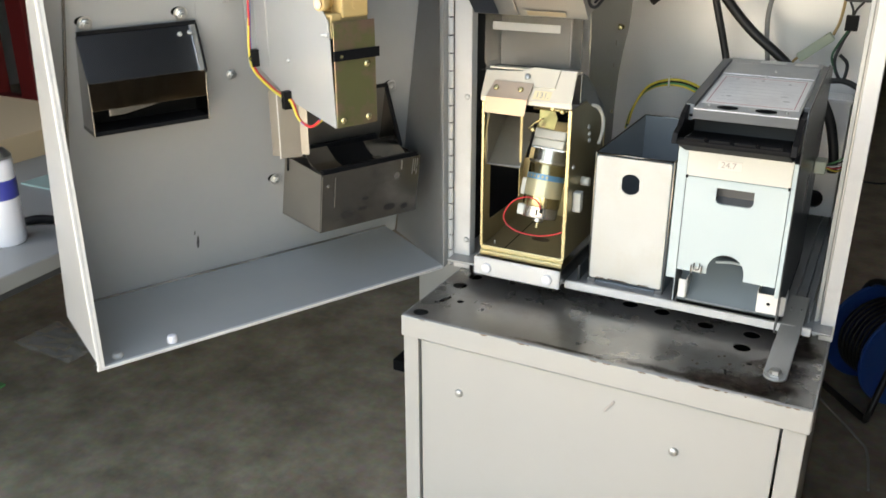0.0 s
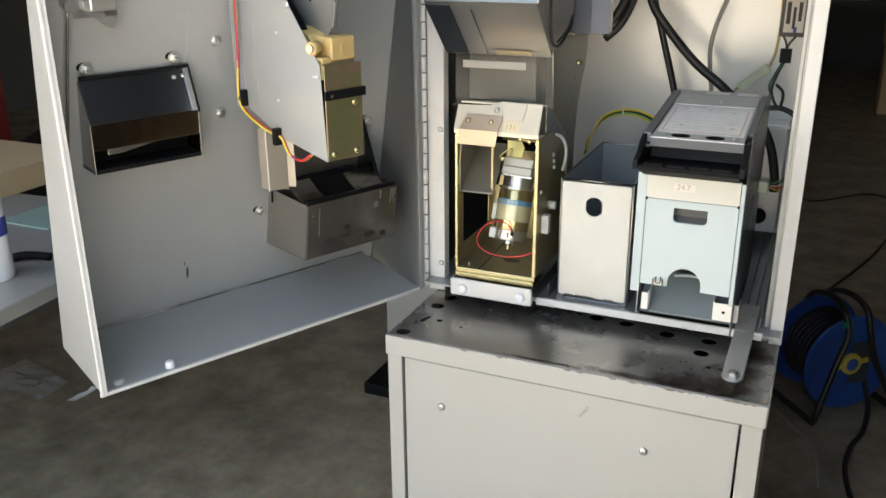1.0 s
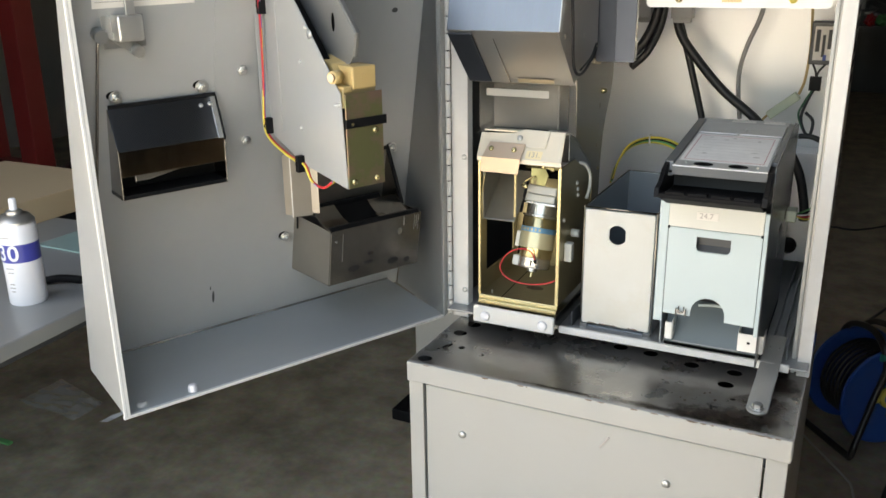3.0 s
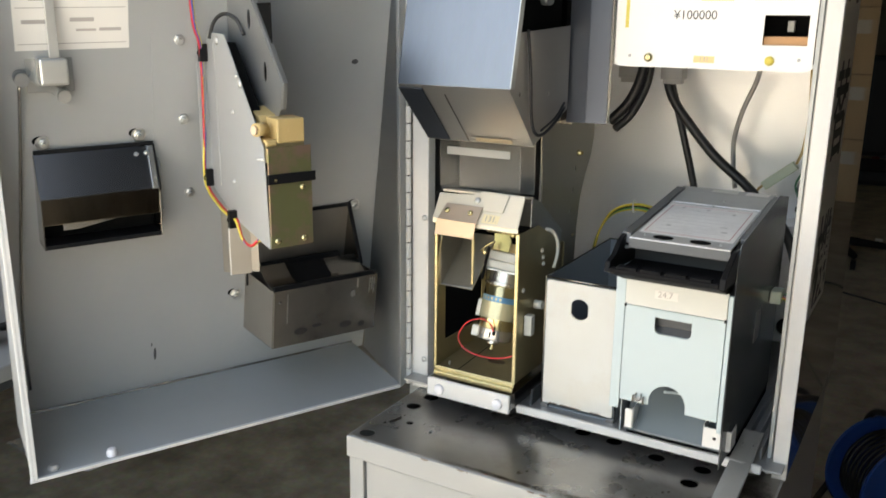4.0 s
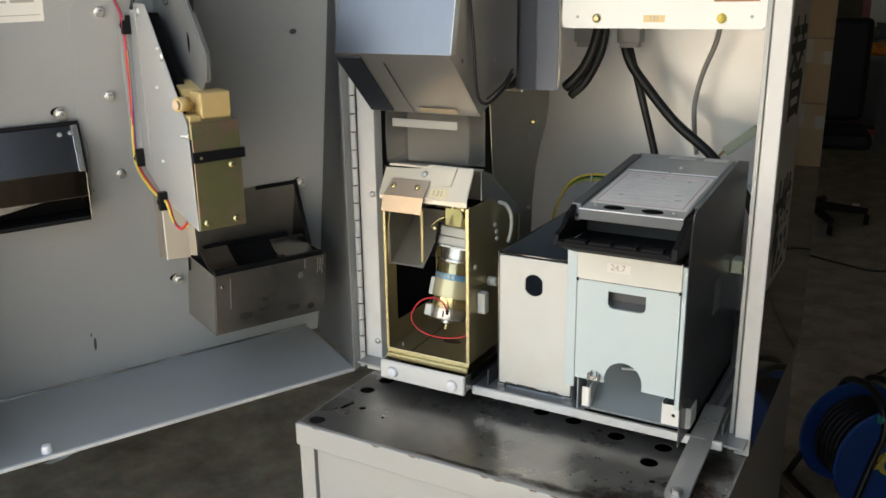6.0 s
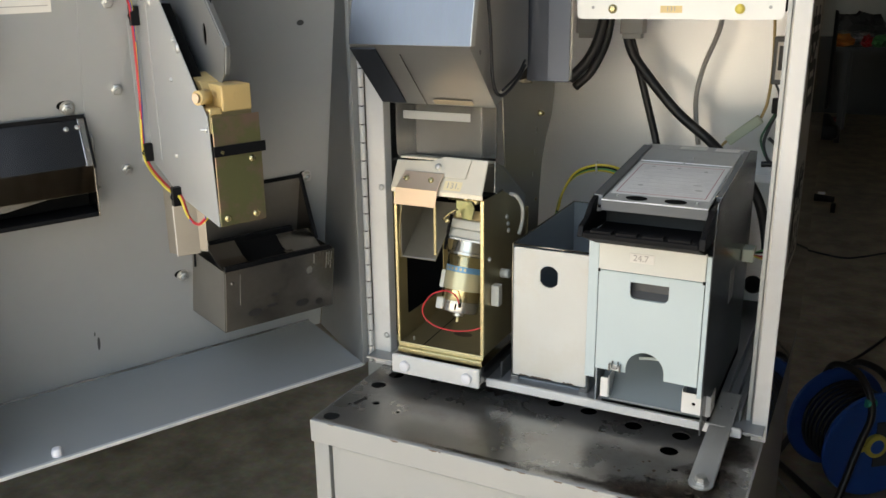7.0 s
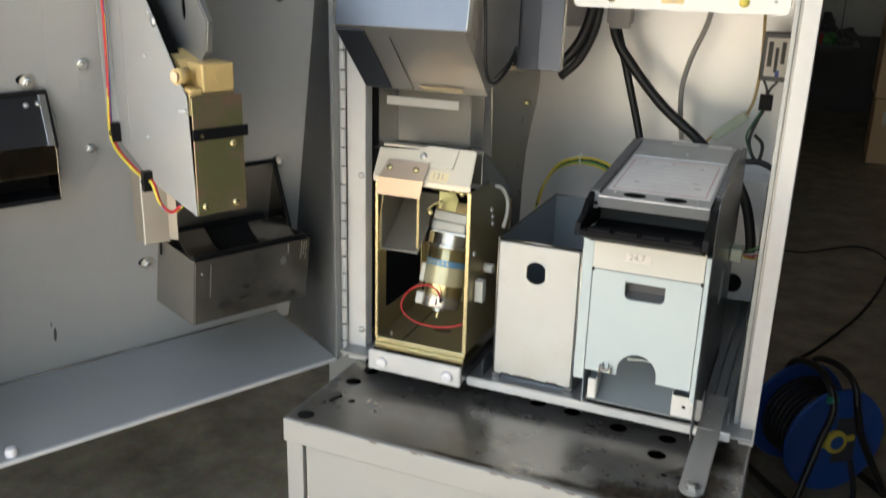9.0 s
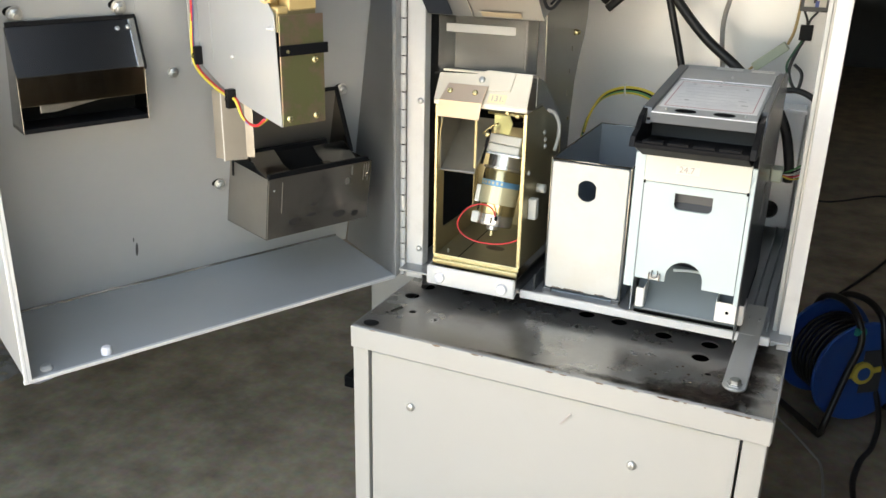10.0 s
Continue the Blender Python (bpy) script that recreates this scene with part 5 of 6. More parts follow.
    strip("print_bar", 0.066, 0.154, 1.289, 1.296, 0.0006, M_PAPER, r)
    strip("print_bar", 0.066, 0.154, 1.318, 1.325, 0.0006, M_PAPER, r)


upper_chute()


def steel_channel():
    t = thing("steel_channel", "brushed bluish steel channel standing in the cabinet", "channel")
    t.location = (0.008, 0.006, 0.008)
    part("outer_face", box(0.196, 0.228, 0.296, 0.298, 1.084, 1.5), M_CHANNEL, t)
    part("wing_face", prism([(0.228, 0.296), (0.260, 0.300), (0.260, 0.302), (0.228, 0.298)], XY, 1.084, 1.5), M_CHANNEL, t)
    part("channel_side", box(0.259, 0.261, 0.302, 0.312, 1.086, 1.5), M_STAIN, t)


steel_channel()


def control_panel():
    t = thing("control_panel", "white control panel with display windows and faded labels", "control panel")
    t.location = (0.01, 0.01, 0.012)
    y = 0.235
    x0, x1, z0, z1 = 0.288, 0.552, 1.172, 1.42
    wins = [rect_pts(a, b, c, d)[::-1] for a, b, c, d in ((0.341, 0.386, 1.272, 1.30), (0.403, 0.455, 1.272, 1.30), (0.470, 0.527, 1.274, 1.30), (0.488, 0.543, 1.205, 1.243))]
    pierced("panel_sheet", rect_pts(x0, x1, z0, z1, 0.007), wins, 0.002, front_at(y), mat("white_panel_paint", (0.84, 0.82, 0.77), 0.35, scale=4, fine=300, bump=0.02), t, "white enamelled panel sheet")
    part("panel_edge", prism([(y + 0.001, z0), (y + 0.03, z0), (y + 0.03, z0 + 0.002), (y + 0.001, z0 + 0.002)], YZ, x0 + 0.006, x1 - 0.006), M_WHITE, t)
    # black block so that the windows look into painted shade
    part("panel_shade", box(x0 + 0.004, x1 - 0.004, y + 0.05, y + 0.12, 1.18, 1.41), M_GAPSHADE, t)
    part("circuit_board", box(0.475, 0.548, y + 0.006, y + 0.04, 1.200, 1.216), mat("copper_board", (0.5, 0.25, 0.1), 0.45, scale=30), t, "orange-brown circuit board")
    part("board_part", box(0.512, 0.52, y + 0.03, y + 0.04, 1.222, 1.236), M_GREYWIRE, t)
    for k in range(2):
        part("grey_screen", box(0.398 + 0.067 * k, 0.46 + 0.072 * k, y + 0.006, y + 0.008, 1.264, 1.31), M_DARKGREY, t)
    for x, m in ((0.337, M_GOLD), (0.499, M_YELLOW)):
        screw((x, y - 0.001, 1.185), (0, -1, 0), 0.0062, m, t)
    for x in (0.31, 0.535):
        part("rivet", rod((x, y - 0.0015, 1.187), (x, y, 1.187), 0.0022, 10), M_GREYWIRE, t)
    lettering("amount_print", "¥100000", 0.0165, front_at(y - 0.0012) @ Matrix.Translation((0.398, 1.242, 0)), M_INK, t, 0.0001)
    part("amber_label", box(0.400, 0.428, y - 0.0014, y - 0.001, 1.180, 1.189), M_ORANGE, t, "amber number sticker")
    lettering("number", "131", 0.009, front_at(y - 0.0017) @ Matrix.Translation((0.414, 1.1845, 0)), M_INKPALE, t, 0.0001)
    for a, b, z in ((0.405, 0.447, 1.265), (0.474, 0.522, 1.266)):
        lab = part("faded_label", box(a, b, y - 0.0014, y - 0.001, z - 0.004, z + 0.0015), M_ORANGE, t, "faded amber label")
    part("faded_label", box(0.301, 0.306, y - 0.0014, y - 0.001, 1.225, 1.30), M_YELLOW, t, "faded yellow strip label")


control_panel()


# ---- cash box and bill unit ----
def cash_box():
    t = thing("cash_box", "slate grey open steel box with an aged white front", "cash box")
    x0, x1, y0, y1, z0, z1 = 0.2275, 0.3475, 0.1975, 0.475, 0.6565, 0.869
    m = front_at(0.196)
    pierced("front_plate", rect_pts(x0 + 0.003, x1 - 0.003, z0 + 0.008, z1 - 0.003, 0.003), [ring_pts(0.2845, 0.8265, 0.0155, 0.0165, 24, 0.0135)], 0.003, m, M_HOPFRONT, t, "aged white front plate with a finger hole")
    for k in range(14):
        rs = random.Random(70 + k)
        x, w = rs.uniform(x0 + 0.005, x1 - 0.02), rs.uniform(0.005, 0.018)
        part("rust_edge", prism([(x, z0 + 0.0082), (x + w, z0 + 0.0082), (x + w * 0.7, z0 + 0.0095), (x + w * 0.3, z0 + 0.0105)], XZ, 0.1942, 0.1946), M_RUST, t)
    bm = bmesh.new()
    add_box(bm, x0, x0 + 0.002, y0, y1, z0, z1)
    add_box(bm, x1 - 0.002, x1, y0, y1, z0, z1)
    add_box(bm, x0 + 0.002, x1 - 0.002, y1 - 0.002, y1, z0, z1)
    add_box(bm, x0 + 0.002, x1 - 0.002, y0 + 0.002, y1 - 0.002, z0, z0 + 0.002)
    part("box_shell", bm, M_SLATE, t, "slate grey box shell")
    part("rim_wire", tube([(x0, y0, z1), (x1, y0, z1), (x1, y1, z1), (x0, y1, z1), (x0, y0, z1)], 0.0016, 6, 1), M_STAIN_DARK, t)
    part("edge_wire", rod((x0, y0, z0), (x0, y0, z1), 0.0016, 6), M_STAIN_DARK, t)
    part("edge_wire", rod((x1, y0, z0), (x1, y0, z1), 0.0016, 6), M_STAIN_DARK, t)
    part("front_foot", box(x0, x0 + 0.012, y0 - 0.004, y0 + 0.004, z0 - 0.0005, z0 + 0.006), M_STAIN_DARK, t)
    part("front_foot", box(x1 - 0.012, x1, y0 - 0.004, y0 + 0.004, z0 - 0.0005, z0 + 0.006), M_STAIN_DARK, t)
    # black layer paints the shade below the box
    part("under_shade", box(x0, x1, y0 + 0.01, y1, 0.656, z0 - 0.0005), M_GAPSHADE, t)


cash_box()


M_SMUDGE = mat("grey_smudge", (0.55, 0.52, 0.48), 0.6)
M_TRAY = mat("slate_blue_tray", (0.11, 0.138, 0.148), 0.45, 0.0, bump=0.0)


def bill_unit():
    t = thing("bill_unit", "bill validator unit with pale blue front and black mouth", "bill validator")
    x0, x1 = 0.370, 0.5225
    yf = 0.104
    m = front_at(yf)
    arch = [(0.4495 + 0.0248 * math.cos(a), 0.7505 + 0.0255 * math.sin(a)) for a in (math.pi * (1 - k / 12) for k in range(13))]
    outer = [(0.3845, 0.744), (0.4247, 0.744)] + arch + [(0.4743, 0.742), (0.516, 0.741), (0.516, 0.8805), (0.3845, 0.8805)]
    slot = [(0.4255, 0.8695)] + [(0.4325 - 0.007 * math.cos(a), 0.854 - 0.007 * math.sin(a)) for a in (0, 0.5, 1.0, 1.57)] + [(0.467 + 0.007 * math.sin(a), 0.854 - 0.007 * math.cos(a)) for a in (0, 0.5, 1.0, 1.57)] + [(0.474, 0.8695)]
    pierced("blue_front", outer, [slot], 0.004, m, M_PALE, t, "pale blue front door with a hand slot")
    part("slot_flap", box(0.4255, 0.474, yf - 0.0024, yf - 0.0021, 0.8702, 0.8785), M_PALE, t)
    part("cream_strip", box(0.3835, 0.5165, yf - 0.002, yf + 0.002, 0.8812, 0.917), M_CREAMSTRIP, t, "cream upper strip", bevel=0.0008)
    part("front_lines", box(0.3835, 0.3844, yf - 0.0008, yf + 0.001, 0.746, 0.8808), M_DARKGREY, t, "dark gap beside the door")
    for x in (0.3848, 0.5153):
        part("hinge_pin", rod((x, yf - 0.003, 0.8785), (x, yf - 0.003, 0.8825), 0.0016, 8), M_BLACK, t)
    part("number_label", box(0.423, 0.454, yf - 0.0026, yf - 0.0021, 0.8955, 0.9075), M_PAPER, t)
    lettering("number", "24.7", 0.0115, front_at(yf - 0.003) @ Matrix.Translation((0.437, 0.9015, 0)), M_INKPALE, t, 0.0001)
    part("side_strip", box(x0, 0.3832, yf - 0.001, yf + 0.004, 0.729, 0.918), M_PALE, t, "pale blue left jamb")
    part("side_strip", box(0.5168, x1, yf - 0.001, yf + 0.004, 0.726, 0.914), M_PALE, t, "pale blue right jamb")
    part("jamb_edge", box(x1 + 0.0002, x1 + 0.0012, yf - 0.001, yf + 0.003, 0.726, 0.930), M_DARKGREY, t)
    # body
    Lz = lambda y: 0.970 + (y - 0.10) * 0.085
    bm = prism([(yf + 0.012, 0.79), (yf + 0.012, 0.90), (0.150, 0.93), (0.150, 0.966), (0.36, 0.985), (0.44, 0.975), (0.44, 0.676), (0.26, 0.676), (0.26, 0.79)], YZ, x0 + 0.002, x1 - 0.002, None)
    part("body_shell", bm, M_DARKGREY, t, "dark grey steel body", bevel=0.001)
    part("body_side", prism([(yf + 0.005, 0.672), (yf + 0.002, 0.955), (0.114, 0.978), (0.365, 0.999), (0.44, 0.985), (0.44, 0.672)], YZ, x1 - 0.0005, x1 + 0.0012), mat("grey_body_side", (0.11, 0.115, 0.115), 0.24, 0.3, scale=5, bump=0.0), t, "dark glossy body side")
    part("side_sticker", box(x1 + 0.0012, x1 + 0.0016, 0.262, 0.300, 0.80, 0.848), M_GREYWIRE, t)
    # black sheet paints the slot's depth as shade
    part("slot_shade", box(0.418, 0.482, yf + 0.0145, yf + 0.0165, 0.840, 0.878), M_GAPSHADE, t)
    part("slot_ledge", prism([(yf + 0.002, 0.8475), (yf + 0.014, 0.8555), (yf + 0.014, 0.8475)], YZ, 0.4245, 0.475), M_RAIL, t)
    # black mouth
    part("mouth_floor", prism([(0.047, 0.937), (0.047, 0.943), (0.056, 0.944), (0.085, 0.932), (0.150, 0.932), (0.150, 0.915), (0.104, 0.915)], YZ, 0.3775, 0.5145), M_MOUTHRIB, t, "black plastic bill mouth", bevel=0.001)
    for k in range(4):
        part("mouth_rib", box(0.386 + 0.031 * k, 0.412 + 0.031 * k, 0.049, 0.062, 0.9405, 0.9462), M_MOUTHRIB, t, bevel=0.001)
    part("mouth_cheek", prism([(0.047, 0.937), (0.050, 0.950), (0.075, 0.962), (0.102, 0.972), (0.150, 0.972), (0.150, 0.93)], YZ, 0.5146, 0.522), M_BLACK, t, bevel=0.001)
    part("mouth_cheek", prism([(0.047, 0.937), (0.052, 0.950), (0.072, 0.955), (0.090, 0.969), (0.112, 0.976), (0.150, 0.976), (0.150, 0.93)], YZ, 0.3705, 0.3774), M_BLACK, t, bevel=0.001)
    # black sheet, the mouth's inner shade put in as colour
    part("throat_shade", box(0.3775, 0.5145, 0.1505, 0.153, 0.93, 0.965), M_GAPSHADE, t)
    part("mouth_brow", prism([(0.106, 0.958), (0.1045, 0.964), (0.150, 0.968), (0.150, 0.960)], YZ, 0.378, 0.514), M_BLACK, t)
    # sloping top lid with its printed sheet
    lid = part("top_lid", prism([(0.102, Lz(0.102)), (0.284, Lz(0.284)), (0.284, Lz(0.284) + 0.003), (0.102, Lz(0.102) + 0.003)], YZ, 0.384, 0.513), M_LIDPLATE, t, "bare metal lid")
    part("lid_front", prism([(0.0985, 0.9595), (0.1015, Lz(0.1) + 0.0026), (0.1035, Lz(0.1) + 0.0026), (0.1005, 0.9595)], YZ, 0.3835, 0.5135), M_LIDFRONT, t, "bare metal front edge of the lid")
    # thin white rods, a painted glint on the lid's edges
    part("lid_edge_glint", rod((0.3835, 0.1012, Lz(0.1) + 0.0026), (0.5135, 0.1012, Lz(0.1) + 0.0026), 0.0009, 6), M_CANWHITE, t)
    part("lid_edge_glint", rod((0.386, 0.285, Lz(0.285) + 0.0032), (0.511, 0.285, Lz(0.285) + 0.0032), 0.0009, 6), M_CANWHITE, t)
    part("lid_bar", prism([(0.286, Lz(0.286) - 0.002), (0.352, Lz(0.352) - 0.002), (0.352, Lz(0.352) + 0.003), (0.286, Lz(0.286) + 0.003)], YZ, 0.380, 0.512), M_LIDPLATE, t)
    part("rear_ledge", prism([(0.353, Lz(0.353) + 0.003), (0.378, Lz(0.378) + 0.003), (0.378, Lz(0.378) - 0.004), (0.353, Lz(0.353) - 0.004)], YZ, 0.376, 0.516), M_GREYWIRE, t)
    part("rear_paper", box(0.475, 0.508, 0.354, 0.374, Lz(0.37) + 0.003, Lz(0.37) + 0.0036), M_PAPER, t)
    part("rear_paper", box(0.425, 0.463, 0.354, 0.374, Lz(0.37) + 0.003, Lz(0.37) + 0.0036), M_CREAMSTRIP, t)
    part("side_rail", prism([(0.104, 0.956), (0.110, Lz(0.11) + 0.006), (0.360, Lz(0.36) + 0.006), (0.360, 0.962)], YZ, 0.3705, 0.3835), M_RAIL, t, "dark grey left rail of the lid", bevel=0.001)
    part("side_rail", prism([(0.150, 0.956), (0.150, Lz(0.15) + 0.003), (0.366, Lz(0.366) + 0.004), (0.366, 0.962)], YZ, 0.5135, 0.5215), M_RAIL, t, bevel=0.001)
    def flat(name, xa, xb, ya, yb, h0, h1, material, parent, lab=""):
        return part(name, prism([(ya, Lz(ya) + h0), (yb, Lz(yb) + h0), (yb, Lz(yb) + h1), (ya, Lz(ya) + h1)], YZ, xa, xb), material, parent, lab)
    sheet = flat("printed_sheet", 0.3875, 0.5095, 0.128, 0.276, 0.0032, 0.0036, M_SHEET, t, "off-white instruction sheet with a red border")
    for a, b, c, d in ((0.393, 0.504, 0.134, 0.1352), (0.393, 0.504, 0.266, 0.2672), (0.393, 0.394, 0.1352, 0.266), (0.503, 0.504, 0.1352, 0.266)):
        flat("red_border", a, b, c, d, 0.0037, 0.0039, M_FADEDRED, sheet)
    rs = random.Random(40)
    for k in range(7):
        c = 0.150 + 0.0155 * k
        flat("print_bar", 0.400 + rs.uniform(0, 0.006), 0.494 - 0.012 * (k % 3), c, c + 0.0022, 0.0037, 0.0039, M_FAINTINK, sheet)
    for k in range(7):
        x, y = rs.uniform(0.40, 0.50), rs.uniform(0.15, 0.26)
        part("smudge", prism(ring_pts(x, y, rs.uniform(0.002, 0.007), rs.uniform(0.001, 0.004), 9), lambda p, q, r: (p, q, Lz(q) + r), 0.0040, 0.0041), M_SMUDGE, lid)
    for x in (0.424, 0.472):
        part("lid_hole", prism(ring_pts(x, 0.1155, 0.0135, 0.0078), lambda p, q, r: (p, q, Lz(q) + r), 0.0031, 0.0036), M_GAPSHADE, t)
    for x, y in ((0.400, 0.116), (0.498, 0.114), (0.447, 0.279), (0.455, 0.31)):
        part("lid_pin", rod((x, y, Lz(y) + 0.003), (x, y, Lz(y) + 0.006), 0.0018, 8), M_ZINC, t)
    # tray below
    part("tray_floor", prism([(0.148, 0.679), (0.186, 0.738), (0.188, 0.738), (0.150, 0.676)], YZ, 0.3795, 0.520), M_TRAY, t, "slate blue tray floor")
    part("tray_edge", rod((0.393, 0.148, 0.6795), (0.493, 0.148, 0.6795), 0.0012, 6), M_MIDGREY, t)
    part("drum_band", tube([(0.425, 0.178, 0.7335), (0.450, 0.176, 0.7375), (0.478, 0.178, 0.7345)], 0.0022, 8, 4), M_PALE, t)
    part("tray_side", box(0.374, 0.376, 0.142, 0.26, 0.676, 0.728), M_SLATE, t)
    part("tray_side", box(x1 - 0.003, x1 - 0.001, 0.142, 0.26, 0.676, 0.728), M_SLATE, t)
    br = pierced("bracket", rect_pts(0.4925, 0.529, 0.6845, 0.7135, 0.002), [ring_pts(0.508, 0.699, 0.0026)], 0.0018, front_at(0.1405), M_WHITEPLATE, t, "bright white zinc bracket with a hole")
    part("bracket_shade", box(0.504, 0.512, 0.143, 0.145, 0.694, 0.704), M_GAPSHADE, br)
    part("bracket_return", box(0.4920, 0.4934, 0.1414, 0.170, 0.6845, 0.716), M_WHITEPLATE, t)
    part("bracket_return", box(0.5285, 0.530, 0.1414, 0.172, 0.6845, 0.7135), M_WHITEPLATE, t)
    part("bracket", box(0.382, 0.393, 0.1395, 0.1415, 0.6845, 0.7135), M_WHITEPLATE, t, bevel=0.001)
    part("bracket_return", box(0.3925, 0.394, 0.1415, 0.168, 0.6845, 0.716), M_WHITEPLATE, t)
    # black block fills the space below the unit as painted shade
    part("under_shade", box(0.374, x1, 0.176, 0.44, 0.6565, 0.6775), M_GAPSHADE, t)
    part("latch", tube([(0.408, yf - 0.003, 0.758), (0.408, yf - 0.007, 0.750), (0.415, yf - 0.007, 0.750), (0.415, yf - 0.003, 0.758)], 0.0011, 6, 2), M_STAIN_DARK, t, "small wire latch")
    part("latch_plate", box(0.4045, 0.4185, yf - 0.004, yf - 0.002, 0.7455, 0.7525), M_ZINC, t)
    for x in (0.4045, 0.4185):
        part("latch_ear", box(x - 0.001, x + 0.001, yf - 0.008, yf - 0.002, 0.7445, 0.755), M_STAIN_DARK, t)


bill_unit()


def lever_bar():
    t = thing("flat_lever_bar", "flat steel lever bar bolted on the base top", "bar")
    pts = [(0.5215, 0.064)] + [(0.537 + 0.0155 * math.cos(a), 0.062 + 0.0155 * math.sin(a)) for a in (math.pi * (1 + k / 8) for k in range(9))] + [(0.557, 0.236), (0.529, 0.236)]
    bm = bmesh.new()
    lo, hi = [], []
    for x, y in pts:
        z = 0.6315 + max(0, y - 0.075) * 0.28
        lo.append(bm.verts.new((x, y, z)))
        hi.append(bm.verts.new((x, y, z + 0.003)))
    bm.faces.new(lo)
    bm.faces.new(hi[::-1])
    for i in range(len(pts)):
        bm.faces.new((lo[i], lo[(i + 1) % len(pts)], hi[(i + 1) % len(pts)], hi[i]))
    part("bar", bm, mat("dull_lever_steel", (0.5, 0.5, 0.48), 0.4, 0.6, scale=14, fine=200, bump=0.03), t, bevel=0.0006)
    part("bolt_head", lathe([(0.011, 0), (0.011, 0.0015), (0.008, 0.002), (0.0075, 0.007), (0.006, 0.008)], 6, Matrix.Translation((0.537, 0.062, 0.635))), M_ZINC, t)


lever_bar()


def cabinet_wiring():
    for a, b, g in (((0.285, 0.60, 1.16), [(0.268, 0.6, 1.18), (0.281, 0.6, 1.12), (0.317, 0.6, 1.07), (0.370, 0.595, 1.014), (0.425, 0.59, 0.972), (0.460, 0.57, 0.945)], 0.0085), ((0.278, 0.6, 1.16), [(0.264, 0.61, 1.18), (0.284, 0.61, 1.12), (0.307, 0.61, 1.045), (0.333, 0.61, 0.955), (0.342, 0.59, 0.92)], 0.0065)):
        t = thing("black_cable", "thick black cable hanging behind the bill unit", "cable", group="cables in the cabinet")
        part("sheath", tube(b, g, 10, 6), M_RUBBER, t)
    t = thing("black_cable", "thick black cable looping beside the steel channel", "cable", group="cables in the cabinet")
    part("sheath", tube([(0.262, 0.5, 1.18), (0.252, 0.5, 1.14), (0.234, 0.5, 1.105), (0.205, 0.5, 1.075)], 0.009, 10, 5), M_RUBBER, t)
    part("sheath", tube([(0.270, 0.51, 1.18), (0.262, 0.51, 1.135), (0.243, 0.5, 1.09), (0.215, 0.5, 1.062)], 0.007, 10, 5), M_RUBBER, t)
    t = thing("grey_cable", "thin grey cable hanging on the cabinet back", "cable", group="cables in the cabinet")
    part("sheath", tube([(0.430, 0.62, 1.185), (0.421, 0.63, 1.145), (0.403, 0.63, 1.095), (0.393, 0.63, 1.045), (0.395, 0.63, 1.0), (0.402, 0.63, 0.955)], 0.0042, 8, 5), M_GREYWIRE, t)
    for x in (0.205, 0.283):
        c = thing("plug_block", "grey plastic plug block under the control panel", "connector")
        part("plug_body", box(x - 0.018, x + 0.022, 0.58, 0.61, 1.146, 1.19), M_GREYWIRE, c, bevel=0.002)
        part("plug_collar", box(x - 0.014, x + 0.018, 0.584, 0.606, 1.138, 1.146), M_GREYWIRE, c)
    t = thing("earth_cable", "yellow and green striped cable arching behind the cash box", "cable")
    arch = [(0.186, 0.5, 0.835), (0.195, 0.5, 0.87), (0.216, 0.5, 0.905), (0.250, 0.5, 0.921), (0.288, 0.5, 0.92), (0.325, 0.49, 0.905), (0.35, 0.47, 0.885)]
    for k, m in enumerate((M_YWIRE, M_GREENWIRE, M_BLACK, M_YWIRE)):
        part("wire", tube([(x + 0.002 * k, y - 0.002 * k, z + 0.0035 * k) for x, y, z in arch], 0.0022, 6, 5), m, t)
    part("cable_tie", box(0.258, 0.2605, 0.492, 0.503, 0.917, 0.938), M_WHITEWIRE, t)
    # inline connectors
    t = thing("inline_connector", "milky nylon inline connector on a tan wire", "connector")
    b = box(-0.032, 0.032, -0.008, 0.008, -0.008, 0.008, m=pose(0.481, 0.6, 0.990, 0, -40, 0))
    part("housing", b, M_NYLON, t, bevel=0.002)
    part("wire", tube([(0.506, 0.6, 1.012), (0.514, 0.6, 1.04), (0.517, 0.6, 1.10), (0.512, 0.61, 1.17)], 0.0025, 6, 5), M_TAN, t)
    part("wire", tube([(0.457, 0.6, 0.972), (0.449, 0.6, 0.964), (0.444, 0.59, 0.955)], 0.0025, 6, 5), M_TAN, t)
    t = thing("counter_module", "small dark counter module with a pale face", "counter")
    t.location = (0.040, 0.0, 0.016)
    part("case", box(0.476, 0.522, 0.594, 0.625, 1.052, 1.128), M_DARKGREY, t, bevel=0.002)
    part("face", box(0.482, 0.516, 0.5925, 0.594, 1.06, 1.12), M_PAPER, t)
    for a, b_, c, d in ((0.485, 0.492, 1.075, 1.114), (0.496, 0.501, 1.066, 1.105), (0.505, 0.511, 1.08, 1.114)):
        part("face_bar", box(a, b_, 0.592, 0.5925, c, d), M_INK, t)
    part("blue_mark", box(0.499, 0.505, 0.592, 0.5925, 1.06, 1.07), M_BLUEWIRE, t)
    part("lead", tube([(0.484, 0.6, 1.052), (0.49, 0.598, 1.04), (0.492, 0.598, 1.03)], 0.002, 6, 4), M_RUBBER, t)
    part("lead", tube([(0.505, 0.6, 1.052), (0.496, 0.598, 1.04), (0.493, 0.598, 1.03)], 0.002, 6, 4), M_RUBBER, t)
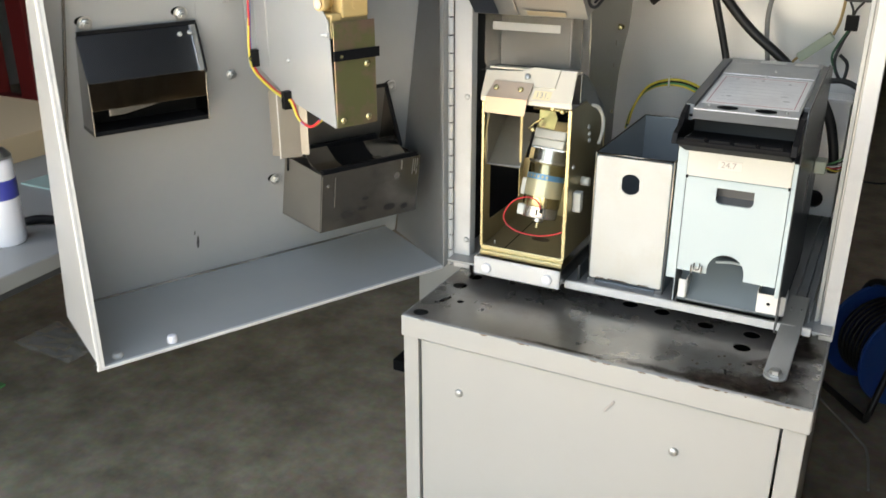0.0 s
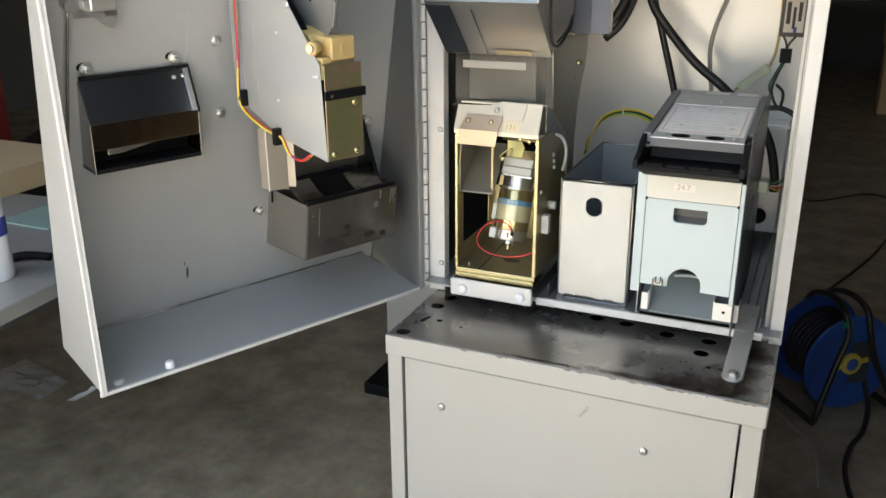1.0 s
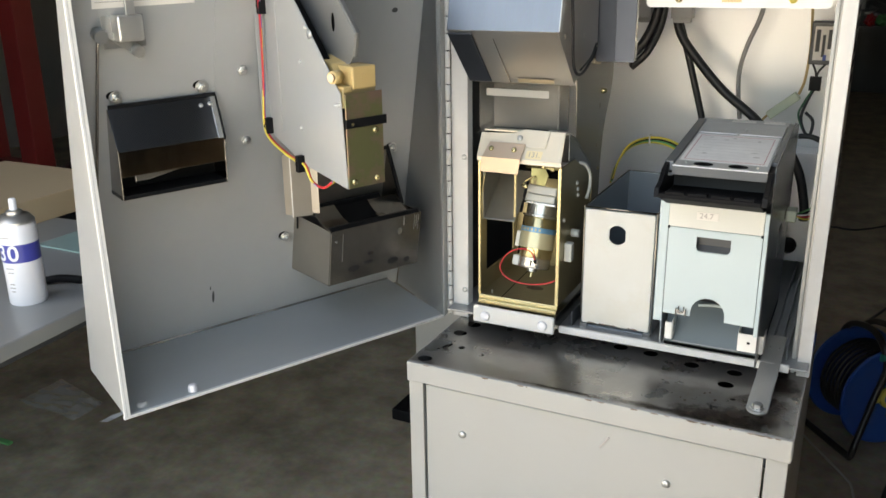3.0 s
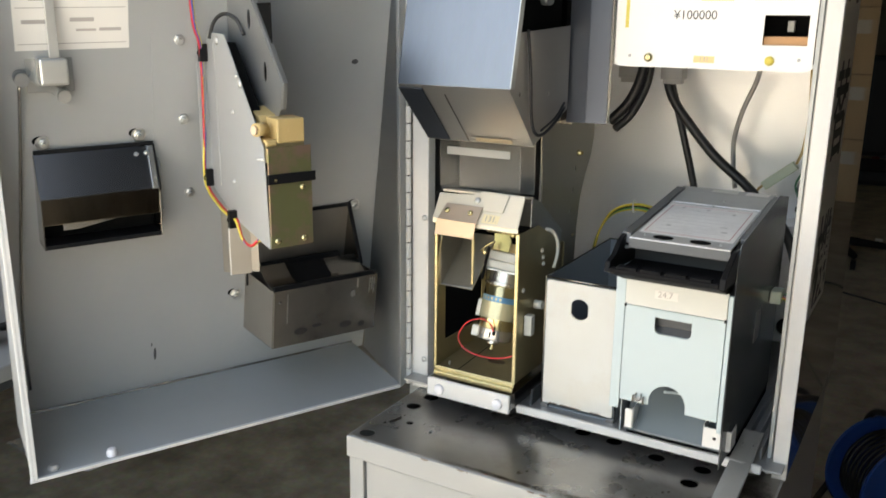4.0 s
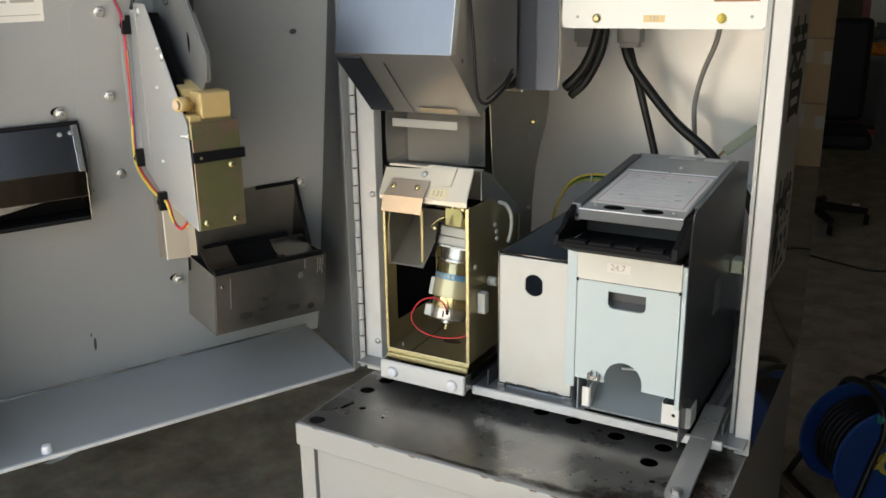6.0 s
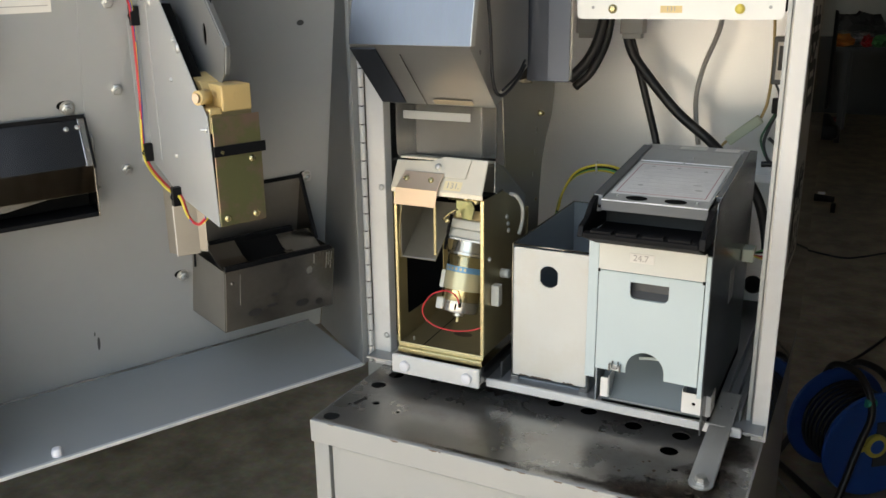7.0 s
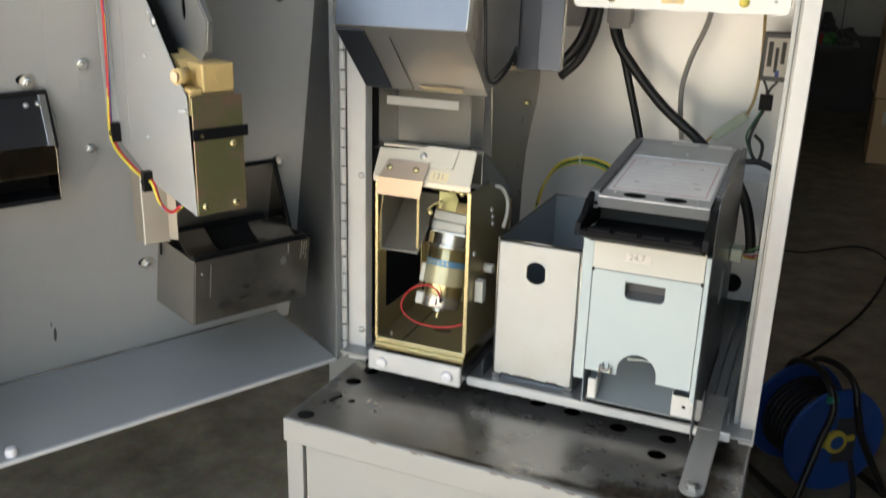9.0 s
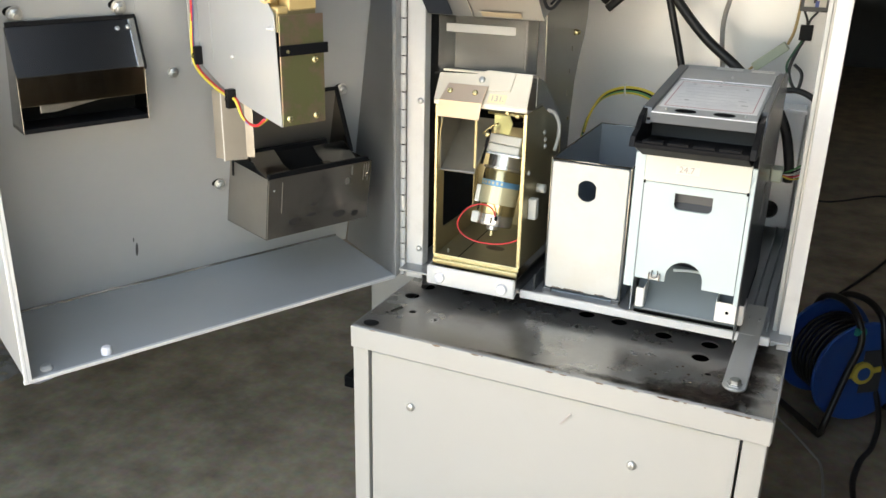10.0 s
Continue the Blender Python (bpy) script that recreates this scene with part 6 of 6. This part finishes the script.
    part("lead_plug", box(0.482, 0.502, 0.59, 0.604, 1.005, 1.03), M_BLACK, t, bevel=0.001)
    part("green_lead", tube([(0.49, 0.597, 1.005), (0.482, 0.595, 0.985), (0.475, 0.59, 0.955), (0.484, 0.585, 0.93), (0.494, 0.585, 0.925), (0.496, 0.59, 0.95), (0.482, 0.59, 0.965)], 0.0028, 6, 5), M_RUBBER, t)
    part("green_lead", tube([(0.488, 0.595, 1.005), (0.476, 0.592, 0.98), (0.47, 0.59, 0.96), (0.48, 0.585, 0.935)], 0.002, 6, 5), mat("dark_green_wire", (0.03, 0.12, 0.06), 0.4), t)
    g = thing("power_box", "light grey power box on the cabinet's rear wall", "box")
    part("case", box(0.44, 0.553, 0.62, 0.69, 0.682, 0.898), M_WHITE, g, bevel=0.002)
    part("case_lip", box(0.44, 0.555, 0.615, 0.62, 0.893, 0.90), M_WHITE, g)
    part("grommet", lathe([(0.016, 0), (0.016, 0.006), (0.011, 0.016), (0.008, 0.016)], 16, Matrix.Translation((0.517, 0.62, 0.714)) @ pose(0, 0, 0, 90, 0, 0)), M_BLACK, g)
    part("black_hose", tube([(0.500, 0.5, 0.935), (0.515, 0.5, 0.914), (0.531, 0.5, 0.88), (0.543, 0.5, 0.83), (0.545, 0.5, 0.80)], 0.008, 10, 5), M_RUBBER, g)
    part("black_hose", tube([(0.515, 0.585, 0.937), (0.535, 0.585, 0.938), (0.556, 0.585, 0.93), (0.578, 0.585, 0.912)], 0.005, 10, 5), M_RUBBER, g)
    c = thing("wire_plug", "nylon plug with coloured wires beside the bill unit", "connector")
    part("plug", box(0.5245, 0.541, 0.36, 0.39, 0.833, 0.853), M_NYLON, c, bevel=0.002)
    for k, m in enumerate((M_YWIRE, M_RED, M_WHITEWIRE, M_BLACK, M_GREENWIRE)):
        part("wire", tube([(0.540, 0.365 + 0.004 * k, 0.843), (0.556, 0.372, 0.838 + 0.004 * k), (0.575, 0.385, 0.843 + 0.006 * k)], 0.0014, 6, 4), m, c)


cabinet_wiring()


# ---- round about ----
def work_table():
    t = thing("work_table", "grey laminate work table beside the machine", "table")
    z = 0.665
    m = pose(-0.60, -0.30, 0, 0, 0, 4)
    part("tabletop", box(-1.6, 0.0, -0.42, 0.62, z - 0.028, z, m=m), M_TABLE, t, "worn grey laminate top", bevel=0.003)
    part("apron", box(-1.55, -0.12, -0.38, 0.55, z - 0.10, z - 0.028, m=m), M_DARKGREY, t)
    for x in (-1.45, -0.95):
        for y in (-0.34, 0.45):
            part("leg", box(x - 0.02, x + 0.02, y - 0.02, y + 0.02, 0, z - 0.1, m=m), M_DARKGREY, t)
    s = thing("spray_can", "white aerosol spray can with a dark blue band", "spray can")
    P = pose(-0.735, -0.135, z, 0, 0, 25) @ Matrix.Diagonal((1, 1, 1.16, 1))
    part("can_body", lathe([(0.031, 0.0), (0.033, 0.003), (0.033, 0.128), (0.031, 0.132)], 36, P), M_CANWHITE, s, "white printed can body", smooth=False)
    part("blue_band", lathe([(0.0331, 0.072), (0.0333, 0.0722), (0.0333, 0.101), (0.0331, 0.1012)], 36, P), M_CANBLUE, s)
    part("can_shoulder", lathe([(0.0325, 0.132), (0.0325, 0.135), (0.024, 0.144), (0.014, 0.146)], 36, P), M_ZINC, s)
    part("valve_cup", lathe([(0.014, 0.146), (0.014, 0.150), (0.009, 0.152)], 20, P), M_ZINC, s)
    part("nozzle", lathe([(0.0065, 0.150), (0.0065, 0.168), (0.005, 0.170)], 14, P), M_CANWHITE, s)
    for a0, w, h in ((-80, 0.020, 0.112), (-80, 0.016, 0.062), (-78, 0.012, 0.055), (-80, 0.010, 0.036), (-80, 0.012, 0.030), (-80, 0.008, 0.024)):
        a = radians(a0)
        part("print_bar", box(-w / 2, w / 2, -0.0333, -0.0325, h * 1.16, h * 1.16 + 0.0022, m=Matrix.Translation((-0.735, -0.135, z)) @ pose(0, 0, 0, 0, 0, a0 + 90)), M_INKPALE, s)
    for k, ch in enumerate("30"):
        a = radians(-98 + 38 * k)
        lettering("digit", ch, 0.041, Matrix.Translation((-0.735 + 0.0336 * math.cos(a), -0.135 + 0.0336 * math.sin(a), z + 0.1005)) @ pose(0, 0, 0, 90, 0, math.degrees(a) + 90), M_CANWHITE, s, 0.0002, 0.0006)
    d = thing("pliers", "black handled tool lying on the table", "tool")
    part("handle", tube([(-0.775, -0.065, z + 0.008), (-0.755, -0.052, z + 0.012), (-0.735, -0.038, z + 0.010), (-0.712, -0.03, z + 0.008)], 0.008, 8, 4), M_BLACK, d)
    g = thing("glass_sheet", "small greenish glass sheet on the table", "sheet")
    part("sheet", box(-1.0, -0.86, 0.1, 0.24, z + 0.0005, z + 0.004, m=None), mat("green_glass_sheet", (0.3, 0.42, 0.38), 0.1), g)
    c = thing("cardboard_flap", "opened brown cardboard carton lying on the table", "carton")
    part("carton_base", box(-1.6, -1.15, 0.05, 0.5, z, z + 0.06, m=None), M_CARD, c)
    part("carton_flap", prism([(-1.6, 0.06), (-1.15, 0.06), (-1.08, 0.12), (-1.55, 0.14)], lambda p, q, r: (p, r, z + q), 0.05, 0.055), M_CARD, c)


work_table()


def red_rack():
    t = thing("red_rack", "dark red steel stand behind the table", "stand")
    for x in (-3.05, -2.75):
        part("post", box(x - 0.05, x + 0.05, 1.46, 1.56, 0, 2.4), M_REDPAINT, t, bevel=0.004)
    for z in (0.35, 1.4, 2.2):
        part("cross_bar", box(-3.0, -2.8, 1.48, 1.54, z, z + 0.06), M_REDPAINT, t)
    c = thing("carton", "brown cardboard carton behind the red stand", "carton", group="cartons")
    part("carton_body", box(-2.75, -2.0, 1.9, 2.5, 0, 1.3), M_CARD, c, bevel=0.004)
    b = thing("black_bag", "black bag on the floor behind the table", "bag")
    bm = lathe([(0.1, 0.0), (0.22, 0.05), (0.25, 0.25), (0.2, 0.42), (0.08, 0.5)], 14, pose(-2.35, 1.55, 0))
    for v in bm.verts:
        v.co += Vector((noise.noise(v.co * 6), noise.noise(v.co * 6 + Vector((9, 0, 0))), 0)) * 0.05
    part("bag", bm, M_BLACK, b, smooth=True)


red_rack()


def cable_reel():
    t = thing("cable_reel", "blue plastic cable reel with a black tubular stand", "cable reel")
    C = Vector((0.730, 1.262, 0.148))
    ax = Vector((0.60, -0.80, 0)).normalized()
    R = Matrix.Translation(C) @ ax.to_track_quat("Z", "Y").to_matrix().to_4x4()
    disc = [(0.03, 0.0), (0.112, 0.0), (0.122, 0.004), (0.136, 0.004), (0.139, 0.008), (0.136, 0.014), (0.12, 0.014), (0.11, 0.01), (0.03, 0.01)]
    part("flange", lathe(disc, 48, R @ Matrix.Translation((0, 0, 0.055))), M_BLUE, t, "blue plastic flange")
    part("flange", lathe(disc, 48, R @ Matrix.Translation((0, 0, -0.095))), M_BLUE, t, "blue plastic flange")
    part("core", lathe([(0.06, -0.082), (0.06, 0.055)], 24, R), M_BLUE, t)
    for k in range(17):
        z = -0.075 + 0.0078 * k
        rr = 0.100 + 0.006 * (k % 2)
        coil = bmesh.new()
        add_tube(coil, [R @ Vector((rr * math.cos(a), rr * math.sin(a), z)) for a in (2 * math.pi * i / 30 for i in range(31))], 0.0045, 6, 1, False)
        part("cable_turn", coil, M_RUBBER, t, "black wound cable")
    part("hub_ring", lathe([(0.022, 0.066), (0.03, 0.066), (0.03, 0.076), (0.024, 0.078), (0.022, 0.078)], 24, R), M_YELLOW, t, "yellow hub ring")
    part("hub_wing", box(-0.052, 0.052, -0.007, 0.007, 0.068, 0.074, m=R @ pose(0, 0, 0, 0, 0, 8)), M_YELLOW, t)
    part("hub_cap", lathe([(0.021, 0.064), (0.021, 0.076), (0.016, 0.08)], 20, R), M_BLUE, t)
    side = ax.cross(Vector((0, 0, 1)))
    up = Vector((0, 0, 1))
    def P(s, z, d):
        p = C + side * s + ax * d
        return (p.x, p.y, z)
    fr = mat("black_lacquered_tube", (0.022, 0.019, 0.017), 0.28, scale=10)
    part("stand_tube", tube([P(-0.13, 0.013, 0.12), P(-0.06, 0.16, 0.088), P(-0.034, 0.24, 0.085), P(-0.034, 0.295, 0.06), P(-0.03, 0.318, 0.0), P(-0.03, 0.295, -0.085), P(-0.04, 0.22, -0.115), P(-0.08, 0.13, -0.115), P(-0.13, 0.013, -0.135)], 0.009, 10, 5), fr, t, "dark tubular stand")
    part("stand_tube", tube([P(0.13, 0.013, 0.12), P(0.06, 0.16, 0.088), P(0.034, 0.24, 0.085), P(0.034, 0.295, 0.06), P(0.03, 0.318, 0.0), P(0.03, 0.295, -0.085), P(0.04, 0.22, -0.115), P(0.08, 0.13, -0.115), P(0.13, 0.013, -0.135)], 0.009, 10, 5), fr, t, "dark tubular stand")
    part("foot_tube", tube([P(-0.13, 0.012, 0.12), P(-0.135, 0.012, -0.135)], 0.0095, 10, 1), fr, t)
    part("foot_tube", tube([P(0.13, 0.012, 0.12), P(0.135, 0.012, -0.135)], 0.0095, 10, 1), fr, t)
    part("axle_plate", box(-0.06, 0.06, -0.06, 0.0, 0.066, 0.069, m=R @ pose(0, 0, 0, 0, 0, 90)), M_DARKGREY, t)
    part("green_tag", tube([P(0.022, 0.268, 0.074), P(0.046, 0.268, 0.074)], 0.0105, 10, 1), mat("green_tape", (0.03, 0.35, 0.25), 0.4), t)
    f = thing("floor_cable", "black extension cable lying on the floor", "cable", group="floor cables")
    part("sheath", tube([(0.30, 3.42, 0.006), (0.453, 3.342, 0.006), (0.61, 3.275, 0.006), (0.70, 3.33, 0.006), (0.781, 3.419, 0.006), (0.88, 3.51, 0.006), (0.966, 3.47, 0.006), (1.015, 3.32, 0.006), (0.99, 3.05, 0.006), (0.944, 2.81, 0.006), (0.866, 2.51, 0.006), (0.735, 2.14, 0.006), (0.667, 1.98, 0.006), (0.64, 1.75, 0.006), (0.66, 1.45, 0.08)], 0.005, 8, 6), M_RUBBER, f)
    f = thing("floor_cable", "thick black cable running from the reel", "cable", group="floor cables")
    part("sheath", tube([(0.80, 1.28, 0.12), (0.83, 1.2, 0.04), (0.82, 1.1, 0.008), (0.79, 1.0, 0.008), (0.78, 0.85, 0.008), (0.83, 0.55, 0.008)], 0.007, 8, 6), M_RUBBER, f)
    f = thing("floor_cable", "thin grey wire on the floor near the reel", "cable", group="floor cables")
    part("sheath", tube([(0.548, 1.23, 0.004), (0.6, 1.14, 0.004), (0.684, 1.01, 0.004), (0.71, 0.95, 0.004), (0.72, 0.8, 0.004)], 0.003, 8, 5), M_GREYWIRE, f)


cable_reel()


def carton(x, y, w, d, h, z, yaw, label):
    c = thing("carton", label, "carton", group="cartons")
    m = pose(x, y, z, 0, 0, yaw)
    part("carton_body", box(0, w, 0, d, 0, h, m=m), M_CARD, c, bevel=0.006)
    part("tape", box(0.4 * w, 0.4 * w + 0.06, -0.001, 0.0, h * 0.62, h, m=m), M_PAPER, c)
    part("label", box(0.1 * w, 0.1 * w + 0.1, -0.001, 0.0, h * 0.6, h * 0.8, m=m), M_PAPER, c)
    part("flap_gap", box(0.0, w, -0.0012, 0.0, h - 0.006, h - 0.002, m=m), M_GAPSHADE, c)


for k in range(4):
    carton(0.985 - 0.01 * (k % 2), 5.76, 0.6, 0.6, 0.452, 0.453 * k, -1 + k, "brown cardboard carton in a stack on the floor")


def far_table():
    t = thing("far_table", "dark work table heaped with clutter", "table")
    part("tabletop", box(-1.2, 0.85, 6.45, 7.25, 0.705, 0.74), M_DARKGREY, t)
    for x in (-1.15, -0.3, 0.42):
        for y in (6.5, 7.2):
            part("leg", box(x - 0.02, x + 0.02, y - 0.02, y + 0.02, 0, 0.705), M_DARKGREY, t)
    rnd = random.Random(4)
    for label, m, x, w, h in (("orange plastic tool case", M_CASE, 0.12, 0.24, 0.05), ("silver crumpled plastic bag", M_SILVERBAG, 0.22, 0.42, 0.06), ("dark crumpled sack", M_DARKGREY, 0.24, 0.4, 0.13), ("dark grey plastic bag", M_RAIL, 0.52, 0.15, 0.07), ("green packet", M_GREENWIRE, 0.42, 0.12, 0.05), ("red packet", M_SIGNRED, 0.33, 0.08, 0.045)):
        c = thing("clutter_bag", label + " on the far table", "bag", group="clutter on the far table")
        bm = bmesh.new()
        bmesh.ops.create_icosphere(bm, subdivisions=3, radius=1.0)
        x += 0.22
        dy = 6.83 if "sack" in label else 6.67 if "silver" in label else 6.52
        for v in bm.verts:
            k = noise.noise(v.co * 2.3 + Vector((x * 30, 0, 0)))
            v.co = Vector((v.co.x * w * 0.5 * (1 + 0.5 * k), v.co.y * 0.12 * (1 + 0.4 * k), max(-0.9, v.co.z) * h * (1 + 0.5 * k)))
            v.co += Vector((x, dy + rnd.uniform(0, 0.002), 0.74 + h * 0.9))
        part("bag", bm, m, c)
    f = thing("white_cabinet", "pale grey metal cabinet against the far wall", "cabinet")
    part("cabinet_body", box(0.1, 1.3, 8.2, 8.8, 0.72, 2.0), M_GREY, f, bevel=0.01)
    part("cabinet_foot", box(0.1, 1.3, 8.22, 8.8, 0.0, 0.72), M_DARKGREY, f)
    part("door_split", box(0.72, 0.73, 8.198, 8.2, 0.74, 1.95), M_DARKGREY, f)
    r = thing("red_stand", "red steel post beside the far table", "stand")
    part("post", box(0.14, 0.2, 7.5, 7.56, 0, 2.0), M_REDPAINT, r)
    part("post_foot", box(-0.05, 0.4, 7.45, 7.6, 0, 0.05), M_REDPAINT, r)
    part("hose", tube([(0.22, 7.5, 1.4), (0.35, 7.48, 1.12), (0.5, 7.48, 1.17), (0.48, 7.5, 1.4)], 0.012, 8, 5), M_RUBBER, r)


far_table()


def office_chair():
    t = thing("office_chair", "black office chair with a five-star base", "chair")
    C = Vector((0.24, 4.10, 0))
    part("seat", box(-0.24, 0.24, -0.24, 0.24, 0.44, 0.52, m=pose(C.x + 0.01, C.y, 0, 0, 0, 8)), M_BLACK, t, bevel=0.03)
    part("backrest", box(-0.22, 0.22, 0.2, 0.27, 0.53, 1.08, m=pose(C.x + 0.01, C.y, 0, 0, 0, 8)), M_BLACK, t, bevel=0.03)
    part("backrest_stem", box(-0.03, 0.03, 0.22, 0.26, 0.4, 0.6, m=pose(C.x + 0.01, C.y, 0, 0, 0, 8)), M_BLACK, t)
    part("gas_lift", rod((C.x, C.y, 0.08), (C.x, C.y, 0.44), 0.028), M_BLACK, t)
    for k in range(5):
        a = radians(72 * k + 10)
        e = C + Vector((0.29 * math.cos(a), 0.29 * math.sin(a), 0))
        part("base_arm", tube([(C.x, C.y, 0.1), (e.x, e.y, 0.075)], [0.028, 0.018], 8, 1), M_BLACK, t)
        w = part("castor", rod((e.x - 0.012, e.y, 0.028), (e.x + 0.012, e.y, 0.028), 0.028, 14), M_BLACK, t)


office_chair()


def floor_litter():
    t = thing("plastic_bag", "clear plastic bag lying on the floor by the table", "bag")
    bm = bmesh.new()
    n = 14
    g = [[bm.verts.new((-1.58 + 0.25 * i / n, 0.385 + (0.16 - 0.05 * i / n) * j / n - 0.01 * i / n, 0.004 + 0.014 * abs(noise.noise(Vector((i * 0.5, j * 0.5, 3)))))) for j in range(n + 1)] for i in range(n + 1)]
    for i in range(n):
        for j in range(n):
            bm.faces.new((g[i][j], g[i + 1][j], g[i + 1][j + 1], g[i][j + 1]))
    part("film", bm, M_BAG, t, smooth=True)
    f = thing("foil_strip", "crumpled silver foil strip on the floor", "litter")
    bm = bmesh.new()
    g = [[bm.verts.new((-1.258 + 0.003 * i + 0.012 * j, 0.40 + 0.013 * i + 0.004 * j, 0.004 + 0.016 * abs(noise.noise(Vector((i * 0.9, j, 1)))))) for j in range(3)] for i in range(9)]
    for i in range(8):
        for j in range(2):
            bm.faces.new((g[i][j], g[i + 1][j], g[i + 1][j + 1], g[i][j + 1]))
    part("foil", bm, M_CANWHITE, f)
    b = thing("cream_pedestal", "low cream steel pedestal on a black plinth behind the machine", "pedestal")
    part("plinth", prism([(-0.497, 0.775), (-0.36, 0.775), (-0.30, 1.16), (-0.497, 1.16)], XY, 0.0, 0.035), M_BLACK, b, bevel=0.004)
    part("pedestal_body", prism([(-0.508, 0.95), (-0.30, 0.93), (-0.28, 1.16), (-0.508, 1.16)], XY, 0.035, 0.33), M_CREAM, b, bevel=0.004)
    g = thing("green_scrap", "small green plastic scrap on the floor", "litter")
    part("scrap", box(-1.44, -1.39, 0.2, 0.216, 0.0, 0.006), M_GREENWIRE, g)
    w = thing("floor_scraps", "small white and orange scraps on the floor", "litter")
    part("scrap", box(0.42, 0.46, 4.6, 4.63, 0, 0.01), M_CANWHITE, w)
    part("scrap", box(0.33, 0.36, 4.52, 4.55, 0, 0.01), M_TAN, w)


floor_litter()
